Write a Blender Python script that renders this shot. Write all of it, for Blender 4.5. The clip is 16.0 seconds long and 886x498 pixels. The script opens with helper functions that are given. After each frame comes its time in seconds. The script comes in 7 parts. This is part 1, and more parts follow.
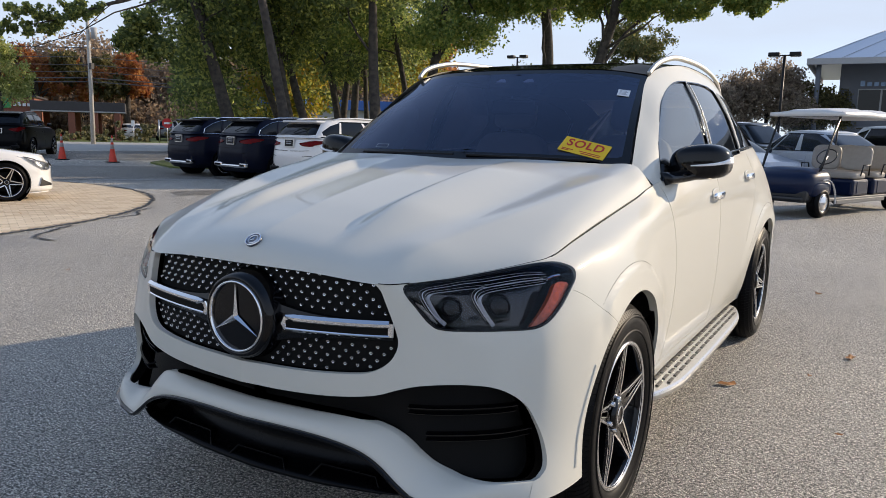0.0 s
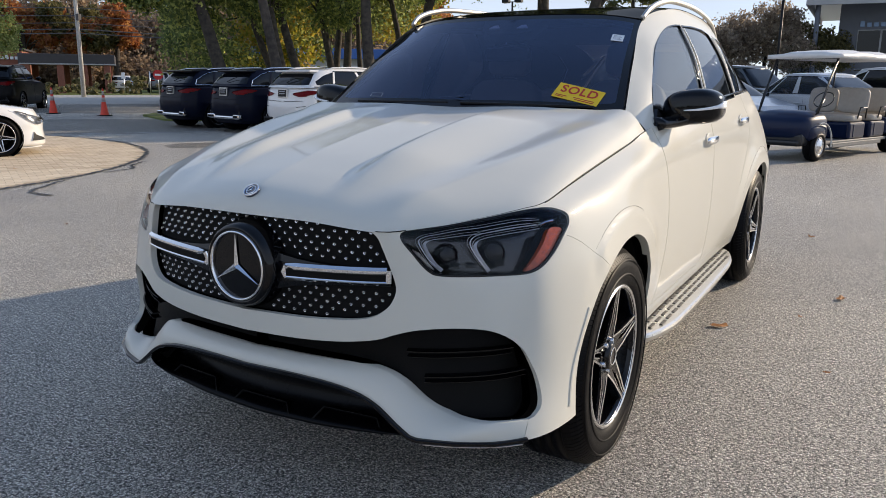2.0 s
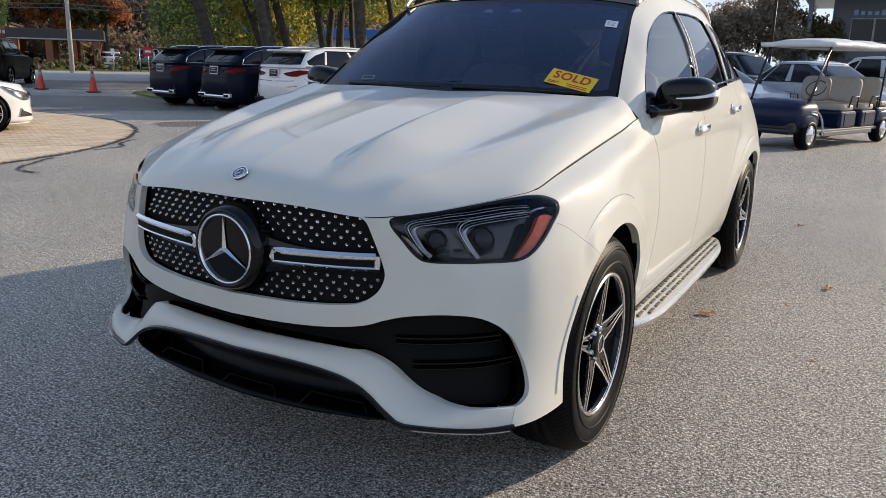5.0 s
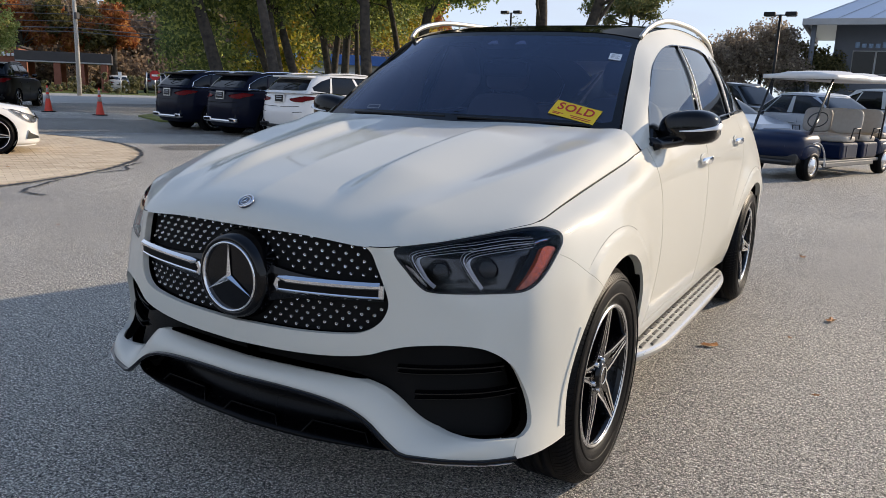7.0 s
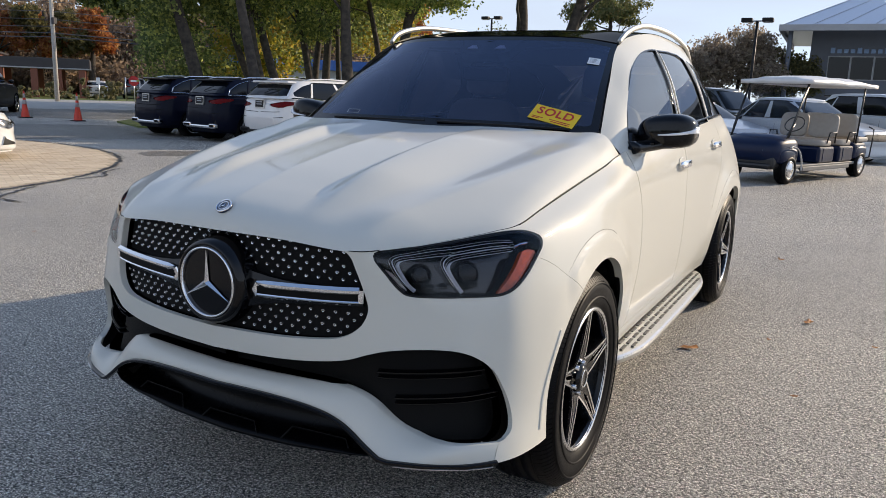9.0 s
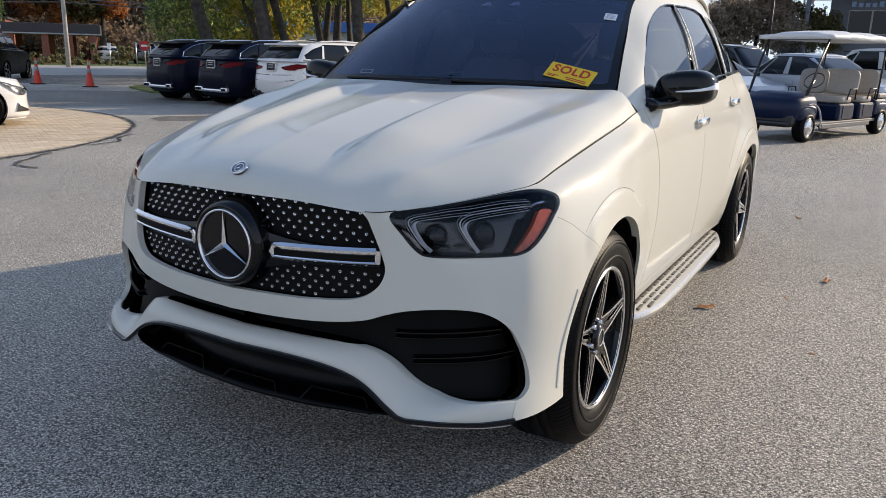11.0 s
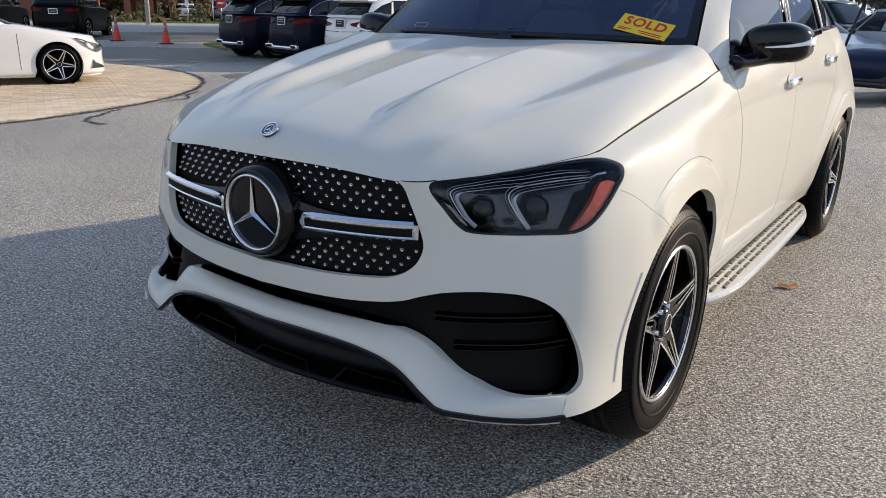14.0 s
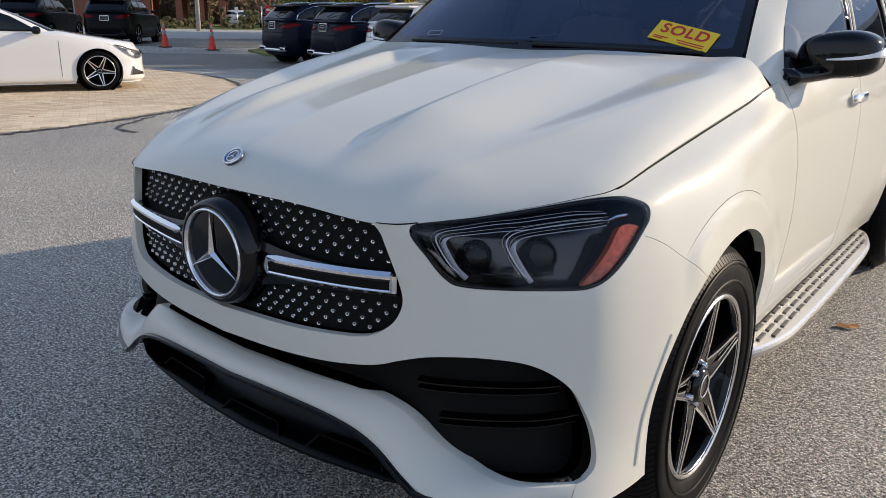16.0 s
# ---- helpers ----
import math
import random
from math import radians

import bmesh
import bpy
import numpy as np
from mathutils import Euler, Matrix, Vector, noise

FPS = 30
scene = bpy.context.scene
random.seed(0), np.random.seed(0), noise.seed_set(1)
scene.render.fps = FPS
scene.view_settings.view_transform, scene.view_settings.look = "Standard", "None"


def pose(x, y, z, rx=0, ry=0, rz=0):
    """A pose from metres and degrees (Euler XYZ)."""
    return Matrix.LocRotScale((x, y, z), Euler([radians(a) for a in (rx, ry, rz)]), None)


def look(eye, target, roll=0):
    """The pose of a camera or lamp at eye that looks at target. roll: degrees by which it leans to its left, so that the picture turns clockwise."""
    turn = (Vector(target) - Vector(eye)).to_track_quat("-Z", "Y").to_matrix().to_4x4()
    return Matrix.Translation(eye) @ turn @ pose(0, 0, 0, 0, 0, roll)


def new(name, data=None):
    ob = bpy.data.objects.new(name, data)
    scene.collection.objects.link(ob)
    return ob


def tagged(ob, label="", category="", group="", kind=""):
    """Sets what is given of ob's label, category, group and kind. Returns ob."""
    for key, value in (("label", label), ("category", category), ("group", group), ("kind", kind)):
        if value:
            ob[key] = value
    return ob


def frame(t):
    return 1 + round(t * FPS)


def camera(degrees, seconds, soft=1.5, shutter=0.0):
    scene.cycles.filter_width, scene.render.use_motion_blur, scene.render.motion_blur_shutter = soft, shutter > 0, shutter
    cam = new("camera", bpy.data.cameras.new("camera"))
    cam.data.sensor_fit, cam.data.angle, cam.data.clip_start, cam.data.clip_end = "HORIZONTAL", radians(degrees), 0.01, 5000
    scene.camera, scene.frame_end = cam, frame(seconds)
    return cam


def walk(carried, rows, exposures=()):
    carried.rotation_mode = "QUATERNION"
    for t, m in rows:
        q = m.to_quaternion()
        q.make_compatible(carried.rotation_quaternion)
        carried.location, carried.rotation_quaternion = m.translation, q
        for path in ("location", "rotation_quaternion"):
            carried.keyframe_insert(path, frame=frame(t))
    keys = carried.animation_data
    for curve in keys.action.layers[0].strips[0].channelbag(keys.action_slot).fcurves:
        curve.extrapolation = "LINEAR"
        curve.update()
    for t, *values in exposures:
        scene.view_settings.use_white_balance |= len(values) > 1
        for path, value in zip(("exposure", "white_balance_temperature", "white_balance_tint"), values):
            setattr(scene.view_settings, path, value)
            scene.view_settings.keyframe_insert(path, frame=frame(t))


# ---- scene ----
cam = camera(60.4, 16.0, 0.8)
METRES, EYE, TILT, LEAN, TURN = 8.0, 1.5, 0.0, 0.0, 0.0
PATH = [
    (0, (1.648, -1.596, 1.344), (0.65, 0.11, 1.039), 1.3),
    (0.5, (1.642, -1.583, 1.347), (0.626, 0.108, 1.017), 1.0),
    (1, (1.649, -1.592, 1.342), (0.634, 0.093, 0.98), 0.7),
    (1.5, (1.665, -1.622, 1.343), (0.665, 0.063, 0.942), 0.6),
    (2, (1.673, -1.632, 1.345), (0.696, 0.058, 0.91), 0.5),
    (2.5, (1.684, -1.63, 1.347), (0.727, 0.065, 0.886), 0.5),
    (3, (1.682, -1.626, 1.349), (0.738, 0.071, 0.872), 0.5),
    (3.5, (1.681, -1.624, 1.355), (0.745, 0.075, 0.866), 0.9),
    (4, (1.674, -1.615, 1.352), (0.74, 0.084, 0.861), 1.2),
    (6.5, (1.668, -1.63, 1.363), (0.696, 0.064, 0.931), 1.9),
    (7, (1.667, -1.628, 1.369), (0.704, 0.075, 0.955), 2.1),
    (7.5, (1.671, -1.629, 1.376), (0.725, 0.088, 0.979), 2.2),
    (8, (1.676, -1.626, 1.371), (0.748, 0.104, 0.99), 2.1),
    (10.5, (1.664, -1.62, 1.361), (0.743, 0.092, 0.892), 1.6),
    (11, (1.663, -1.621, 1.355), (0.72, 0.072, 0.86), 1.3),
    (11.5, (1.616, -1.622, 1.346), (0.646, 0.049, 0.829), 1.0),
    (12, (1.571, -1.641, 1.344), (0.574, 0.008, 0.807), 0.7),
    (12.5, (1.565, -1.653, 1.34), (0.544, -0.026, 0.783), 0.8),
    (13, (1.56, -1.651, 1.334), (0.515, -0.046, 0.758), 0.9),
    (13.5, (1.579, -1.558, 1.327), (0.519, 0.031, 0.733), 1.2),
    (14, (1.598, -1.385, 1.334), (0.519, 0.189, 0.735), 1.2),
    (14.5, (1.549, -1.26, 1.345), (0.451, 0.304, 0.757), 0.9),
    (15, (1.598, -1.095, 1.352), (0.486, 0.464, 0.777), 0.9),
    (15.5, (1.577, -1.024, 1.35), (0.438, 0.516, 0.776), 1.0),
    (16, (1.501, -1.024, 1.338), (0.326, 0.484, 0.751), 1.1),
]
walk(cam, [(t, look(eye, target, roll)) for t, eye, target, roll in PATH], [(0, 1.15, 7050, 10.3), (11, 1.17, 7050, 10.3), (12, 1.24, 7050, 10.3), (13.5, 1.26, 7050, 10.3), (15, 1.17, 7050, 10.3), (16, 1.17, 7050, 10.3)])
# ---- light and air ----
SUN_FROM = Vector((0.560, 0.828, 0.364)).normalized()
world = bpy.data.worlds.new("sky")
scene.world = world
world.use_nodes = True
wn = world.node_tree
sky = wn.nodes.new("ShaderNodeTexSky")
sky.sky_type, sky.sun_disc = "NISHITA", False
sky.sun_elevation = math.asin(SUN_FROM.z)
sky.sun_rotation = math.atan2(SUN_FROM.x, SUN_FROM.y)
sky.air_density, sky.dust_density, sky.ozone_density = 0.65, 0.0, 2.0
sky_map = wn.nodes.new("ShaderNodeTexCoord")
cloud_scale = wn.nodes.new("ShaderNodeMapping")
cloud_scale.inputs["Scale"].default_value = (1.0, 1.0, 5.0)
cloud = wn.nodes.new("ShaderNodeTexNoise")
cloud.inputs["Scale"].default_value, cloud.inputs["Detail"].default_value = 2.2, 6.0
cloud_ramp = wn.nodes.new("ShaderNodeValToRGB")
cloud_ramp.color_ramp.elements[0].position, cloud_ramp.color_ramp.elements[1].position = 0.42, 0.75
cloud_mix = wn.nodes.new("ShaderNodeMixRGB")
cloud_mix.inputs["Color2"].default_value = (1.86, 2.18, 2.8, 1)
cloud_part = wn.nodes.new("ShaderNodeMath")
cloud_part.operation = "MULTIPLY_ADD"
cloud_part.inputs[1].default_value = 0.12
cloud_part.inputs[2].default_value = 0.88
wn.links.new(sky_map.outputs["Generated"], cloud_scale.inputs["Vector"])
wn.links.new(cloud_scale.outputs["Vector"], cloud.inputs["Vector"])
wn.links.new(cloud.outputs["Fac"], cloud_ramp.inputs["Fac"])
wn.links.new(cloud_ramp.outputs["Color"], cloud_part.inputs[0])
sky_height = wn.nodes.new("ShaderNodeSeparateXYZ")
haze = wn.nodes.new("ShaderNodeMapRange")
haze.inputs["From Min"].default_value = 0.3
haze.inputs["From Max"].default_value, haze.inputs["To Min"].default_value, haze.inputs["To Max"].default_value = 0.8, 1.0, 0.08
thin = wn.nodes.new("ShaderNodeMath")
thin.operation = "MULTIPLY"
wn.links.new(sky_map.outputs["Generated"], sky_height.inputs[0])
wn.links.new(sky_height.outputs["Z"], haze.inputs["Value"])
wn.links.new(cloud_part.outputs[0], thin.inputs[0])
wn.links.new(haze.outputs["Result"], thin.inputs[1])
wn.links.new(thin.outputs[0], cloud_mix.inputs["Fac"])
wn.links.new(sky.outputs["Color"], cloud_mix.inputs["Color1"])
wn.links.new(cloud_mix.outputs["Color"], wn.nodes["Background"].inputs["Color"])
wn.nodes["Background"].inputs["Strength"].default_value = 0.155
sun = new("sun", bpy.data.lights.new("sun", "SUN"))
sun.data.energy, sun.data.angle, sun.data.color = 2.2, radians(0.6), (1.0, 0.86, 0.69)
sun.matrix_world = look(SUN_FROM * 50, (0, 0, 0))


# ---- materials ----
def mat(name, color, rough=0.5, metal=0.0, coat=0.0, vary=0.0, scale=8.0, bump=0.0, bump_scale=200.0, color2=None, spec=0.5, coat_rough=0.03):
    m = bpy.data.materials.new(name)
    m.use_nodes = True
    nt = m.node_tree
    p = nt.nodes["Principled BSDF"]
    p.inputs["Base Color"].default_value = (*color, 1)
    p.inputs["Roughness"].default_value, p.inputs["Metallic"].default_value = rough, metal
    p.inputs["Coat Weight"].default_value, p.inputs["Coat Roughness"].default_value = coat, coat_rough
    p.inputs["Specular IOR Level"].default_value = spec
    tc = nt.nodes.new("ShaderNodeTexCoord")
    if vary or color2:
        n = nt.nodes.new("ShaderNodeTexNoise")
        n.inputs["Scale"].default_value, n.inputs["Detail"].default_value = scale, 7
        nt.links.new(tc.outputs["Object"], n.inputs["Vector"])
        ramp = nt.nodes.new("ShaderNodeValToRGB")
        ramp.color_ramp.elements[0].position, ramp.color_ramp.elements[1].position = 0.3, 0.7
        c2 = color2 or tuple(c * (1 - vary) for c in color)
        ramp.color_ramp.elements[0].color, ramp.color_ramp.elements[1].color = (*c2, 1), (*color, 1)
        nt.links.new(n.outputs["Fac"], ramp.inputs["Fac"])
        nt.links.new(ramp.outputs["Color"], p.inputs["Base Color"])
        rr = nt.nodes.new("ShaderNodeMapRange")
        rr.inputs["To Min"].default_value, rr.inputs["To Max"].default_value = max(0.0, rough - 0.08), min(1.0, rough + 0.08)
        nt.links.new(n.outputs["Fac"], rr.inputs["Value"])
        nt.links.new(rr.outputs["Result"], p.inputs["Roughness"])
    if bump:
        n2 = nt.nodes.new("ShaderNodeTexNoise")
        n2.inputs["Scale"].default_value, n2.inputs["Detail"].default_value = bump_scale, 3
        nt.links.new(tc.outputs["Object"], n2.inputs["Vector"])
        b = nt.nodes.new("ShaderNodeBump")
        b.inputs["Strength"].default_value, b.inputs["Distance"].default_value = bump, 0.01
        nt.links.new(n2.outputs["Fac"], b.inputs["Height"])
        nt.links.new(b.outputs["Normal"], p.inputs["Normal"])
    return m


def glass_mat(name, tint, gloss_rough=0.02, ior=1.45, sheen=(1, 1, 1)):
    m = bpy.data.materials.new(name)
    m.use_nodes = True
    nt = m.node_tree
    nt.nodes.remove(nt.nodes["Principled BSDF"])
    t = nt.nodes.new("ShaderNodeBsdfTransparent")
    t.inputs["Color"].default_value = (*tint, 1)
    g = nt.nodes.new("ShaderNodeBsdfGlossy")
    g.inputs["Roughness"].default_value = gloss_rough
    g.inputs["Color"].default_value = (*sheen, 1)
    fr = nt.nodes.new("ShaderNodeFresnel")
    fr.inputs["IOR"].default_value = ior
    mix = nt.nodes.new("ShaderNodeMixShader")
    nt.links.new(fr.outputs["Fac"], mix.inputs["Fac"])
    nt.links.new(t.outputs["BSDF"], mix.inputs[1])
    nt.links.new(g.outputs["BSDF"], mix.inputs[2])
    nt.links.new(mix.outputs["Shader"], nt.nodes["Material Output"].inputs["Surface"])
    return m


def leaf_mat(name, a, b, c):
    m = bpy.data.materials.new(name)
    m.use_nodes = True
    nt = m.node_tree
    p = nt.nodes["Principled BSDF"]
    geo = nt.nodes.new("ShaderNodeNewGeometry")
    ramp = nt.nodes.new("ShaderNodeValToRGB")
    ramp.color_ramp.elements[0].color, ramp.color_ramp.elements[1].color = (*a, 1), (*c, 1)
    mid = ramp.color_ramp.elements.new(0.55)
    mid.color = (*b, 1)
    nt.links.new(geo.outputs["Random Per Island"], ramp.inputs["Fac"])
    nt.links.new(ramp.outputs["Color"], p.inputs["Base Color"])
    p.inputs["Roughness"].default_value = 0.55
    tr = nt.nodes.new("ShaderNodeBsdfTranslucent")
    nt.links.new(ramp.outputs["Color"], tr.inputs["Color"])
    mix = nt.nodes.new("ShaderNodeMixShader")
    mix.inputs["Fac"].default_value = 0.6
    nt.links.new(p.outputs["BSDF"], mix.inputs[1])
    nt.links.new(tr.outputs["BSDF"], mix.inputs[2])
    nt.links.new(mix.outputs["Shader"], nt.nodes["Material Output"].inputs["Surface"])
    return m


def asphalt_mat(name="asphalt", tone=1.0):
    """Worn asphalt: pale and dark stone chips in tar, broad stains."""
    m = mat(name, (0.1, 0.1, 0.1), 0.6, spec=0.45)
    nt = m.node_tree
    p = nt.nodes["Principled BSDF"]
    tc = nt.nodes.new("ShaderNodeTexCoord")
    chips = nt.nodes.new("ShaderNodeTexVoronoi")
    chips.inputs["Scale"].default_value = 200
    broad = nt.nodes.new("ShaderNodeTexNoise")
    broad.inputs["Scale"].default_value, broad.inputs["Detail"].default_value = 0.35, 8
    sep = nt.nodes.new("ShaderNodeSeparateColor")
    ramp = nt.nodes.new("ShaderNodeValToRGB")
    ramp.color_ramp.elements[0].color, ramp.color_ramp.elements[1].color = (0.012, 0.012, 0.013, 1), (1.0, 0.97, 0.91, 1)
    mid = ramp.color_ramp.elements.new(0.6)
    mid.color = (0.49, 0.458, 0.405, 1)
    stain = nt.nodes.new("ShaderNodeValToRGB")
    stain.color_ramp.elements[0].position, stain.color_ramp.elements[1].position = 0.3, 0.7
    stain.color_ramp.elements[0].color, stain.color_ramp.elements[1].color = (0.64, 0.64, 0.65, 1), (0.96, 0.94, 0.90, 1)
    mul = nt.nodes.new("ShaderNodeMixRGB")
    mul.blend_type = "MULTIPLY"
    mul.inputs["Fac"].default_value = 1
    for a in (chips, broad):
        nt.links.new(tc.outputs["Object"], a.inputs["Vector"])
    nt.links.new(chips.outputs["Color"], sep.inputs["Color"])
    nt.links.new(sep.outputs["Red"], ramp.inputs["Fac"])
    nt.links.new(broad.outputs["Fac"], stain.inputs["Fac"])
    nt.links.new(ramp.outputs["Color"], mul.inputs["Color1"])
    nt.links.new(stain.outputs["Color"], mul.inputs["Color2"])
    patches = nt.nodes.new("ShaderNodeTexNoise")
    patches.inputs["Scale"].default_value, patches.inputs["Detail"].default_value = 85, 3
    coarse = nt.nodes.new("ShaderNodeMapRange")
    coarse.inputs["From Min"].default_value, coarse.inputs["From Max"].default_value = 0.3, 0.7
    coarse.inputs["To Min"].default_value, coarse.inputs["To Max"].default_value = 0.46 * tone, 2.12 * tone
    mul2 = nt.nodes.new("ShaderNodeMixRGB")
    mul2.blend_type = "MULTIPLY"
    mul2.inputs["Fac"].default_value = 1
    nt.links.new(tc.outputs["Object"], patches.inputs["Vector"])
    nt.links.new(patches.outputs["Fac"], coarse.inputs["Value"])
    nt.links.new(mul.outputs["Color"], mul2.inputs["Color1"])
    nt.links.new(coarse.outputs["Result"], mul2.inputs["Color2"])
    nt.links.new(mul2.outputs["Color"], p.inputs["Base Color"])
    b = nt.nodes.new("ShaderNodeBump")
    b.inputs["Strength"].default_value, b.inputs["Distance"].default_value = 1.0, 0.012
    b.invert = True
    nt.links.new(chips.outputs["Distance"], b.inputs["Height"])
    nt.links.new(b.outputs["Normal"], p.inputs["Normal"])
    return m


def random_mat(name, colors, rough=0.8, bump=0.3):
    """Pieces that differ from one another by the object's own random number."""
    m = mat(name, colors[0], rough, vary=0.25, scale=30, bump=bump, bump_scale=120)
    nt = m.node_tree
    p = nt.nodes["Principled BSDF"]
    info = nt.nodes.new("ShaderNodeObjectInfo")
    ramp = nt.nodes.new("ShaderNodeValToRGB")
    ramp.color_ramp.elements[0].color, ramp.color_ramp.elements[1].color = (*colors[0], 1), (*colors[-1], 1)
    for n, c in enumerate(colors[1:-1]):
        ramp.color_ramp.elements.new((n + 1) / (len(colors) - 1)).color = (*c, 1)
    nt.links.new(info.outputs["Random"], ramp.inputs["Fac"])
    nt.links.new(ramp.outputs["Color"], p.inputs["Base Color"])
    return m


PAINT = mat("pearl_white_paint", (0.62, 0.606, 0.54), 0.45, coat=0.65, vary=0.012, scale=900, coat_rough=0.09, spec=0.05)
WHITE = mat("white_car_paint", (0.72, 0.71, 0.69), 0.3, coat=1.0)
NAVY = mat("navy_car_paint", (0.004, 0.006, 0.016), 0.3, coat=0.1, spec=0.06)
BLACKCAR = mat("black_car_paint", (0.003, 0.003, 0.004), 0.3, coat=0.1, spec=0.06)
SILVER = mat("silver_car_paint", (0.52, 0.54, 0.56), 0.35, metal=0.2, coat=0.7)
GREYCAR = mat("grey_car_paint", (0.09, 0.10, 0.11), 0.28, metal=0.5, coat=1.0)
GLOSS = mat("gloss_black", (0.002, 0.002, 0.003), 0.12, coat=0.3, spec=0.2)
ROOFBLACK = mat("black_glass_roof", (0.002, 0.002, 0.003), 0.1, spec=0.0, coat=0.2, coat_rough=0.02)
SATIN = mat("satin_black_plastic", (0.007, 0.007, 0.008), 0.5, spec=0.3, vary=0.2, scale=60, bump=0.08, bump_scale=700)
LINER = mat("black_liner", (0.004, 0.004, 0.004), 0.85, spec=0.2, vary=0.3, scale=20)
RUBBER = mat("tyre_rubber", (0.004, 0.004, 0.005), 0.46, spec=0.1, vary=0.35, scale=25, bump=0.06, bump_scale=300)
CHROME = mat("chrome", (0.82, 0.83, 0.85), 0.06, metal=1.0)
SATINCHROME = mat("brushed_aluminium", (0.68, 0.67, 0.65), 0.3, metal=1.0, vary=0.1, scale=120)
ALLOY = mat("machined_alloy", (0.72, 0.72, 0.73), 0.2, metal=1.0, vary=0.06, scale=200)
DISC = mat("brake_disc_steel", (0.35, 0.35, 0.35), 0.35, metal=1.0, vary=0.2, scale=90)
SCREEN = glass_mat("windscreen_glass", (0.30, 0.33, 0.48), ior=1.85, sheen=(0.62, 0.74, 1.0))
TINTED = glass_mat("tinted_side_glass", (0.16, 0.17, 0.17), ior=2.9)
CLEAR = glass_mat("clear_lamp_cover", (0.88, 0.89, 0.92), ior=1.27, sheen=(0.8, 0.9, 1.0))
AMBER = mat("amber_reflector", (0.62, 0.085, 0.02), 0.2, coat=0.4, vary=0.6, scale=120)
REDLENS = mat("red_tail_lens", (0.13, 0.002, 0.004), 0.2, coat=0.04, spec=0.08)
LEDWHITE = mat("clear_light_guide", (0.85, 0.87, 0.9), 0.18, coat=1.0, spec=0.8)
SEAT = mat("pale_leather", (0.42, 0.39, 0.35), 0.55, vary=0.1, scale=30, bump=0.1)
DASH = mat("dark_dash_plastic", (0.016, 0.016, 0.018), 0.6, vary=0.2, scale=40)
YELLOW = mat("yellow_card", (0.85, 0.55, 0.02), 0.5, vary=0.06, scale=15)
REDINK = mat("red_ink", (0.5, 0.02, 0.02), 0.5)
PAPER = mat("white_paper", (0.78, 0.79, 0.8), 0.6, vary=0.05, scale=60)
GREYINK = mat("grey_ink", (0.35, 0.36, 0.38), 0.6)
ASPHALT = asphalt_mat()
CONEORANGE = mat("orange_cone_plastic", (0.8, 0.055, 0.025), 0.45, vary=0.2, scale=10)
BARK = mat("oak_bark", (0.085, 0.07, 0.056), 0.9, color2=(0.025, 0.021, 0.018), scale=7, bump=0.9, bump_scale=22)
GREENLEAF = leaf_mat("green_leaves", (0.11, 0.17, 0.045), (0.25, 0.33, 0.08), (0.56, 0.54, 0.15))
GOLDLEAF = leaf_mat("turning_leaves", (0.2, 0.22, 0.03), (0.42, 0.36, 0.05), (0.5, 0.3, 0.05))
RUSTLEAF = leaf_mat("rust_leaves", (0.26, 0.09, 0.045), (0.46, 0.17, 0.055), (0.50, 0.26, 0.08))
LIGHTLEAF = leaf_mat("pale_leaves", (0.2, 0.25, 0.07), (0.36, 0.4, 0.12), (0.52, 0.5, 0.2))
OAKLEAF = leaf_mat("oak_leaves", (0.085, 0.125, 0.045), (0.2, 0.25, 0.08), (0.6, 0.6, 0.17))
CRABLEAF = leaf_mat("crabapple_leaves", (0.2, 0.15, 0.11), (0.34, 0.27, 0.2), (0.46, 0.38, 0.27))
OLIVELEAF = leaf_mat("olive_leaves", (0.07, 0.07, 0.03), (0.14, 0.13, 0.05), (0.26, 0.22, 0.08))
DARKLEAF = leaf_mat("dark_leaves", (0.07, 0.095, 0.035), (0.15, 0.17, 0.06), (0.25, 0.21, 0.08))
BROWNLEAF = leaf_mat("brown_leaves", (0.26, 0.19, 0.14), (0.36, 0.265, 0.185), (0.47, 0.35, 0.23))


# ---- mesh helpers ----
def mesh(name, verts, faces, material, parent=None, label="", smooth=True, normals=None):
    """One mesh object from points and faces; normals: one for each corner of each face."""
    me = bpy.data.meshes.new(name)
    me.from_pydata([tuple(map(float, v)) for v in verts], [], [tuple(map(int, q)) for q in faces])
    me.materials.append(material)
    for poly in me.polygons:
        poly.use_smooth = smooth
    if normals is not None:
        me.normals_split_custom_set([tuple(map(float, n)) for n in normals])
    ob = new(name, me)
    ob.parent = parent
    if label:
        tagged(ob, label)
    return ob


def part(name, bm, material, parent=None, label="", smooth=False):
    me = bpy.data.meshes.new(name)
    bmesh.ops.recalc_face_normals(bm, faces=bm.faces[:])
    bm.to_mesh(me)
    bm.free()
    me.materials.append(material)
    for poly in me.polygons:
        poly.use_smooth = smooth
    ob = new(name, me)
    ob.parent = parent
    if label:
        tagged(ob, label)
    return ob


def thing(name, label, category, at=None, group="", kind=""):
    ob = new(name)
    ob.empty_display_size = 0.1
    if at is not None:
        ob.matrix_world = at
    return tagged(ob, label, category, group, kind)


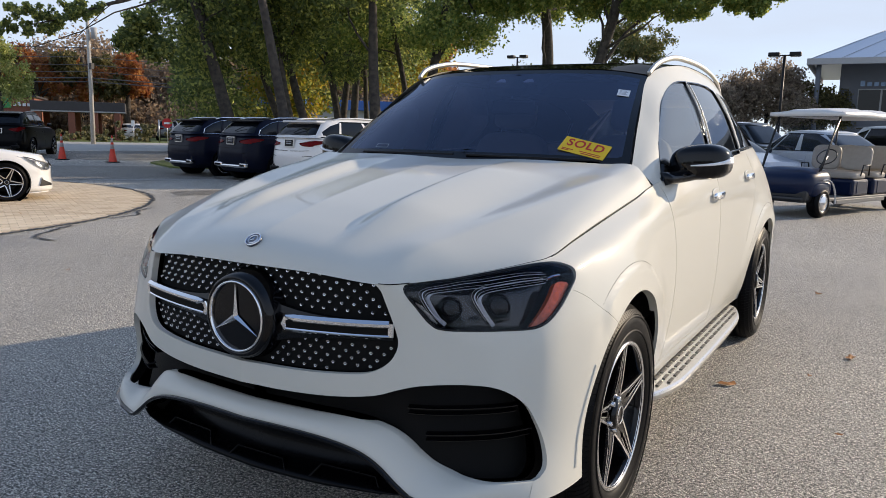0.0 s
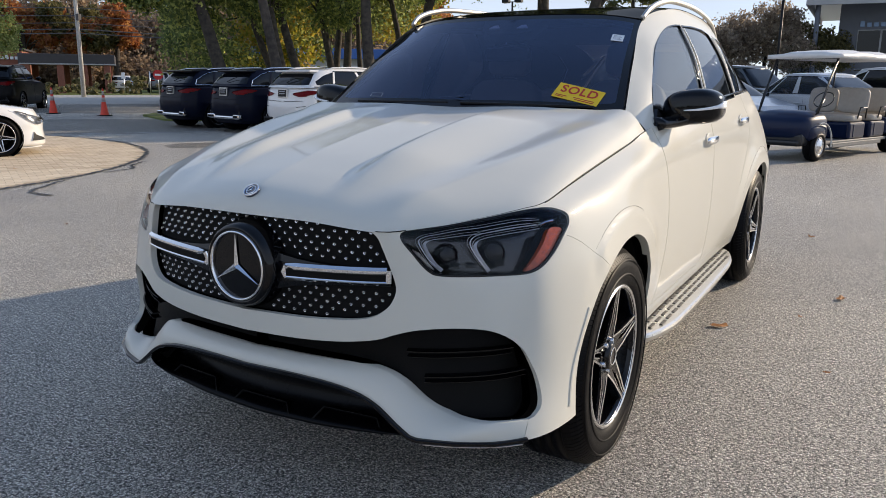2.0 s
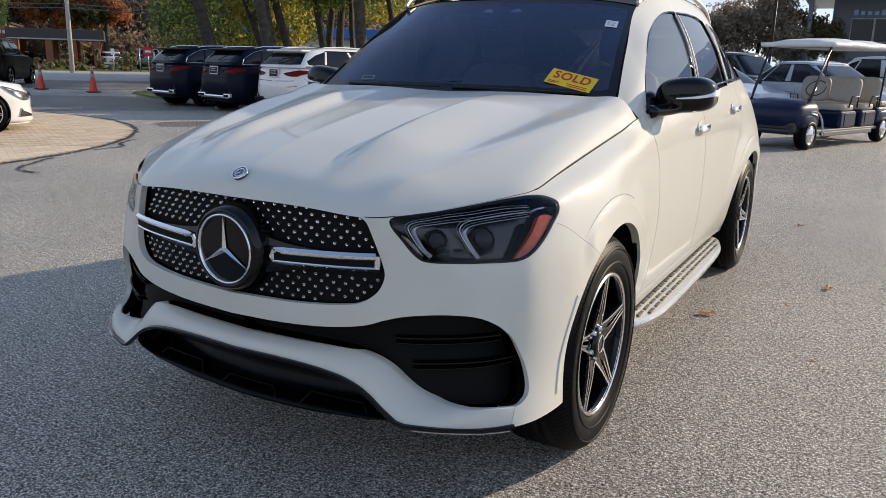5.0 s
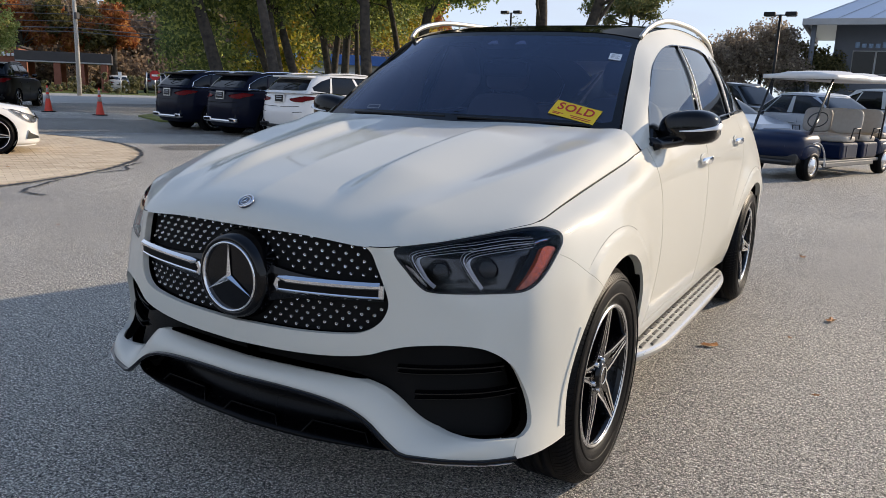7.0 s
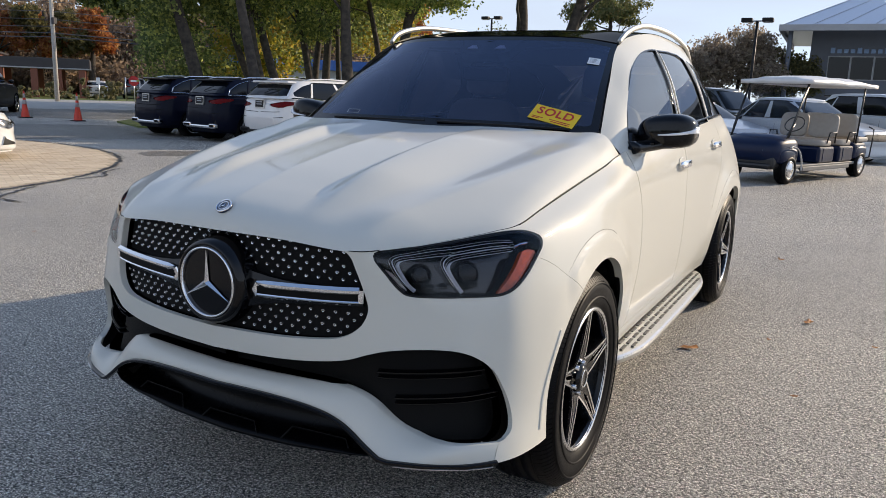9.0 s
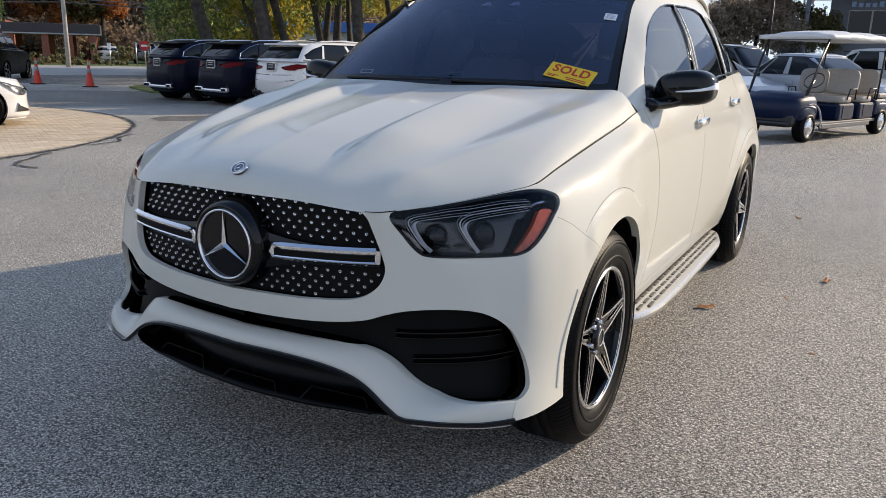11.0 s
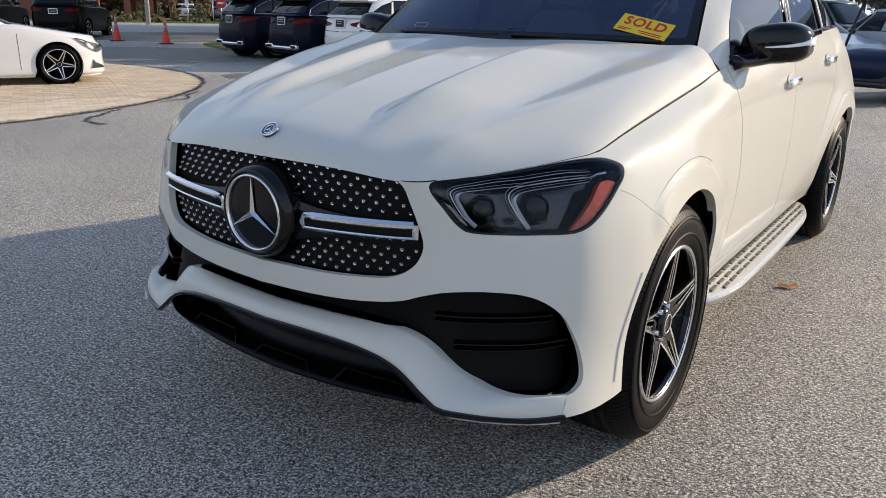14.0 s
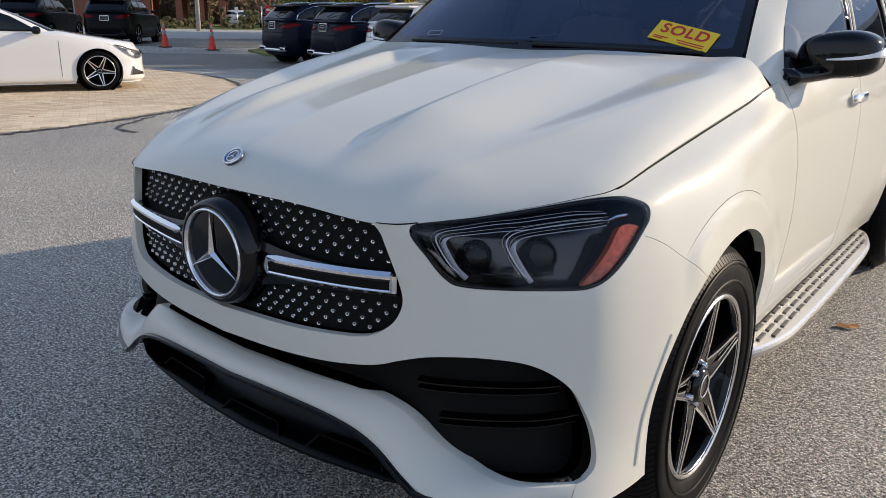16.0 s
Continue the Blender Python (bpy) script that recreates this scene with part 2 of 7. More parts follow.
def box(bm, x0, x1, y0, y1, z0, z1, bevel=0.0, m=None):
    res = bmesh.ops.create_cube(bm, size=1)
    vs = res["verts"]
    bmesh.ops.scale(bm, vec=(x1 - x0, y1 - y0, z1 - z0), verts=vs)
    bmesh.ops.translate(bm, vec=((x0 + x1) / 2, (y0 + y1) / 2, (z0 + z1) / 2), verts=vs)
    if bevel:
        es = list({e for v in vs for e in v.link_edges})
        r = bmesh.ops.bevel(bm, geom=es, offset=bevel, segments=3, profile=0.5, affect="EDGES")
        vs = list({v for v in r["verts"]} | {v for v in vs if v.is_valid})
    if m is not None:
        bmesh.ops.transform(bm, matrix=m, verts=vs)
    return vs


def boxed(name, dims, material, parent=None, label="", bevel=0.01, m=None):
    bm = bmesh.new()
    box(bm, *dims, bevel=bevel, m=m)
    return part(name, bm, material, parent, label, smooth=False)


def tube(name, pts, radius, material, parent=None, label="", sides=8, closed=False, flat=1.0):
    """A round bar along points, with a radius of its own at each one if a list is given."""
    pts = [Vector(p) for p in pts]
    n = len(pts)
    verts, faces = [], []
    up = Vector((0, 0, 1))
    for i, p in enumerate(pts):
        a, b = (pts[(i - 1) % n], pts[(i + 1) % n]) if closed else (pts[max(i - 1, 0)], pts[min(i + 1, n - 1)])
        d = (b - a).normalized()
        side = d.cross(up if abs(d.z) < 0.95 else Vector((1, 0, 0))).normalized()
        top = side.cross(d)
        r = radius[i] if isinstance(radius, (list, tuple)) else radius
        for k in range(sides):
            w = 2 * math.pi * k / sides
            verts.append(p + side * (r * math.cos(w)) + top * (r * flat * math.sin(w)))
    for i in range(n if closed else n - 1):
        for k in range(sides):
            a, b = i * sides + k, i * sides + (k + 1) % sides
            c, d2 = ((i + 1) % n) * sides + (k + 1) % sides, ((i + 1) % n) * sides + k
            faces.append((a, b, c, d2))
    if not closed:
        faces.append(tuple(range(sides))[::-1])
        faces.append(tuple((n - 1) * sides + k for k in range(sides)))
    return mesh(name, verts, faces, material, parent, label)


def lathe(name, profile, material, parent=None, label="", steps=48, axis="x", smooth=True, at=(0, 0, 0)):
    """A ring or disc turned about an axis: profile points are (along, radius)."""
    verts, faces = [], []
    k = len(profile)
    for i in range(steps):
        w = 2 * math.pi * i / steps
        for a, r in profile:
            c, s = r * math.cos(w), r * math.sin(w)
            v = (a, c, s) if axis == "x" else ((c, a, s) if axis == "y" else (c, s, a))
            verts.append((v[0] + at[0], v[1] + at[1], v[2] + at[2]))
    for i in range(steps):
        j = (i + 1) % steps
        for q in range(k - 1):
            faces.append((i * k + q, i * k + q + 1, j * k + q + 1, j * k + q))
    return mesh(name, verts, faces, material, parent, label, smooth)


def spline(pts, n=8, closed=False):
    """A Catmull-Rom curve through points of any dimension."""
    p = np.array(pts, float)
    m = len(p)
    out = []
    for i in range(m if closed else m - 1):
        if closed:
            a, b, c, d = p[(i - 1) % m], p[i], p[(i + 1) % m], p[(i + 2) % m]
        else:
            b, c = p[i], p[i + 1]
            a = p[i - 1] if i else 2 * b - c
            d = p[i + 2] if i + 2 < m else 2 * c - b
        for t in np.arange(n) / n:
            out.append(0.5 * (2 * b + (c - a) * t + (2 * a - 5 * b + 4 * c - d) * t**2 + (3 * b - a - 3 * c + d) * t**3))
    if not closed:
        out.append(p[-1])
    return np.array(out)


def crom(table, t):
    """Catmull-Rom along the first axis of a table, at many t; straight on beyond its ends."""
    n = len(table)
    ext = np.concatenate([2 * table[:1] - table[1:2], table, 2 * table[-1:] - table[-2:-1]])
    i = np.clip(np.floor(t).astype(int), 0, n - 2)
    f = (t - i).reshape((-1,) + (1,) * (table.ndim - 1))
    a, b, c, d = ext[i], ext[i + 1], ext[i + 2], ext[i + 3]
    return 0.5 * (2 * b + (c - a) * f + (2 * a - 5 * b + 4 * c - d) * f**2 + (3 * b - a - 3 * c + d) * f**3)


class Loft:
    """A smooth surface through character lines; (s, v) are the station along them and the line's number."""

    def __init__(self, lines):
        self.table = np.array(lines, float).transpose(1, 0, 2)

    def at(self, sv):
        sv = np.atleast_2d(np.array(sv, float))
        rows = crom(self.table, sv[:, 0])
        n = rows.shape[1]
        ext = np.concatenate([2 * rows[:, :1] - rows[:, 1:2], rows, 2 * rows[:, -1:] - rows[:, -2:-1]], 1)
        i = np.clip(np.floor(sv[:, 1]).astype(int), 0, n - 2)
        f = (sv[:, 1] - i)[:, None]
        k = np.arange(len(sv))
        a, b, c, d = ext[k, i], ext[k, i + 1], ext[k, i + 2], ext[k, i + 3]
        return 0.5 * (2 * b + (c - a) * f + (2 * a - 5 * b + 4 * c - d) * f**2 + (3 * b - a - 3 * c + d) * f**3)

    def normal(self, sv, e=0.02):
        sv = np.atleast_2d(np.array(sv, float))
        ds = self.at(sv + (e, 0)) - self.at(sv - (e, 0))
        dv = self.at(sv + (0, e)) - self.at(sv - (0, e))
        n = np.cross(ds, dv)
        return n / np.maximum(np.linalg.norm(n, axis=1, keepdims=True), 1e-9)

    def find(self, pts, axes, s0, s1, v0=0.0, v1=None):
        """The (s, v) at which two of the coordinates take the given values."""
        v1 = v1 if v1 is not None else self.table.shape[1] - 1
        ss, vv = np.meshgrid(np.linspace(s0, s1, 120), np.linspace(v0, v1, 60), indexing="ij")
        grid = np.c_[ss.ravel(), vv.ravel()]
        seen = self.at(grid)[:, axes]
        pts = np.array(pts, float)
        sv = np.array([grid[((seen - p) ** 2).sum(1).argmin()] for p in pts])
        for _ in range(4):
            off = pts - self.at(sv)[:, axes]
            ja = (self.at(sv + (0.01, 0)) - self.at(sv - (0.01, 0)))[:, axes] / 0.02
            jb = (self.at(sv + (0, 0.01)) - self.at(sv - (0, 0.01)))[:, axes] / 0.02
            det = ja[:, 0] * jb[:, 1] - ja[:, 1] * jb[:, 0]
            det = np.where(np.abs(det) < 1e-5, 1e-5, det)
            step = np.c_[(off[:, 0] * jb[:, 1] - off[:, 1] * jb[:, 0]) / det, (ja[:, 0] * off[:, 1] - ja[:, 1] * off[:, 0]) / det]
            sv = sv + np.clip(step, -0.2, 0.2)
        return sv


class Body(Loft):
    """The flank, with the lips and the soft blisters round its wheel arches."""

    lips = ()

    def at(self, sv):
        p = Loft.at(self, sv)
        for cy, cz, r, y0 in self.lips:
            d = np.hypot(p[:, 1] - cy, p[:, 2] - cz)
            up = ease(.68, .80, p[:, 2]) * ease(y0, y0 + .08, p[:, 1])
            swell = .008 * (1 - ease(r - .008, r + .022, d)) * up + .012 * (1 - ease(r, r + .13, d)) * ease(.45, .75, p[:, 2]) * ease(y0 - .2, y0 + .1, p[:, 1])
            p[:, 0] += swell * ease(.76, .86, p[:, 0])
        return p


def ease(e0, e1, x):
    t = np.clip((x - e0) / (e1 - e0), 0, 1)
    return t * t * (3 - 2 * t)


def inside(poly, pts):
    poly, hit = np.array(poly), np.zeros(len(pts), bool)
    a, b = poly, np.roll(poly, -1, 0)
    for (x0, y0), (x1, y1) in zip(a, b):
        cross = (y0 > pts[:, 1]) != (y1 > pts[:, 1])
        with np.errstate(divide="ignore", invalid="ignore"):
            hit ^= cross & (pts[:, 0] < (x1 - x0) * (pts[:, 1] - y0) / (y1 - y0) + x0)
    return hit


class Skin:
    """A surface cut up by closed outlines in (s, v); each piece of it can become a panel with a turned-in edge."""

    def __init__(self, surface, s0, s1, v0, v1, ns, nv, outlines):
        from mathutils.geometry import delaunay_2d_cdt
        self.surface, self.outlines = surface, outlines
        ss, vv = np.meshgrid(np.linspace(s0, s1, ns), np.linspace(v0, v1, nv), indexing="ij")
        pts = np.c_[ss.ravel(), vv.ravel()].tolist()
        edges = [(i * nv + j, (i + 1) * nv + j) for i in range(ns - 1) for j in (0, nv - 1)]
        for ring in outlines.values():
            k = len(pts)
            pts += [tuple(p) for p in ring]
            edges += [(k + i, k + (i + 1) % len(ring)) for i in range(len(ring))]
        got = delaunay_2d_cdt([Vector((float(a), float(b))) for a, b in pts], edges, [], 0, 1e-5)
        self.sv = np.array([tuple(v) for v in got[0]])
        self.tri = np.array([tuple(q) for q in got[2]])
        mid = self.sv[self.tri].mean(1)
        self.ok = (mid[:, 0] > s0) & (mid[:, 0] < s1) & (mid[:, 1] > v0) & (mid[:, 1] < v1)
        self.mid = mid
        self.place, self.normal = surface.at(self.sv), surface.normal(self.sv)

    def within(self, name):
        return self.ok & inside(self.outlines[name], self.mid)

    def panel(self, name, pick, material, parent, label="", out=0.0, rim=0.012, mirror=False, both=False):
        """The picked triangles as a panel, moved out along the normal; mirror: on the other flank; both: as one piece across the middle."""
        tri = self.tri[pick]
        used = np.unique(tri)
        back = np.full(len(self.sv), -1)
        back[used] = np.arange(len(used))
        tri = back[tri]
        p, nrm = self.place[used] + out * self.normal[used], self.normal[used]
        edge = {}
        for t in tri:
            for i in range(3):
                a, b = t[i], t[(i + 1) % 3]
                edge[(a, b)] = edge.get((a, b), 0) + 1
        outer = [(a, b) for (a, b), c in edge.items() if c == 1 and edge.get((b, a), 0) == 0]
        if both:
            outer = [(a, b) for a, b in outer if abs(p[a][0]) > 1e-4 or abs(p[b][0]) > 1e-4]
        verts = [*p]
        faces = [tuple(t) for t in tri]
        norms = [nrm[i] for t in tri for i in t]
        if rim:
            for a, b in outer:
                k = len(verts)
                verts += [p[a], p[b], p[b] - rim * nrm[b], p[a] - rim * nrm[a]]
                faces.append((k + 1, k, k + 3, k + 2))
                fn = np.cross(nrm[a], p[b] - p[a])
                fn = -fn / max(np.linalg.norm(fn), 1e-9)
                norms += [fn] * 4
        verts, norms = np.array(verts), np.array(norms)
        if mirror or both:
            flip = np.array((-1, 1, 1))
            mv = verts * flip
            k = 0
            mf, mn = [], []
            for q in faces:
                mf.append(tuple(q[::-1]))
                mn += [norms[k + i] * flip for i in range(len(q))][::-1]
                k += len(q)
            if mirror:
                verts, faces, norms = mv, mf, mn
            else:
                faces = faces + [tuple(i + len(verts) for i in q) for q in mf]
                verts, norms = np.concatenate([verts, mv]), np.concatenate([norms, np.array(mn)])
        return mesh(name, verts, faces, material, parent, label, True, norms)


def ribbon(line, width):
    """A narrow closed outline along an open curve in the plane."""
    line = np.array(line, float)
    d = np.gradient(line, axis=0)
    n = np.c_[-d[:, 1], d[:, 0]] / np.maximum(np.linalg.norm(d, axis=1, keepdims=True), 1e-9)
    return np.concatenate([line + n * width / 2, (line - n * width / 2)[::-1]])


# ---- ground ----
ground = mesh("ground", [(-600, -300, 0), (600, -300, 0), (600, 900, 0), (-600, 900, 0)], [(0, 1, 2, 3)], ASPHALT, smooth=False)
tagged(ground, "worn grey asphalt of the car park, with pale stone chips", "asphalt", kind="structure")


# ---- wheels ----
def wheel(name, parent, at, radius, rim, width, side=1, detail=True, turn=0.0, steer=0.0):
    """A tyre with grooves on a five-twin-spoke alloy rim; side +1 faces +x."""
    hub = new(name)
    hub.parent = parent
    hub.matrix_local = pose(*at, 0, 0, steer + (0 if side > 0 else 180)) @ pose(0, 0, 0, turn, 0, 0)
    w = width / 2
    tread = [(-w + 0.015, rim + 0.004), (-w, rim + 0.025), (-w - 0.006, (rim + radius) / 2), (-w + 0.012, radius - 0.022), (-w + 0.035, radius - 0.005)]
    for k in range(4):
        c = -w + 0.07 + k * (width - 0.14) / 3
        tread += [(c - 0.006, radius), (c - 0.005, radius - 0.009), (c + 0.005, radius - 0.009), (c + 0.006, radius)]
    tread += [(w - 0.035, radius - 0.005), (w - 0.012, radius - 0.022), (w + 0.004, radius - 0.05), (w + 0.006, (rim + radius) / 2), (w + 0.003, rim + 0.03), (w - 0.004, rim + 0.008), (w - 0.012, rim)]
    tyre = lathe("tyre", tread, RUBBER, hub, steps=96 if detail else 36)
    if detail:
        steps = 128
        for side_x in (1, -1):
            bv, bf = [], []
            for k in range(steps):
                a0, a1 = 2 * math.pi * k / steps, 2 * math.pi * (k + .84) / steps
                j = len(bv)
                for a in (a0, a1):
                    for x, r in ((w - .062, radius + .0005), (w - .034, radius - .003), (w - .012, radius - .0195), (w + .000, radius - .036), (w - .006, radius - .042), (w - .062, radius - .02)):
                        aa = a + .5 * (w - x)
                        bv.append((side_x * x, r * math.cos(aa), r * math.sin(aa)))
                bf += [(j + q, j + (q + 1) % 6, j + 6 + (q + 1) % 6, j + 6 + q) for q in range(6)]
                bf += [tuple(j + q for q in range(6)), tuple(j + 11 - q for q in range(6))]
            tagged(mesh("shoulder_tread", bv, bf, RUBBER, hub, smooth=False), "blocky rubber tread of the tyre shoulder", kind="stuff")
        for k in range(2):
            lathe("sidewall_ridge", [(w + .004, rim + .034 + k * .05), (w + .0085, rim + .038 + k * .05), (w + .004, rim + .042 + k * .05)], RUBBER, hub, "raised tyre ridge", steps=64)
    lathe("rim", [(w - 0.012, rim), (w - 0.006, rim - 0.003), (w - 0.008, rim - 0.014), (w - 0.03, rim - 0.02), (-w + 0.02, rim - 0.03), (-w + 0.02, 0.06)], GLOSS if detail else LINER, hub, "black inner barrel", steps=48)
    lathe("rim_edge", [(w - 0.011, rim + 0.001), (w - 0.004, rim - 0.002), (w - 0.004, rim - 0.01), (w - 0.012, rim - 0.016)], ALLOY, hub, "bright machined rim edge", steps=64)
    lathe("brake_disc", [(w - 0.1, rim * 0.66), (w - 0.1, 0.08), (w - 0.075, 0.079), (w - 0.075, 0.01)], DISC if detail else LINER, hub, "brake disc", steps=40)
    for k in range(5):
        a0 = 2 * math.pi * k / 5 + math.pi / 2
        c, s = math.cos(a0), math.sin(a0)
        r1 = rim - .006
        if not detail:
            path = [(.05, .036, w - .030), (.5 * r1 + .02, .026, w - .016), (r1, .016, w - .006)]
            verts = []
            for r, hw, xx in path:
                verts += [(xx + dx, r * c - q * s, r * s + q * c) for q, dx in ((-hw, 0), (0, -.010), (hw, 0), (hw * 1.15, -.035), (-hw * 1.15, -.035))]
            faces = [(5 * i + n, 5 * i + (n + 1) % 5, 5 * i + 5 + (n + 1) % 5, 5 * i + 5 + n) for i in range(len(path) - 1) for n in range(5)]
            mesh("spoke", verts, faces, GLOSS, hub, "gloss black spoke", smooth=False)
            for sgn in (-1, 1):
                ev = []
                for r, hw, xx in path:
                    ev += [(xx + dx, r * c - sgn * q * s, r * s + sgn * q * c) for q, dx in ((hw + .002, .001), (hw - .013, .0005), (hw - .013, -.006), (hw + .002, -.006))]
                ef = [(4 * i + n, 4 * i + (n + 1) % 4, 4 * i + 4 + (n + 1) % 4, 4 * i + 4 + n) for i in range(len(path) - 1) for n in range(4)]
                mesh("spoke_edge", ev, ef, ALLOY, hub, "bright machined spoke edge", smooth=False)
            continue
        # two bars with a slot between them: radius, slot and outer half widths, face
        rows_at = [(.034, .0, .0240, w - .036), (.060, .0, .0430, w - .032), (.080, .0, .0400, w - .028), (.105, .002, .0355, w - .024), (.125, .0085, .0325, w - .021), (.16, .0090, .0275, w - .0175), (.20, .0075, .0225, w - .0140), (.228, .005, .0190, w - .011), (r1 - .004, .002, .0170, w - .0085)]
        spoke = new("spoke")
        spoke.parent = hub
        for sgn in (-1, 1):
            at = lambda r, q, xx: (xx, r * c - sgn * q * s, r * s + sgn * q * c)
            verts, e1, e2 = [], [], []
            for r, q0, q1, xx in rows_at:
                verts += [at(r, q0, xx - .004), at(r, (q0 + q1) / 2, xx - .0025), at(r, q1, xx), at(r, q1 * 1.08, xx - .040), at(r, q0 * .6, xx - .040)]
                e1 += [at(r, q1 + .0012, xx + .0012), at(r, q1 - .0068, xx + .0008), at(r, q1 - .0068, xx - .006), at(r, q1 + .0012, xx - .008)]
                if r > .12:
                    e2 += [at(r, q0 + .0028, xx - .0018), at(r, q0 - .001, xx - .0022), at(r, q0 - .001, xx - .009), at(r, q0 + .0028, xx - .009)]
            n5, n4 = len(rows_at), len(e2) // 4
            mesh("spoke_bar", verts, [(5 * i + n, 5 * i + (n + 1) % 5, 5 * i + 5 + (n + 1) % 5, 5 * i + 5 + n) for i in range(n5 - 1) for n in range(5)], GLOSS, spoke, "gloss black bar of a twin spoke", smooth=False)
            for ev, m4 in ((e1[4:], n5 - 1), (e2, n4)):
                mesh("spoke_edge", ev, [(4 * i + n, 4 * i + (n + 1) % 4, 4 * i + 4 + (n + 1) % 4, 4 * i + 4 + n) for i in range(m4 - 1) for n in range(4)], ALLOY, spoke, "bright machined spoke edge", smooth=False)
        b0 = a0 + math.pi / 5
        lathe("lug_bolt", [(w - .050, .010), (w - .026, .0095), (w - .024, .0075), (w - .030, .006), (w - .030, 0)], ALLOY, hub, "steel lug bolt", steps=8, at=(0, .056 * math.cos(b0), .056 * math.sin(b0)))
    if detail:
        lathe("hub_plate", [(w - .075, .078), (w - .046, .074), (w - .040, .060), (w - .038, .0)], GLOSS, hub, "black hub plate", steps=30)
    lathe("hub_cap", [(w - 0.03, 0.052), (w - 0.018, 0.046), (w - 0.014, 0.034), (w - 0.017, 0.030), (w - 0.016, 0.0)], GLOSS, hub, "black hub cap", steps=24)
    lathe("hub_ring", [(w - 0.0135, 0.033), (w - 0.0115, 0.031), (w - 0.0135, 0.029)], CHROME, hub, "chrome ring", steps=24)
    return hub


# ---- the white car in front: character lines of one flank, from the middle of the nose to the middle of the tail ----
def line(*pts):
    return [tuple(p) for p in pts]


def flank(xs, ys, zs):
    return list(zip(xs, ys, zs))


LINE_SILL = flank((0, .25, .46, .625, .79, .887, .928, .935, .925, .88, .86, .86, .865, .90, .89, .80, .45, 0),
                  (.036, .042, .056, .092, .172, .277, .413, .595, .87, 1.25, 1.6, 2.5, 3.3, 3.86, 4.4, 4.78, 4.86, 4.88),
                  (.325, .325, .325, .325, .325, .328, .33, .33, .32, .33, .34, .34, .34, .33, .36, .38, .38, .38))
LINE_LOW = flank((0, .25, .46, .62, .78, .872, .922, .944, .945, .91, .89, .89, .895, .935, .92, .82, .45, 0),
                 (.030, .041, .068, .112, .208, .319, .449, .612, .87, 1.25, 1.6, 2.5, 3.3, 3.86, 4.4, 4.8, 4.9, 4.92),
                 (.46, .46, .46, .46, .465, .47, .47, .47, .47, .46, .45, .45, .45, .47, .47, .47, .47, .47))
LINE_BAND = flank((0, .25, .46, .62, .77, .862, .915, .942, .947, .925, .908, .908, .912, .945, .93, .83, .45, 0),
                  (.022, .036, .075, .148, .24, .328, .455, .62, .87, 1.25, 1.6, 2.5, 3.3, 3.86, 4.4, 4.81, 4.91, 4.93),
                  (.62, .62, .625, .64, .65, .66, .66, .66, .66, .64, .62, .62, .63, .66, .65, .62, .62, .62))
LINE_MID = flank((0, .25, .46, .60, .75, .845, .898, .921, .933, .92, .912, .912, .914, .942, .92, .80, .44, 0),
                 (.032, .046, .086, .16, .258, .34, .47, .63, .87, 1.25, 1.6, 2.5, 3.3, 3.86, 4.4, 4.8, 4.89, 4.91),
                 (.785, .785, .785, .79, .80, .81, .82, .825, .83, .83, .83, .84, .86, .88, .86, .82, .82, .82))
LINE_SHOULDER = flank((0, .25, .465, .58, .735, .822, .872, .886, .90, .903, .90, .90, .90, .89, .845, .72, .42, 0),
                      (.042, .054, .092, .162, .283, .375, .495, .645, .87, 1.2, 1.55, 2.5, 3.3, 3.86, 4.4, 4.77, 4.86, 4.88),
                      (.90, .895, .885, .89, .908, .925, .945, .965, .99, 1.02, 1.045, 1.065, 1.085, 1.10, 1.10, 1.10, 1.10, 1.10))
LINE_BELT = flank((0, .25, .455, .555, .69, .775, .812, .82, .828, .834, .847, .855, .84, .805, .755, .64, .38, 0),
                  (.050, .058, .089, .160, .292, .385, .46, .62, .87, 1.2, 1.52, 2.5, 3.3, 3.86, 4.4, 4.72, 4.8, 4.82),
                  (.942, .940, .925, .932, .957, .978, .99, 1.02, 1.062, 1.112, 1.168, 1.215, 1.25, 1.265, 1.27, 1.26, 1.26, 1.26))
BODY = Body([LINE_SILL, LINE_LOW, LINE_BAND, LINE_MID, LINE_SHOULDER, LINE_BELT])
BODY.lips = ((.910, .385, .518, .58), (3.87, .40, .505, 3.2))
FRONT, SIDE = [0, 2], [1, 2]

suv = thing("white_suv", "pearl white luxury SUV with black panoramic roof and diamond grille, parked", "car")


def ring(cy, cz, r, a0=-40, a1=220, n=60):
    return [(cy - r * math.cos(radians(a0 + (a1 - a0) * k / n)), cz + r * math.sin(radians(a0 + (a1 - a0) * k / n))) for k in range(n + 1)]


GRILLE = line((0, .96), (.2, .955), (.40, .945), (.437, .930), (.462, .909), (.478, .874), (.502, .811), (.515, .762), (.506, .724), (.486, .698), (.455, .678), (.41, .666), (.30, .655), (.19, .649), (0, .644))
grille_xz = np.concatenate([GRILLE[:2], spline(GRILLE[2:], 6)])
LAMP = line((.520, .922), (.614, .940), (.699, .958), (.77, .974), (.815, .979), (.846, .971), (.868, .956), (.878, .932), (.878, .905), (.871, .857), (.857, .822), (.836, .806), (.80, .801), (.70, .797), (.622, .799), (.59, .812), (.555, .855))
lamp_xz = spline(LAMP, 6, closed=True)
INTAKE_TOP = spline(line((0, .577), (.15, .580), (.3, .588), (.40, .599), (.47, .612), (.52, .630), (.58, .645), (.68, .652), (.765, .642), (.826, .60), (.858, .53), (.878, .455), (.884, .41), (.876, .388)), 5)
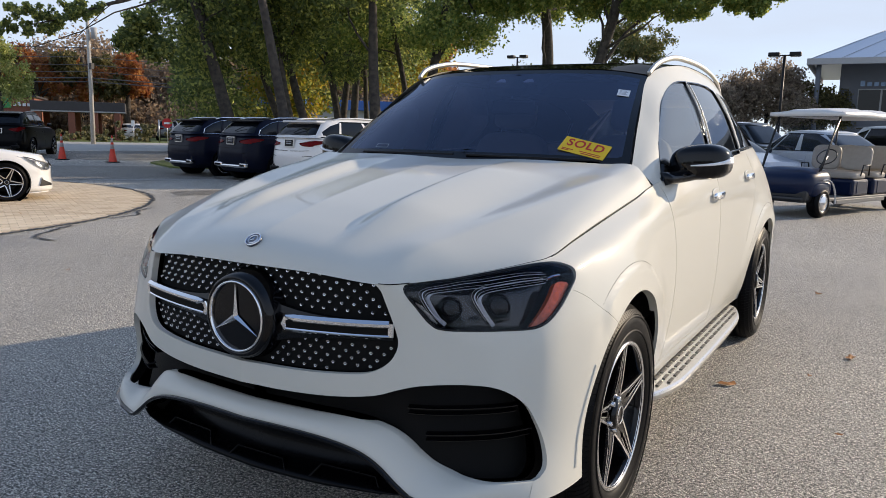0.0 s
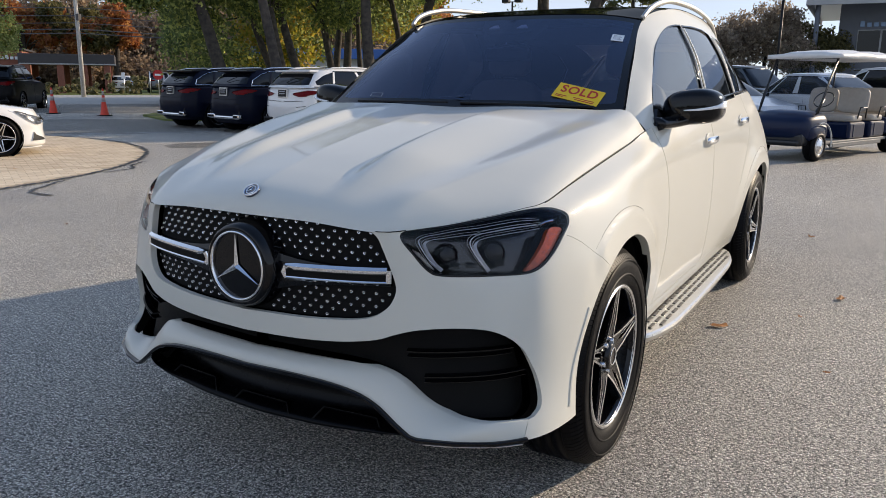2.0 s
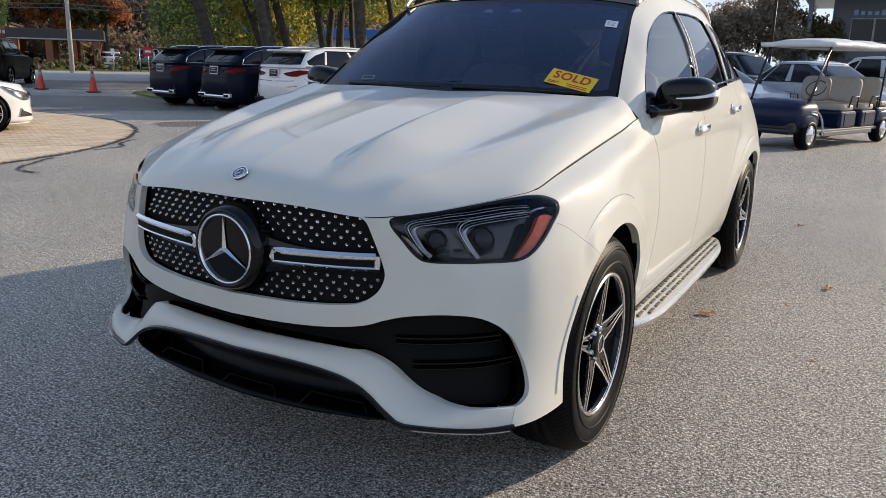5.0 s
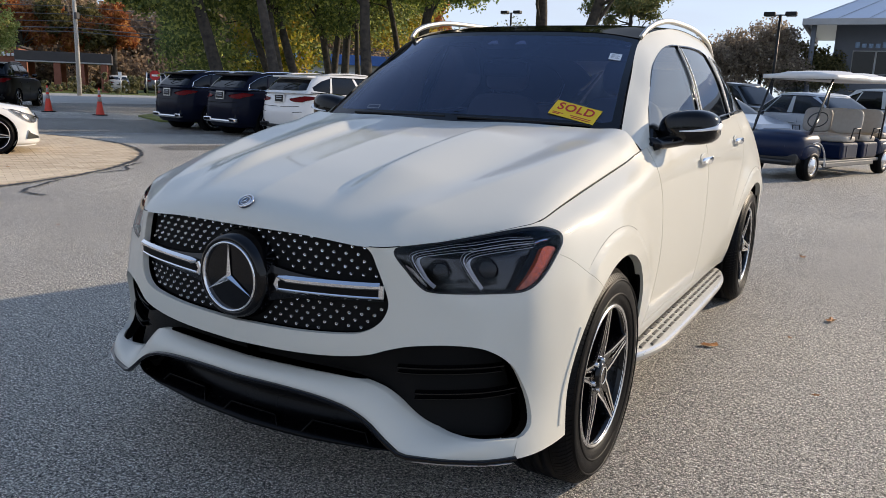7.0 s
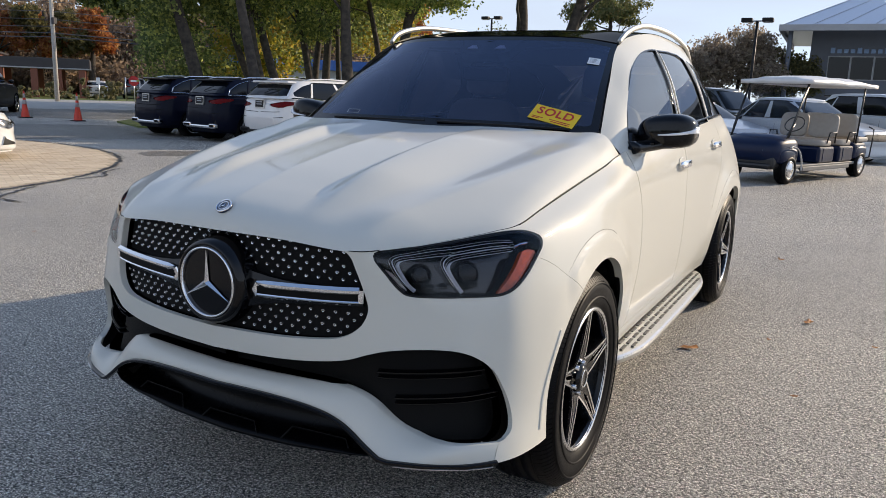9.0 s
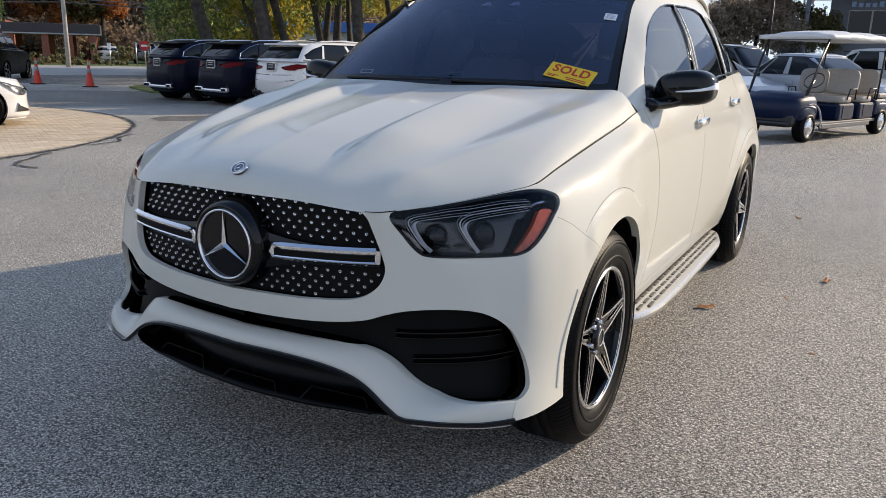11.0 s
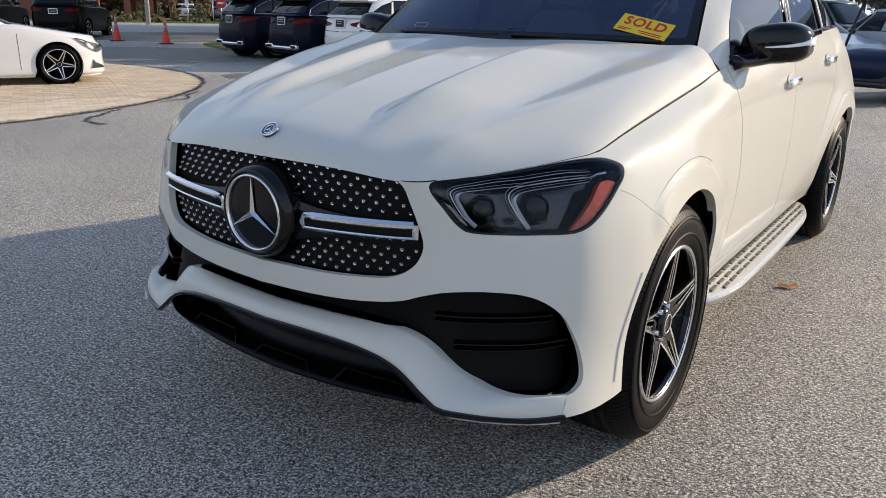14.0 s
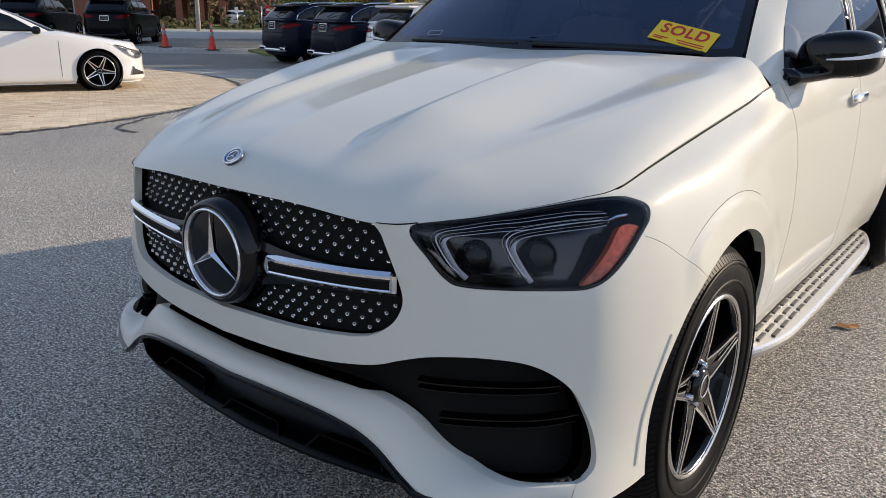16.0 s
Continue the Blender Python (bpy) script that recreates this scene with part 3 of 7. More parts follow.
BLADE_TOP = spline(line((.865, .382), (.80, .384), (.72, .382), (.67, .381), (.625, .391), (.585, .411), (.545, .442), (.505, .477), (.46, .502), (.41, .511), (.33, .513), (.16, .510), (0, .507)), 5)
intake_xz = np.concatenate([INTAKE_TOP, BLADE_TOP])
LOWER = np.concatenate([spline(line((0, .462), (.18, .464), (.30, .459), (.385, .447), (.44, .430), (.485, .405), (.53, .370), (.575, .338)), 5), [(.59, .33), (.59, .30), (0, .30)]])

cuts = {
    "grille": BODY.find(grille_xz, FRONT, 0, 4),
    "lamp": BODY.find(lamp_xz, FRONT, 2, 7.2),
    "intake": BODY.find(intake_xz, FRONT, 0, 6.2),
    "lower": BODY.find(LOWER, FRONT, 0, 4.5),
    "amber": BODY.find(spline(line((.852, .924), (.872, .919), (.874, .892), (.868, .850), (.856, .824), (.838, .809), (.822, .811), (.838, .846), (.848, .884)), 4, closed=True), FRONT, 3, 7),
}
BLADE_FOOT = np.concatenate([LOWER[:-3], [(.60, .331), (.68, .329), (.77, .329), (.865, .331)]])
cuts["blade"] = BODY.find(np.concatenate([BLADE_TOP, BLADE_FOOT]), FRONT, 0, 6.2)
cuts["blade"][len(BLADE_TOP) - 1, 0] = cuts["blade"][len(BLADE_TOP), 0] = -0.02
cuts["grille"][:7, 1] = 5.06
cuts["lamp"][:, 1] = np.minimum(cuts["lamp"][:, 1], 4.985)
cuts["grille"][0, 0] = cuts["grille"][-1, 0] = cuts["intake"][0, 0] = cuts["intake"][-1, 0] = cuts["lower"][0, 0] = cuts["lower"][-1, 0] = -0.02
cuts["lower"][-3:, 1] = -0.05
AX_F, AX_R, HUB_Z = (0.893, 0.388), (3.865, 0.388), 0.388


def arch(cy, r, s0, s1, cz=.40):
    sv = BODY.find(ring(cy, cz, r, -8, 188), SIDE, s0, s1)
    return np.concatenate([[(sv[0, 0], -0.1)], sv, [(sv[-1, 0], -0.1)]])


cuts["arch_f"], cuts["flare_f"], cuts["lip_f"] = arch(.912, .437, 5.2, 10.4, .388), arch(.910, .512, 5.2, 10.8, .385), arch(.910, .540, 5.2, 10.8, .385)
cuts["arch_r"], cuts["flare_r"], cuts["lip_r"] = arch(3.87, .425, 11.0, 15.0, .395), arch(3.87, .498, 11.0, 15.2, .40), arch(3.87, .527, 11.0, 15.2, .40)
seam = lambda pts, s0, s1: BODY.find(spline(pts, 6), SIDE, s0, s1)
cuts["door_gap"] = ribbon(seam(line((1.47, 1.16), (1.50, 1.05), (1.56, .91), (1.585, .72), (1.53, .50), (1.49, .42)), 9, 11), 0.010)
cuts["pillar_gap"] = ribbon(seam(line((2.46, 1.215), (2.48, .9), (2.47, .42)), 10, 12), 0.007)
cuts["rear_gap"] = ribbon(seam(line((3.62, 1.26), (3.56, 1.05), (3.42, .86), (3.33, .72)), 11.5, 13.5), 0.008)
cuts["sill_gap"] = ribbon(seam(line((1.33, .415), (2.0, .415), (3.0, .415), (3.4, .415)), 9, 13), 0.012)
cuts["bumper_gap"] = ribbon(seam(line((.47, .897), (.50, .885), (.54, .865), (.57, .845), (.60, .825), (.64, .798), (.69, .762)), 5.5, 8), 0.007)
skin = Skin(BODY, 0, 17, 0, 5, 205, 56, cuts)
hole = {k: skin.within(k) for k in cuts}
gaps = hole["door_gap"] | hole["pillar_gap"] | hole["rear_gap"] | hole["sill_gap"] | hole["bumper_gap"]
void = hole["grille"] | hole["lamp"] | hole["intake"] | hole["lower"] | hole["arch_f"] | hole["arch_r"]
left = skin.ok & ~void & ~gaps & ~hole["blade"]
brow = skin.ok & (hole["flare_f"] | hole["flare_r"]) & (BODY.at(skin.mid)[:, 2] > .70)
mid3 = BODY.at(skin.mid)
y_of, z_of = mid3[:, 1], mid3[:, 2]


door_y = np.interp(z_of, (.42, .50, .72, .91, 1.05, 1.16), (1.49, 1.53, 1.585, 1.56, 1.50, 1.47))
rear_y = np.interp(z_of, (.42, .72, .86, 1.05, 1.26), (3.33, 3.33, 3.42, 3.56, 3.62))
bump_z = np.interp(y_of, (.47, .50, .54, .57, .60, .64, .69, .9), (.897, .885, .865, .845, .825, .798, .762, .62))
is_bumper = (y_of < .90) & (skin.mid[:, 0] < 7.9) & ((z_of < bump_z) | (skin.mid[:, 0] < 6.3))
is_sill = (z_of < .415) & (y_of > 1.2) & (y_of < 3.5)
groups = {"front_bumper": is_bumper}
groups["fender"] = ~is_bumper & (y_of < door_y) & ~is_sill
groups["sill"] = is_sill
groups["front_door"] = ~is_bumper & ~is_sill & (y_of >= door_y) & (y_of < 2.47)
groups["rear_door"] = ~is_bumper & ~is_sill & (y_of >= 2.47) & (y_of < rear_y)
groups["rear_quarter"] = ~is_bumper & ~is_sill & (y_of >= rear_y)
skin.panel("front_bumper", left & groups["front_bumper"], PAINT, suv, both=True, rim=0.02)
doors = {}
for mirror in (False, True):
    for nm in ("fender", "front_door", "rear_door", "rear_quarter"):
        doors[nm, mirror] = skin.panel(nm, left & groups[nm] & ~brow, PAINT, suv, mirror=mirror, rim=0.012)
    skin.panel("sill", left & is_sill, PAINT, suv, "white sill", mirror=mirror, rim=0.010)
    for k in ("f", "r"):
        skin.panel("arch_flare", left & ~is_bumper & brow & hole["flare_" + k], PAINT, suv, "white wheel arch lip", rim=0.03, mirror=mirror)
    for cy, cz, r, a0, a1 in ((.910, .385, .5390, 56, 112), (3.87, .40, .5260, 30, 150)):
        seam_at = BODY.at(BODY.find(ring(cy, cz, r, a0, a1, 40), SIDE, 5.2, 15.2))
        tube("lip_seam", [((-1 if mirror else 1) * (p[0] + .0005), p[1], p[2]) for p in seam_at], [.0001 + .0005 * math.sin(math.pi * min(k, 20 + (40 - k) / 4) / 40) for k in range(41)], LINER, suv, "fine dark seam of the arch lip", sides=5)
skin.panel("inner_structure", skin.ok & ~void & ~hole["blade"], LINER, suv, "dark inner shell behind the panel gaps", out=-0.022, rim=0, both=True)

# bonnet: a patch between the middle line, the nose edge, the shut line and the cowl
HOOD_MID = spline(line((0, .044, .940), (0, .053, .966), (0, .074, .994), (0, .12, 1.021), (0, .19, 1.046), (0, .28, 1.071), (0, .47, 1.116), (0, .82, 1.178), (0, 1.10, 1.211), (0, 1.33, 1.228)), 12)
COWL = spline(line((0, 1.33, 1.228), (.25, 1.335, 1.229), (.5, 1.365, 1.224), (.65, 1.388, 1.2195), (.745, 1.400, 1.211), (.795, 1.414, 1.191), (.832, 1.426, 1.153)), 12)
edge_s = np.linspace(0, 6.15, 80)
HOOD_NOSE = BODY.at(np.c_[edge_s, np.full(80, 5.0)]) + np.array((0, 0, .003))
side_s = np.linspace(6.15, 9.72, 80)
HOOD_SIDE = BODY.at(np.c_[side_s, np.full(80, 5.0)]) + np.array((-.0025, 0, .001))


def along(curve, t):
    d = np.r_[0, np.cumsum(np.linalg.norm(np.diff(curve, axis=0), axis=1))]
    return np.stack([np.interp(t * d[-1], d, curve[:, i]) for i in range(3)], -1)


def smooth(e0, e1, x):
    t = np.clip((x - e0) / (e1 - e0), 0, 1)
    return t * t * (3 - 2 * t)


def hood_point(a, b):
    """a: from the middle to the flank, b: from the nose to the cowl, both 0 to 1."""
    c0, c1, d0, d1 = along(HOOD_NOSE, a), along(COWL, a), along(HOOD_MID, b), along(HOOD_SIDE, b)
    A, B = a[:, None], b[:, None]
    p = (1 - B) * c0 + B * c1 + (1 - A) * d0 + A * d1
    p -= (1 - A) * (1 - B) * along(HOOD_NOSE, np.zeros(1)) + A * (1 - B) * along(HOOD_NOSE, np.ones(1)) + (1 - A) * B * along(COWL, np.zeros(1)) + A * B * along(COWL, np.ones(1))
    x, y = p[:, 0], p[:, 1]
    fade = smooth(0.03, 0.34, b)
    edge = smooth(1.0, 0.86, a)
    # two domes with a crest on their inner side
    crest = .300 + .02 * smooth(.6, 1.1, y)
    rise = smooth(crest - .080, crest, x) * (1 - .9 * smooth(crest, crest + .25, x))
    p[:, 2] += fade * (.010 * edge * smooth(0, .5, a) + .033 * rise * smooth(1.0, .70, b))
    # the hip from the headlamp to the foot of the windscreen pillar
    hip = np.interp(y, (.1, .27, .54, .75, 1.0, 1.25, 1.33), (.45, .525, .625, .678, .725, .765, .782))
    rim_line = np.concatenate([HOOD_NOSE, HOOD_SIDE])
    rim_x = np.interp(y, rim_line[:, 1], rim_line[:, 0])
    tent = smooth(hip - .145, hip + .012, x) * np.clip((rim_x - x) / np.maximum(rim_x - hip, .05), 0, 1)
    p[:, 2] += tent * .026 * smooth(.08, .27, y) * (1 - .4 * smooth(.9, 1.3, y))
    return p


na, nb = 90, 110
ga, gb = np.meshgrid(np.linspace(0, 1, na), np.linspace(0, 1, nb) ** 1.25, indexing="ij")
hp = hood_point(ga.ravel(), gb.ravel()).reshape(na, nb, 3)
full = np.concatenate([(hp * (-1, 1, 1))[:0:-1], hp])
nr = len(full)
hv = [tuple(p) for p in full.reshape(-1, 3)]
hf = [(i * nb + j, (i + 1) * nb + j, (i + 1) * nb + j + 1, i * nb + j + 1) for i in range(nr - 1) for j in range(nb - 1)]
border = [i * nb for i in range(nr)] + [(nr - 1) * nb + j for j in range(nb)] + [i * nb + nb - 1 for i in range(nr)][::-1] + [j for j in range(nb)][::-1]
lip = len(hv)
hv += [hv[i] for i in border] + [(hv[i][0] * .985, hv[i][1] + .022, hv[i][2] - .004) if i % nb == 0 else (hv[i][0] * .985, hv[i][1], hv[i][2] - .02) for i in border]
m = len(border)
hf += [(lip + i, lip + i + 1, lip + m + i + 1, lip + m + i) for i in range(m - 1)]
for sx in (1, -1):
    shut = [(sx * (p[0] + .001), p[1], p[2] + .0005) for p in BODY.at(np.c_[np.linspace(6.0, 9.75, 40), np.full(40, 4.99)])]
    tube("shut_line", shut, .0011, LINER, suv, "dark bonnet shut line", sides=5)
    nose_gap = [(sx * p[0], p[1] - .001, p[2] + .001) for p in BODY.at(np.c_[np.linspace(2.02, 2.75, 14), np.full(14, 4.99)])]
    tube("shut_line", nose_gap, .0016, LINER, suv, "dark gap under the bonnet edge", sides=5)
hood = mesh("bonnet", hv, hf, PAINT, suv, "pearl white bonnet with two raised creases")

# glasshouse
POST_TOP = line((.752, 1.405, 1.212), (.685, 1.70, 1.425), (.625, 2.02, 1.625), (.635, 2.5, 1.708), (.612, 3.2, 1.718), (.572, 3.8, 1.688), (.52, 4.3, 1.60), (.49, 4.56, 1.50))
POST_MID = line((.80, 1.42, 1.19), (.775, 1.66, 1.32), (.752, 1.97, 1.46), (.768, 2.5, 1.475), (.748, 3.2, 1.49), (.705, 3.8, 1.485), (.645, 4.33, 1.44), (.61, 4.57, 1.39))
POST_LOW = line((.838, 1.43, 1.150), (.848, 1.6, 1.176), (.853, 1.92, 1.19), (.857, 2.5, 1.212), (.842, 3.2, 1.245), (.808, 3.8, 1.262), (.755, 4.38, 1.268), (.715, 4.58, 1.268))
CABIN = Loft([POST_LOW, POST_MID, POST_TOP])
win_f = CABIN.find(np.concatenate([spline(line((1.56, 1.205), (1.64, 1.285), (1.74, 1.372), (1.89, 1.480), (2.02, 1.54), (2.19, 1.590), (2.33, 1.613), (2.47, 1.622)), 4), [(2.44, 1.225), (2.0, 1.207)]]), SIDE, 0, 4)
win_r = CABIN.find([(2.52, 1.622), (2.8, 1.632), (3.05, 1.632), (3.24, 1.615), (3.31, 1.45), (3.34, 1.258), (3.0, 1.245), (2.52, 1.228)], SIDE, 2, 6)
win_q = CABIN.find([(3.39, 1.61), (3.8, 1.585), (4.1, 1.53), (4.33, 1.44), (4.40, 1.34), (4.36, 1.285), (4.0, 1.28), (3.41, 1.268)], SIDE, 4, 7)


def grown(poly, d):
    poly = np.array(poly)
    c = poly.mean(0)
    v = poly - c
    return c + v * (1 + d / np.maximum(np.abs(v), 0.05))


cab_cuts = {"front_window": win_f, "rear_window": win_r, "quarter_window": win_q}
for k in list(cab_cuts):
    cab_cuts[k + "_trim"] = grown(cab_cuts[k], 0.024)
cabin = Skin(CABIN, 0, 7, 0, 2, 110, 30, cab_cuts)
panes = {k: cabin.within(k) for k in cab_cuts}
glassy = panes["front_window"] | panes["rear_window"] | panes["quarter_window"]
trims = (panes["front_window_trim"] | panes["rear_window_trim"] | panes["quarter_window_trim"]) & ~glassy
for mirror in (False, True):
    cabin.panel("body_side_frame", cabin.ok & ~glassy & ~trims, PAINT, suv, "white pillar and roof side", mirror=mirror, rim=0)
    cabin.panel("inner_pillar", cabin.ok & ~glassy & ~trims, DASH, suv, "dark inner pillar lining", mirror=mirror, out=-0.02, rim=0)
    cabin.panel("window_trim", trims, GLOSS, suv, "black window surround", mirror=mirror, out=0.002)
    for k in ("front_window", "rear_window", "quarter_window"):
        pane = cabin.panel(k, panes[k], TINTED, suv, "dark tinted side glass", mirror=mirror, out=-0.006, rim=0)
        pane.visible_shadow = False

# windscreen and roof
WS_LOW = line((0, 1.345, 1.222), (.3, 1.352, 1.222), (.55, 1.375, 1.218), (.74, 1.41, 1.208))
WS_MID = line((0, 1.64, 1.445), (.28, 1.645, 1.443), (.50, 1.665, 1.436), (.675, 1.70, 1.422))
WS_TOP = line((0, 1.965, 1.655), (.26, 1.97, 1.653), (.46, 1.99, 1.645), (.615, 2.02, 1.622))
WIND = Loft([WS_LOW, WS_MID, WS_TOP])
band = {"clear": spline(line((-0.1, .16), (1.0, .165), (2.0, .17), (2.72, .2), (2.82, .35), (2.83, 1.0), (2.83, 1.8), (2.75, 1.9), (2.0, 1.91), (1.0, 1.91), (-0.1, 1.91)), 3)}
wind = Skin(WIND, 0, 3, 0, 2, 40, 30, band)
clear = wind.within("clear")
ws = wind.panel("windscreen", clear, SCREEN, suv, "bluish laminated windscreen", both=True, rim=0)
ws.visible_shadow = False
wind.panel("windscreen_border", wind.ok & ~clear, GLOSS, suv, "black printed windscreen edge", both=True, rim=0.004)
RF = [line((0, 1.97, 1.66), (.26, 1.975, 1.658), (.46, 1.995, 1.65), (.622, 2.025, 1.628)),
      line((0, 2.5, 1.732), (.26, 2.5, 1.73), (.48, 2.5, 1.724), (.635, 2.5, 1.711)),
      line((0, 3.2, 1.76), (.26, 3.2, 1.757), (.47, 3.2, 1.747), (.612, 3.2, 1.721)),
      line((0, 3.8, 1.735), (.26, 3.8, 1.732), (.44, 3.8, 1.72), (.572, 3.8, 1.691)),
      line((0, 4.35, 1.66), (.26, 4.34, 1.655), (.40, 4.33, 1.642), (.52, 4.3, 1.603)),
      line((0, 4.75, 1.58), (.26, 4.74, 1.575), (.38, 4.7, 1.56), (.495, 4.62, 1.51))]
roof_skin = Skin(Loft(RF), 0, 3, 0, 5, 24, 60, {})
roof_skin.panel("roof", roof_skin.ok & (roof_skin.mid[:, 1] < 3.3), ROOFBLACK, suv, "gloss black panoramic glass roof", both=True)
roof_skin.panel("roof_rear", roof_skin.ok & (roof_skin.mid[:, 1] >= 3.3), PAINT, suv, "white rear roof and spoiler", both=True)
TG = Loft([line((0, 4.84, 1.26), (.4, 4.81, 1.26), (.64, 4.73, 1.26), (.72, 4.56, 1.265)), line((0, 4.68, 1.575), (.3, 4.67, 1.57), (.42, 4.63, 1.55), (.495, 4.54, 1.50))])
tg = Skin(TG, 0, 3, 0, 1, 20, 10, {})
tg.panel("tail_window", tg.ok, TINTED, suv, "dark tail window", both=True, rim=0)

# roof rails
RAILMETAL = mat("satin_rail_aluminium", (.50, .49, .46), .48, metal=1.0, vary=.1, scale=120)
for sx in (-1, 1):
    rail = [(sx * x, y, z) for x, y, z in spline(line((.628, 2.00, 1.630), (.638, 2.08, 1.676), (.643, 2.24, 1.716), (.643, 2.5, 1.744), (.622, 3.1, 1.752), (.585, 3.7, 1.722), (.55, 4.05, 1.668), (.53, 4.2, 1.625)), 8)]
    tube("roof_rail", rail, 0.0100, RAILMETAL, suv, "satin aluminium roof rail", sides=10, flat=1.4)

# wheels
for y, x in ((AX_F[0], .80), (AX_R[0], .815)):
    for sx in (-1, 1):
        wheel("wheel", suv, (sx * x, y, HUB_Z), .390, .259, .262, sx, True, 0 if y < 2 else 40)
        bm = bmesh.new()
        a = [(sx * .86, y + (.03 if y < 2 else 0) + .47 * math.cos(w), .39 + .47 * math.sin(w)) for w in np.linspace(-0.25, math.pi + .25, 40)]
        va = [bm.verts.new(p) for p in a]
        vb = [bm.verts.new((sx * .55, p[1], p[2])) for p in a]
        for i in range(39):
            bm.faces.new((va[i], va[i + 1], vb[i + 1], vb[i]))
        bm.faces.new(vb)
        part("wheel_well", bm, LINER, suv, "black wheel well liner")

# underbody
boxed("underbody", (-.64, .64, .48, 4.6, .23, .50), LINER, suv, "dark underbody", 0.03)
boxed("splash_panel", (-.72, .72, .24, .50, .285, .33), LINER, suv, "black splash panel under the nose", .02)
boxed("side_pan", (-.84, .84, 1.40, 3.36, .285, .34), LINER, suv, "dark pan between the sills", .01)
boxed("firewall", (-.80, .80, 1.30, 1.36, .5, 1.15), LINER, suv, "dark bulkhead", 0.01)


# ---- nose of the white car ----
def on_nose(xz, depth=0.0, s1=7.2):
    """Places on the nose for front-view points, sunk by depth."""
    sv = BODY.find(xz, FRONT, 0, s1)
    return BODY.at(sv) - depth * BODY.normal(sv)


def strip(name, path, width, depth, material, parent, label="", up=(0, 0, 1), bevel=True):
    """A bar of rounded oblong section along points; width is its height, depth its thickness; lists taper it."""
    pts = [Vector(tuple(map(float, p))) for p in path]
    n = len(pts)
    verts, faces = [], []
    sec = [(-.5, -.3), (-.5, .3), (-.3, .5), (.3, .5), (.5, .3), (.5, -.3), (.3, -.5), (-.3, -.5)]
    for i, p in enumerate(pts):
        d = (pts[min(i + 1, n - 1)] - pts[max(i - 1, 0)]).normalized()
        side = d.cross(Vector(up)).normalized()
        top = side.cross(d)
        w = width[i] if isinstance(width, (list, tuple, np.ndarray)) else width
        h = depth[i] if isinstance(depth, (list, tuple, np.ndarray)) else depth
        verts += [p + top * (w * a) + side * (h * b) for a, b in sec]
    for i in range(n - 1):
        faces += [(i * 8 + k, i * 8 + (k + 1) % 8, i * 8 + 8 + (k + 1) % 8, i * 8 + 8 + k) for k in range(8)]
    faces += [tuple(range(8))[::-1], tuple((n - 1) * 8 + k for k in range(8))]
    return mesh(name, verts, faces, material, parent, label, smooth=False)


APRON = mat("gloss_black_apron", (.0015, .0015, .002), .25, spec=.12, vary=.2, scale=30)
GRILLEBLACK = mat("deep_black_grille", (.003, .003, .003), .6, spec=.15, bump=.1, bump_scale=400)
grille = skin.panel("grille", hole["grille"], GRILLEBLACK, suv, "black diamond grille backing", out=-0.035, rim=0, both=True)
STAR = (0.0, 0.785)
bm = bmesh.new()
hexa = [(math.cos(w), math.sin(w)) for w in np.linspace(0, 2 * math.pi, 7)[:-1]]
hoops = [[bm.verts.new((r * c, y, .84 * r * q)) for c, q in hexa] for r, y in ((.0058, .012), (.0070, 0), (.0052, -.005), (.0030, -.0045), (.0022, -.001))]
for k in range(6):
    j = (k + 1) % 6
    for a, b in zip(hoops, hoops[1:]):
        bm.faces.new((a[k], a[j], b[j], b[k]))
core = bm.faces.new(hoops[-1])
bmesh.ops.recalc_face_normals(bm, faces=bm.faces[:])
core.material_index = 1
stud_mesh = bpy.data.meshes.new("stud")
bm.to_mesh(stud_mesh)
bm.free()
stud_mesh.materials.append(CHROME)
stud_mesh.materials.append(GLOSS)
stud_at = []
inner = np.array([(x * .972, .785 + (min(z, .945) - .785) * .95) for x, z in grille_xz] + [(0, .63)])
for r in range(17):
    z = .645 + r * .0192
    for c in range(-14, 15):
        x = c * .0395 + (.01975 if r % 2 else 0)
        if abs(x) > .515 or math.hypot(x, z - STAR[1]) < .142 or (abs(z - .785) < .034 and abs(x) > .05):
            continue
        if abs(x) < .26 and abs(z - .785) < .034 + .05 * (1 - abs(x) / .26):
            continue
        if inside(inner, np.array([(abs(x), z)]))[0]:
            stud_at.append((x, z))
places = on_nose([(abs(x), z) for x, z in stud_at], 0.0325)
for (x, z), p in zip(stud_at, places):
    stud = new("stud", stud_mesh)
    stud.parent = grille
    stud.matrix_local = pose(math.copysign(p[0], x), p[1], p[2], 0, 0, math.copysign(14 * abs(x) / .5, x))

emblem = new("emblem")
emblem.parent = suv
lathe("emblem_housing", [(.075, .142), (.035, .134), (.014, .128), (.004, .121), (.002, .113), (.012, .106)], GLOSS, emblem, "gloss black emblem surround", axis="y", at=(0, 0, STAR[1]), steps=56)
lathe("emblem_ring", [(.012, .110), (.001, .1085), (-.001, .1055), (.001, .1025), (.010, .1015)], CHROME, emblem, "chrome ring", axis="y", at=(0, 0, STAR[1]), steps=64)
lathe("emblem_disc", [(.010, .1025), (.0085, .05), (.008, .0)], GLOSS, emblem, "dark glass disc", axis="y", at=(0, 0, STAR[1]), steps=48)


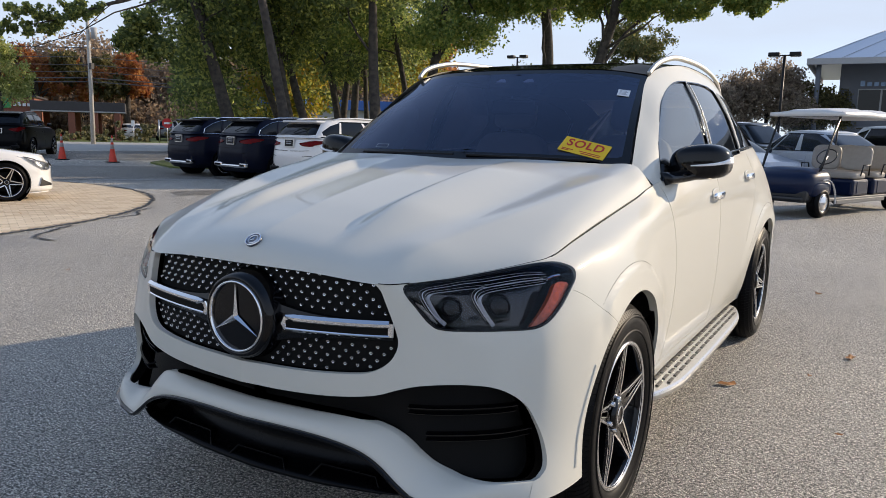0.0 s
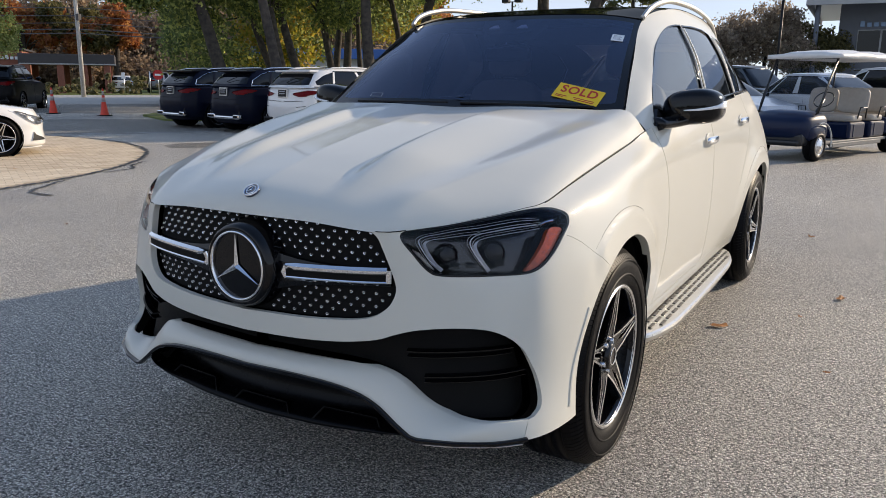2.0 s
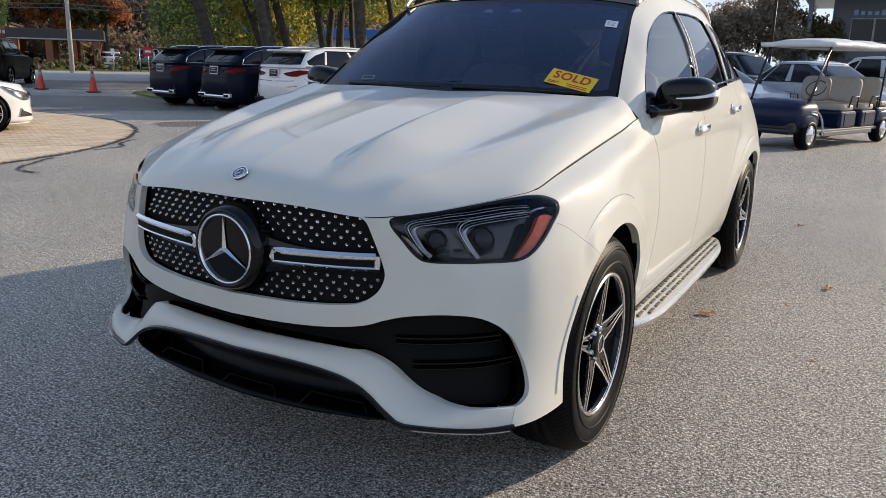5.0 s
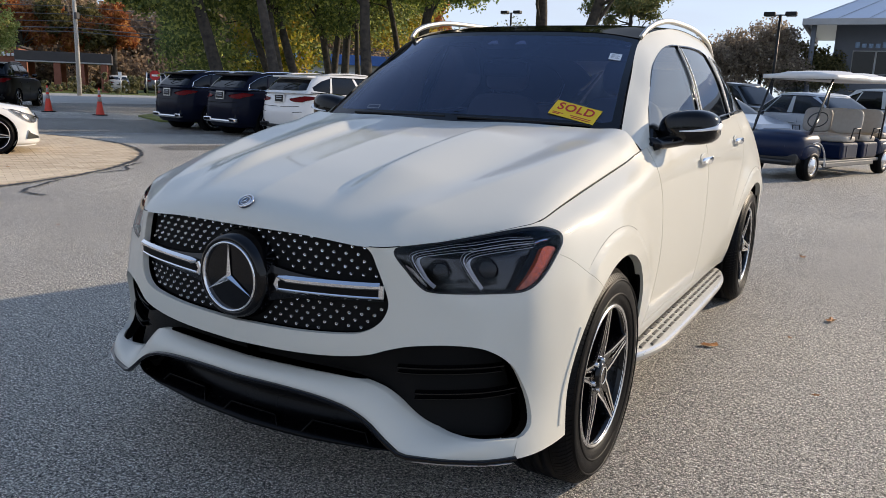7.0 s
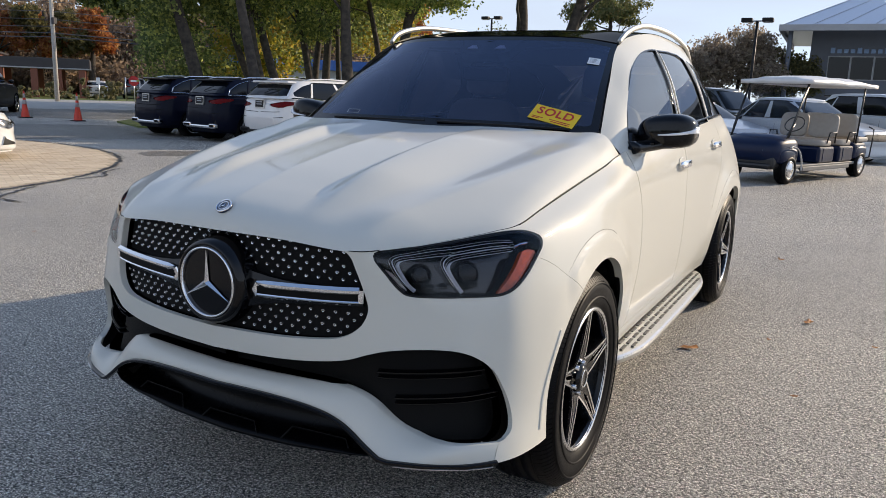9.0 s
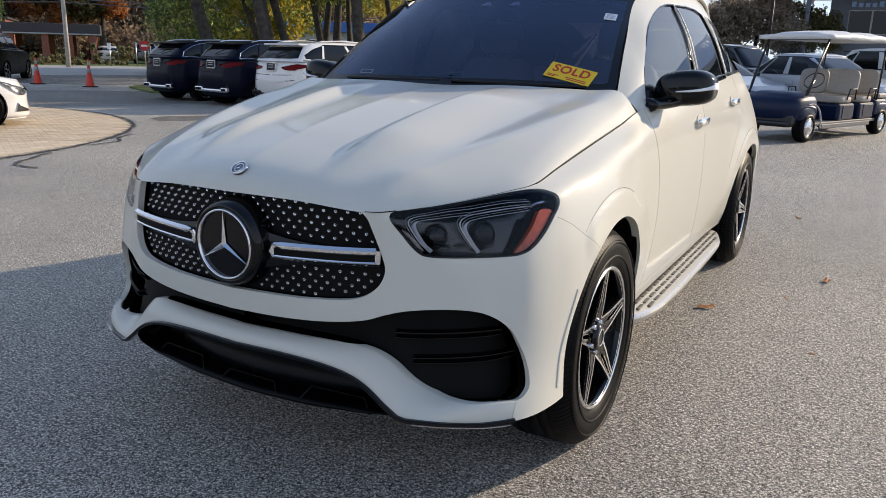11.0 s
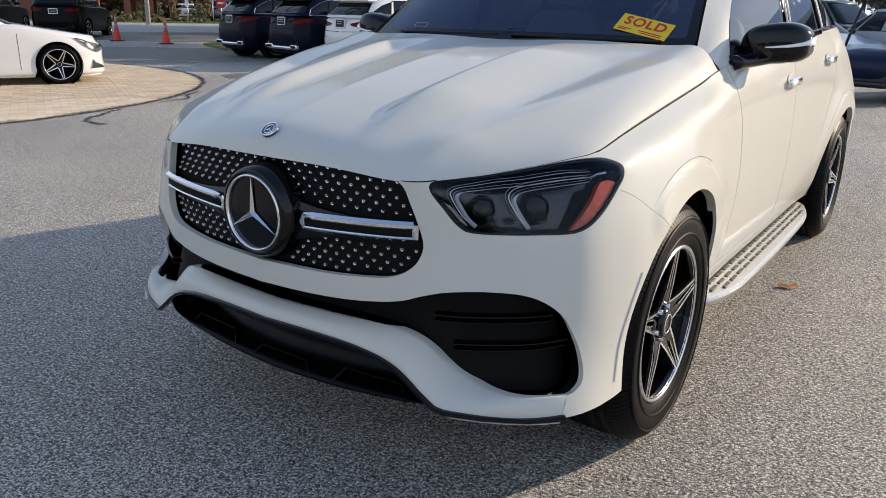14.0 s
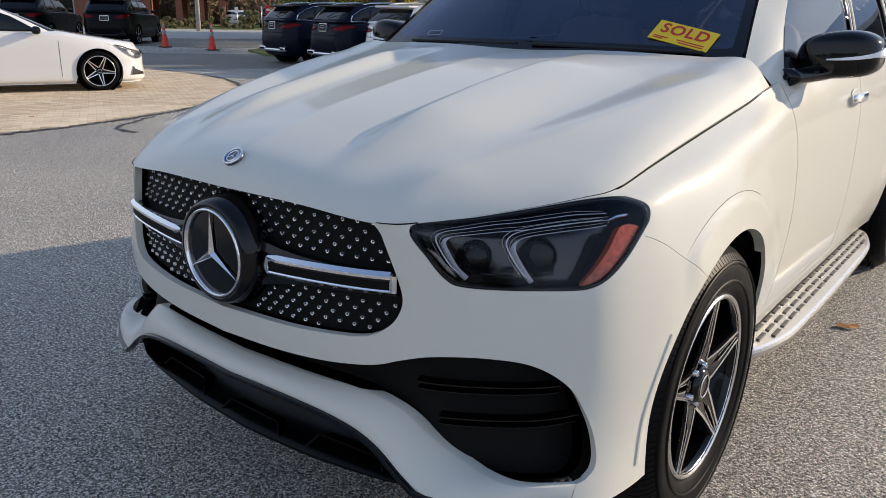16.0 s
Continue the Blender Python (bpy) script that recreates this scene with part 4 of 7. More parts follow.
def star3(name, r, center, m, material, parent):
    v, q = [(0, -.009 * r / .095, 0)], []
    for k in range(6):
        w = math.pi / 2 + k * math.pi / 3
        rr = r if k % 2 == 0 else r * .10
        v.append((rr * math.cos(w), 0, rr * math.sin(w)))
    for k in range(6):
        q.append((0, 1 + k, 1 + (k + 1) % 6))
    ob = mesh(name, v, q, material, parent, "bright three-armed shape", smooth=False)
    ob.matrix_local = m
    return ob


star3("emblem_star", .103, None, pose(0, .004, STAR[1]), CHROME, emblem)
for sx in (1, -1):
    arm = [(sx * x, y, z) for x, y, z in on_nose([(x, .779 + .012 * (x - .1) / .4) for x in np.linspace(.10, .50, 9)], .022)]
    strip("grille_arm", arm, [.125, .10, .082, .07, .062, .056, .052, .05, .05], .03, GLOSS, grille, "gloss black arm beside the emblem")
    bar = [(sx * x, y, z) for x, y, z in on_nose([(x, .779 + .016 * (x - .1) / .4) for x in np.linspace(.170, .493, 12)], .004)]
    louvre = new("grille_bar")
    louvre.parent = suv
    strip("bar_insert", bar, .034, .020, GRILLEBLACK, louvre, "gloss black insert")
    strip("bar_top", [(x, y - .004, z + .017) for x, y, z in bar], [.008] + [.021] * 11, .022, CHROME, louvre, "chrome upper edge", up=(0, .75, .66))
    strip("bar_foot", [(x, y - .002, z - .019) for x, y, z in bar], .006, .022, CHROME, louvre, "chrome lower edge", up=(0, .6, .8))
    strip("bar_end", [(bar[-1][0], bar[-1][1] - .006, bar[-1][2] - .016), (bar[-1][0], bar[-1][1] - .006, bar[-1][2] + .022)], .010, .026, CHROME, louvre, "chrome end", up=(0, -1, 0))
    strip("bar_nose", [(bar[0][0], bar[0][1] - .004, bar[0][2] - .016), (bar[0][0] - sx * .012, bar[0][1] - .004, bar[0][2] - .002), (bar[0][0], bar[0][1] - .004, bar[0][2] + .018)], .010, .022, CHROME, louvre, "chrome nose", up=(0, -1, 0))

badge = new("bonnet_badge")
badge.parent = suv
badge.matrix_local = pose(0, .0835, 1.0068, -52, 0, 0)
lathe("badge_disc", [(.004, .026), (-.003, .026), (-.0045, .0235), (-.003, .0225), (-.003, .0)], mat("badge_blue", (.02, .03, .06), .25, coat=1.0), badge, "dark badge disc", axis="y", steps=32)
lathe("badge_ring", [(-.002, .0262), (-.0055, .025), (-.0055, .0235), (-.002, .0225)], CHROME, badge, "chrome ring", axis="y", steps=32)
lathe("badge_inner_ring", [(-.002, .0175), (-.0048, .017), (-.0048, .0155), (-.002, .015)], CHROME, badge, "chrome inner ring", axis="y", steps=32)
star3("badge_star", .0155, None, pose(0, -.004, 0), CHROME, badge)

# headlamps
GUIDE = mat("frosted_light_guide", (.62, .63, .68), .3, coat=.5, vary=.1, scale=90)
LEDLINE = mat("violet_white_light_guide", (.78, .78, .86), .25, coat=.5)
HOUSING = mat("dark_lamp_housing", (.006, .0065, .009), .2, coat=.6, vary=.3, scale=30)
for mirror in (False, True):
    lamp = new("headlight")
    lamp.parent = suv
    sx = -1 if mirror else 1
    cover = skin.panel("lamp_cover", hole["lamp"], CLEAR, lamp, "clear lamp cover", out=-.001, rim=0, mirror=mirror)
    cover.visible_shadow = False
    skin.panel("lamp_housing", hole["lamp"], HOUSING, lamp, "dark lamp housing", out=-.085, rim=-.070, mirror=mirror)
    skin.panel("amber_reflector", hole["amber"], AMBER, lamp, "orange side reflector", out=-.008, rim=.02, mirror=mirror)
    rim_pts = on_nose(np.array([((x - .71) * .985 + .71, (z - .885) * .965 + .885) for x, z in lamp_xz[::2]]), .006)
    tube("lamp_seal", [(sx * p[0], p[1], p[2]) for p in rim_pts], .0055, GLOSS, lamp, "black lamp edge", sides=6, closed=True)
    upper = line((.824, .957), (.78, .957), (.737, .950), (.693, .941), (.649, .934), (.606, .923), (.576, .914), (.564, .900), (.572, .876), (.592, .842), (.611, .824))
    lower = line((.824, .944), (.78, .940), (.746, .934), (.711, .925), (.691, .914), (.684, .896), (.691, .876), (.711, .844), (.726, .824))
    for path, turn in ((upper, 6), (lower, 4)):
        n_top = turn * 6
        for k, (dx, dz, fine, bar, mt) in enumerate(((-.008, .003, .0006, .0008, SATINCHROME), (0, 0, .0014, .0030, LEDLINE), (.007, -.006, .0006, .0010, SATINCHROME), (.014, -.012, .0016, .0120, GUIDE))):
            xz = spline(path, 6) + np.array((dx, dz))
            pts = on_nose(xz, .016 + .005 * k)
            n = len(pts)
            widths = [fine + (bar - fine) * min(max((i - n_top) / 7, 0), 1) for i in range(n)]
            strip("light_guide", [(sx * p[0], p[1], p[2]) for p in pts], .003, widths, mt, lamp, "clear light guide" if mt in (LEDLINE, GUIDE) else "silver reflector edge", up=(0, -1, .2))
    for k in range(3):
        fin_at = on_nose([(.552 + .006 * k + .040 * t, .872 - .05 * t - .004 * k) for t in np.linspace(0, 1, 7)], .03)
        strip("lamp_fin", [(sx * p[0], p[1], p[2]) for p in fin_at], .0016, .004, SATINCHROME, lamp, "thin bright fin", up=(0, -1, .2))
    glint = on_nose([(.832, .938), (.84, .944), (.852, .946)], .012)
    strip("reflector", [(sx * p[0], p[1], p[2]) for p in glint], .010, .006, CHROME, lamp, "chrome reflector", up=(0, -1, .2))
    for x, z, r in ((.632, .850, .030), (.745, .862, .034)):
        p = on_nose([(x, z)], .075)[0]
        eye = lathe("projector_lens", [(.02, r * 1.25), (-.012, r * 1.2), (-.014, r), (-.022, r * .75), (-.027, r * .4), (-.028, 0)], GLOSS, lamp, "dark projector lens", axis="y", steps=24)
        eye.matrix_local = pose(sx * p[0], p[1], p[2], 0, 0, sx * 20)
    for k in range(4):
        p = on_nose([(.66 + .035 * k, .822 + .004 * k)], .05)[0]
        boxed("reflector_step", (-.014, .014, -.01, .03, -.004, .004), HOUSING, lamp, "dark reflector step", .002, pose(sx * p[0], p[1], p[2], 0, 0, sx * 30))

# the white blade that rises from the lower lip and tucks in under the intakes
blade_u = np.linspace(0, 1, 70)


def resampled(xz):
    d = np.r_[0, np.cumsum(np.hypot(*np.diff(xz, axis=0).T))]
    return np.stack([np.interp(blade_u * d[-1], d, xz[:, i]) for i in range(2)], -1)


blade_top, blade_foot = resampled(BLADE_TOP[::-1]), resampled(BLADE_FOOT)
foot_at = on_nose(blade_foot, 0.001, 6.4)
crown = np.interp(blade_top[:, 0], (0, .25, .46, .62, .78, .872), (.045, .058, .092, .155, .243, .331)) + .030 * (1 - smooth(.55, .85, blade_top[:, 0]))
flush = smooth(.60, .80, blade_top[:, 0])
crown = np.c_[blade_top[:, 0], crown * (1 - flush) + on_nose(blade_top, .001, 6.4)[:, 1] * flush, blade_top[:, 1]]
foot_at[0, 0] = 0
rows = []
for w in (0, .06, .14, .25, .4, .55, .7, .82, .91, .97, 1.0):
    p = foot_at * (1 - w) + crown * w
    p[:, 1] -= .011 * math.sin(math.pi * w) ** .8 * (1 - smooth(.72, .86, blade_top[:, 0]))
    p[:, 2] += .006 * math.sin(math.pi * w)
    rows.append(p)
foot = rows[0] + np.array((0, .02, .004))
bl = [foot, *rows, rows[-1] + np.array((0, .03, -.004))]
nu = len(blade_u)
bv = [tuple(p) for row in bl for p in row]
bf = [(r * nu + i, r * nu + i + 1, r * nu + nu + i + 1, r * nu + nu + i) for r in range(len(bl) - 1) for i in range(nu - 1)]
k = len(bv)
bv += [(-x, y, z) for x, y, z in bv]
bf += [tuple(k + i for i in q)[::-1] for q in bf]
mesh("bumper_blade", bv, bf, PAINT, suv, "white blade across the lower bumper")

skin.panel("blade_backing", hole["blade"] | hole["intake"], LINER, suv, "dark backing of the blade and intakes", out=-.10, rim=0, both=True)

# lower air intakes, with mesh, ribs and the black apron
skin.panel("intake_mesh", hole["intake"], GRILLEBLACK, suv, "black intake backing", out=-.095, rim=-.04, both=True)
for sx in (1, -1):
    for z, x0, x1 in ((.578, .545, .825), (.506, .60, .862)):
        for dz, hh, dd in ((0, .005, .052), (-.017, .003, .060)):
            pts = on_nose([(x, z + dz + .010 * math.sin((x - .6) * 5)) for x in np.linspace(x0, x1, 13)], dd)
            strip("intake_rib", [(sx * p[0], p[1], p[2]) for p in pts], hh, .030, GLOSS, suv, "black horizontal rib")
ap_v, ap_f = [], []
ap_x = np.linspace(-.615, .615, 41)
bow = np.interp(np.abs(ap_x), (0, .25, .46, .56, .615), (.034, .044, .066, .088, .115))
for x, y in zip(ap_x, bow):
    e = abs(x) / .59
    top = float(np.interp(abs(x), LOWER[:-3, 0], LOWER[:-3, 1]))
    low = min(.284 + .036 * e * e, top - .004)
    for dy, f in ((.022, 1.03), (.085, .95), (.13, .6), (.11, .22), (.060, .10), (.036, .05), (.034, .0), (.05, -.03), (.4, -.04)):
        ap_v.append((x, y + dy, low + f * (top - low)))
for i in range(40):
    ap_f += [(i * 9 + k, i * 9 + 9 + k, i * 9 + 10 + k, i * 9 + 1 + k) for k in range(8)]
mesh("lower_grille", ap_v, ap_f, APRON, suv, "black lower grille and splitter")
for x in (-.335, 0, .335):
    # a shallow tray with a raised rim, open to the front
    fin = new("lower_fin")
    fin.parent = suv
    fin.matrix_local = pose(x, float(np.interp(abs(x), (0, .46), (.066, .098))), .290 + .012 * (abs(x) / .335) ** 2, 0, 0, math.copysign(5 * abs(x) / .335, x))
    outline_x = [(-.125, -.004), (-.095, .034), (.095, .034), (.125, -.004)]
    strip("fin_rim", [(a, .012 + .6 * b, b) for a, b in outline_x], .004, .008, APRON, fin, "gloss black raised rim", up=(0, 1, .2))
    bm = bmesh.new()
    fr = [bm.verts.new((a, .014 + .6 * b, b)) for a, b in outline_x]
    bk = [bm.verts.new((a * .86, .075, b * .7)) for a, b in outline_x]
    for k in range(3):
        bm.faces.new((fr[k], fr[k + 1], bk[k + 1], bk[k]))
    bm.faces.new(bk)
    part("fin_tray", bm, APRON, fin, "dark recessed tray")
for sx in (1, -1):
    edge = on_nose(np.concatenate([LOWER[:-3] - (0, .004), [(.6, .328), (.70, .3265), (.80, .3275), (.87, .330)]]), -.002, 6.2)
    strip("lip_trim", [(sx * p[0], p[1], p[2]) for p in edge], .012, .018, GLOSS, suv, "black trim along the lower lip")
    chrome_lip = on_nose([(x, .329) for x in np.linspace(.62, .86, 10)], -.006, 6.2)
    strip("lip_chrome", [(sx * p[0], p[1], p[2] - .009) for p in chrome_lip], .004, .010, SATINCHROME, suv, "thin bright lip edge")
    p = on_nose([(.914, .463)], .0015)[0]
    sensor = lathe("parking_sensor", [(.0005, .0), (.0, .009), (.001, .0105), (.004, .0115)], PAINT, suv, "white parking sensor", axis="y", steps=20)
    sensor.matrix_local = pose(sx * p[0], p[1], p[2], 0, 0, sx * 72)
    slot_sv = BODY.find(spline(line((.535, .66), (.495, .58), (.455, .48), (.43, .375)), 6), SIDE, 4.6, 8)
    strip("air_slot", [(sx * p[0], p[1] + .012, p[2]) for p in BODY.at(slot_sv)], .024, .010, PAINT, suv, "white raised strip beside the wheel", up=(0, 1, 0))


# ---- flank of the white car ----
def superball(bm, a, b, c, e1=.7, e2=.7, nu=28, nv=16):
    f = lambda w, e: math.copysign(abs(w) ** e, w)
    rows = []
    for j in range(1, nv):
        v = -math.pi / 2 + math.pi * j / nv
        rows.append([bm.verts.new((a * f(math.cos(v), e1) * f(math.cos(u), e2), b * f(math.cos(v), e1) * f(math.sin(u), e2), c * f(math.sin(v), e1))) for u in np.linspace(0, 2 * math.pi, nu + 1)[:-1]])
    lo, hi = bm.verts.new((0, 0, -c)), bm.verts.new((0, 0, c))
    for j in range(len(rows) - 1):
        for i in range(nu):
            bm.faces.new((rows[j][i], rows[j][(i + 1) % nu], rows[j + 1][(i + 1) % nu], rows[j + 1][i]))
    for i in range(nu):
        bm.faces.new((lo, rows[0][(i + 1) % nu], rows[0][i]))
        bm.faces.new((hi, rows[-1][i], rows[-1][(i + 1) % nu]))


PADGREY = mat("grey_rubber_pad", (.09, .088, .08), .6, vary=.3, scale=60)
for sx in (1, -1):
    door_mirror = new("door_mirror")
    door_mirror.parent = suv
    bm = bmesh.new()
    superball(bm, .122, .085, .078, .6, .62)
    for v in bm.verts:
        out = v.co.x / .122
        if v.co.y > .03:
            v.co.y = .03 + (v.co.y - .03) * .25
        v.co.y += .035 * max(out, 0) ** 2
        v.co.z *= (1 - .10 * max(out, 0) ** 2) * (.92 if v.co.z < 0 else 1.0)
        v.co.z += .012 * out - (.010 * out * out)
        v.co.x *= sx
    cap = part("mirror_cap", bm, GLOSS, door_mirror, "gloss black mirror cap", smooth=True)
    cap.matrix_local = pose(sx * .948, 1.725, 1.238)
    pts = [(sx * x, y, z) for x, y, z in spline(line((.93, 1.636, 1.228), (.97, 1.638, 1.231), (1.02, 1.652, 1.237), (1.060, 1.690, 1.246), (1.073, 1.735, 1.252)), 5)]
    strip("indicator", pts, [.005 + .012 * (i / 20) + .014 * max(0, i / 20 - .7) / .3 for i in range(len(pts))], .014, LEDWHITE, door_mirror, "clear indicator strip")
    arm = [(sx * x, y, z) for x, y, z in spline(line((.838, 1.54, 1.172), (.866, 1.60, 1.177), (.905, 1.67, 1.185), (.95, 1.71, 1.196)), 4)]
    tube("mirror_arm", arm, list(np.linspace(.050, .046, len(arm))), GLOSS, door_mirror, "black mirror arm", sides=16, flat=.55)
    bm = bmesh.new()
    superball(bm, .108, .004, .066, .5, .5, 24, 10)
    glass = part("mirror_glass", bm, CHROME, door_mirror, "mirror glass", smooth=True)
    glass.matrix_local = pose(sx * .95, 1.772, 1.238)
    # window sail and handles
    sail = CABIN.at(CABIN.find([(1.515, 1.166), (1.55, 1.195), (1.60, 1.232), (1.66, 1.222), (1.72, 1.19), (1.68, 1.170)], SIDE, 0, 4)) + np.array((.012, 0, 0))
    mesh("window_sail", [(sx * a, b, c) for a, b, c in [*sail, *(sail - np.array((.03, 0, 0)))]], [tuple(range(6)), tuple(range(11, 5, -1))] + [(i, 6 + i, 6 + (i + 1) % 6, (i + 1) % 6) for i in range(6)], GLOSS, suv, "black mirror foot", smooth=False)
    for nm, y, z in (("front_door", 2.36, 1.062), ("rear_door", 3.32, 1.120)):
        p = BODY.at(BODY.find([(y, z)], SIDE, 9, 14))[0]
        handle = new("door_handle")
        handle.parent = doors[nm, sx < 0]
        bm = bmesh.new()
        superball(bm, .012, .118, .019, .6, .6, 24, 10)
        for v in bm.verts:
            v.co.x += .012 * (1 - (v.co.y / .118) ** 2)
            v.co.x *= sx
        grip = part("grip", bm, CHROME, handle, "chrome pull grip", smooth=True)
        grip.matrix_local = pose(sx * (p[0] + .016), y, z, 0, 0, 0)
        bm = bmesh.new()
        superball(bm, .006, .075, .036, .8, .8, 24, 10)
        cup = part("handle_cup", bm, PAINT, handle, "white recessed cup", smooth=True)
        cup.matrix_local = pose(sx * (p[0] - .001), y - .01, z - .002)
    belt = [(sx * (p[0] + .006), p[1], p[2] - .004) for p in CABIN.at(np.c_[np.linspace(.55, 6.2, 40), np.full(40, .13)])]
    strip("belt_trim", belt, .010, .008, GLOSS, suv, "black beltline strip")
    for y0, y1 in ((2.452, 2.462), (2.512, 2.508), (3.36, 3.30), (3.395, 3.38)):
        edge_sv = CABIN.find([(y0 + (y1 - y0) * t, (1.245 if y0 < 3 else 1.285) + (.365 if y0 < 3 else .32) * t) for t in np.linspace(0, 1, 9)], SIDE, 1, 6)
        strip("window_bead", [(sx * (p[0] + .004), p[1], p[2]) for p in CABIN.at(edge_sv)], .007, .008, SATINCHROME, suv, "thin bright window bead", up=(0, 1, 0))
    # running board
    outer = spline(line((.885, 1.345), (.920, 1.40), (.955, 1.54), (.971, 1.72), (.976, 2.25), (.970, 2.85), (.952, 3.05), (.91, 3.22), (.885, 3.27)), 6)
    bv, bf = [], []
    for x, y in outer:
        for xx, z in ((.80, .335), (x - .012, .325), (x - .003, .320), (x, .310), (x - .004, .292), (x - .02, .285), (.80, .285)):
            bv.append((sx * xx, y, z))
    for i in range(len(outer) - 1):
        bf += [(i * 7 + k, i * 7 + 7 + k, i * 7 + 8 + k, i * 7 + 1 + k) for k in range(6)]
    bf += [tuple(range(7)), tuple((len(outer) - 1) * 7 + k for k in range(7))[::-1]]
    board = mesh("running_board", bv, bf, SATINCHROME, suv, "brushed aluminium running board", smooth=False)
    bm = bmesh.new()
    box(bm, -.007, .007, -.036, .036, -.002, .003, .0015)
    bmesh.ops.recalc_face_normals(bm, faces=bm.faces[:])
    pad = bpy.data.meshes.new("tread_pad")
    bm.to_mesh(pad)
    bm.free()
    pad.materials.append(PADGREY)
    for row in range(4):
        for k in range(17):
            y = 1.46 + k * .104 + (row % 2) * .03
            x = .868 + row * .029
            if x + .016 > np.interp(y, outer[:, 1], outer[:, 0]) - .012 or y > 3.18:
                continue
            one = new("tread_pad", pad)
            one.parent = board
            one.matrix_local = pose(sx * x, y, np.interp(x, (.80, .976), (.335, .325)) + .001)

# cowl, wipers
cowl = [(x, np.interp(abs(x), (0, .3, .55, .76), (1.335, 1.342, 1.366, 1.405)), 1.208) for x in np.linspace(-.76, .76, 31)]
strip("cowl_panel", cowl, .012, .05, SATIN, suv, "black cowl panel")
for x0, x1 in ((.62, .02), (-.05, -.55)):
    pts = [(x, 1.372 + .03 * (abs(x) / .7) ** 2 + .01 * math.sin((x - x1) * 3), 1.246 - .006 * (abs(x) / .7)) for x in np.linspace(x0, x1, 10)]
    strip("wiper_blade", pts, .010, .016, SATIN, suv, "black wiper blade")

# ---- cabin ----
boxed("dashboard", (-.68, .68, 1.46, 1.95, .86, 1.165), DASH, suv, "dark dashboard", .05)
boxed("instrument_screen", (-.15, .62, 1.93, 1.95, 1.13, 1.23), GLOSS, suv, "dark instrument screen", .008)
for x in (-.37, .37):
    seat = new("front_seat")
    seat.parent = suv
    for nm, a, at in (("seat_cushion", (.25, .27, .09), (x, 2.32, .72)), ("seat_back", (.24, .075, .33), (x, 2.62, 1.02)), ("headrest", (.13, .055, .095), (x, 2.70, 1.46))):
        bm = bmesh.new()
        superball(bm, *a, .45, .45)
        ob = part(nm, bm, SEAT, seat, "", smooth=True)
        ob.matrix_local = pose(*at, -10 if nm != "seat_cushion" else 0, 0, 0)
    for q in (-.05, .05):
        tube("headrest_post", [(x + q, 2.66, 1.30), (x + q, 2.70, 1.42)], .007, CHROME, seat, sides=6)
boxed("rear_seat", (-.58, .58, 3.35, 3.6, .7, 1.28), SEAT, suv, "pale leather rear bench", .05)
wheel_ring = lathe("steering_wheel", [(.0 + .013 * math.cos(w), .185 + .015 * math.sin(w)) for w in np.linspace(0, 2 * math.pi, 9)], DASH, suv, "black steering wheel", axis="y", steps=36)
wheel_ring.matrix_local = pose(.37, 2.05, 1.06, -25, 0, 0)
boxed("cabin_floor", (-.78, .78, 1.4, 4.5, .50, .56), DASH, suv, "dark cabin floor", .01)
boxed("headlining", (-.45, .45, 2.1, 3.9, 1.60, 1.615), DASH, suv, "dark headlining", .004)
pod_v = []
for depth in (.010, .055):
    for x, v in ((.17, 1.95), (.13, 1.66), (.08, 1.60), (-.08, 1.60), (-.13, 1.66), (-.17, 1.95)):
        p = WIND.at([(abs(x) / .28, v)])[0]
        pod_v.append((x, p[1] + .543 * depth, p[2] - .84 * depth))
mesh("camera_pod", pod_v, [tuple(range(6)), tuple(range(11, 5, -1))] + [(i, (i + 1) % 6, 6 + (i + 1) % 6, 6 + i) for i in range(6)], LINER, suv, "dark sensor pod behind the windscreen", smooth=False)
for x in (-.075, .075):
    p = WIND.at([(abs(x) / .28, 1.76)])[0]
    lens = [(x + dx, p[1] + .80 * dz + .003, p[2] + .52 * dz - .005) for dx, dz in ((-.03, -.012), (.03, -.012), (.012, .018), (-.012, .018))]
    mesh("pod_lens", lens + [(q[0], q[1] + .004, q[2] - .006) for q in lens], [(0, 1, 2, 3), (7, 6, 5, 4), (0, 4, 5, 1), (1, 5, 6, 2), (2, 6, 7, 3), (3, 7, 4, 0)], PAPER, suv, "pale lens cover of the sensor pod", smooth=False)
boxed("rear_view_mirror", (-.12, .12, 1.87, 1.89, 1.435, 1.505), DASH, suv, "dark rear view mirror", .015)

# card and sticker behind the windscreen
card = thing("sold_card", "yellow card with red lettering lying against the windscreen", "card")


def frame_at(center, xdir, updir):
    x = Vector(xdir).normalized()
    n = x.cross(Vector(updir)).normalized()
    u = n.cross(x)
    return Matrix.Translation(center) @ Matrix((x, u, n)).transposed().to_4x4()


card.matrix_world = frame_at((.531, 1.463, 1.289), (.199, -.010, -.040), (0.02, .077, .058))
boxed("card_sheet", (-.104, .104, -.046, .046, -.0008, .0008), YELLOW, card, "yellow sheet", 0)


def letters(text, size, material, parent, m, spread=1.0):
    cu = bpy.data.curves.new("lettering", "FONT")
    cu.body, cu.size, cu.align_x, cu.align_y, cu.extrude = text, size, "CENTER", "CENTER", .0004
    cu.space_character, cu.offset = spread, size * .018
    cu.materials.append(material)
    ob = new("lettering", cu)
    ob.parent = parent
    ob.matrix_local = m
    return ob


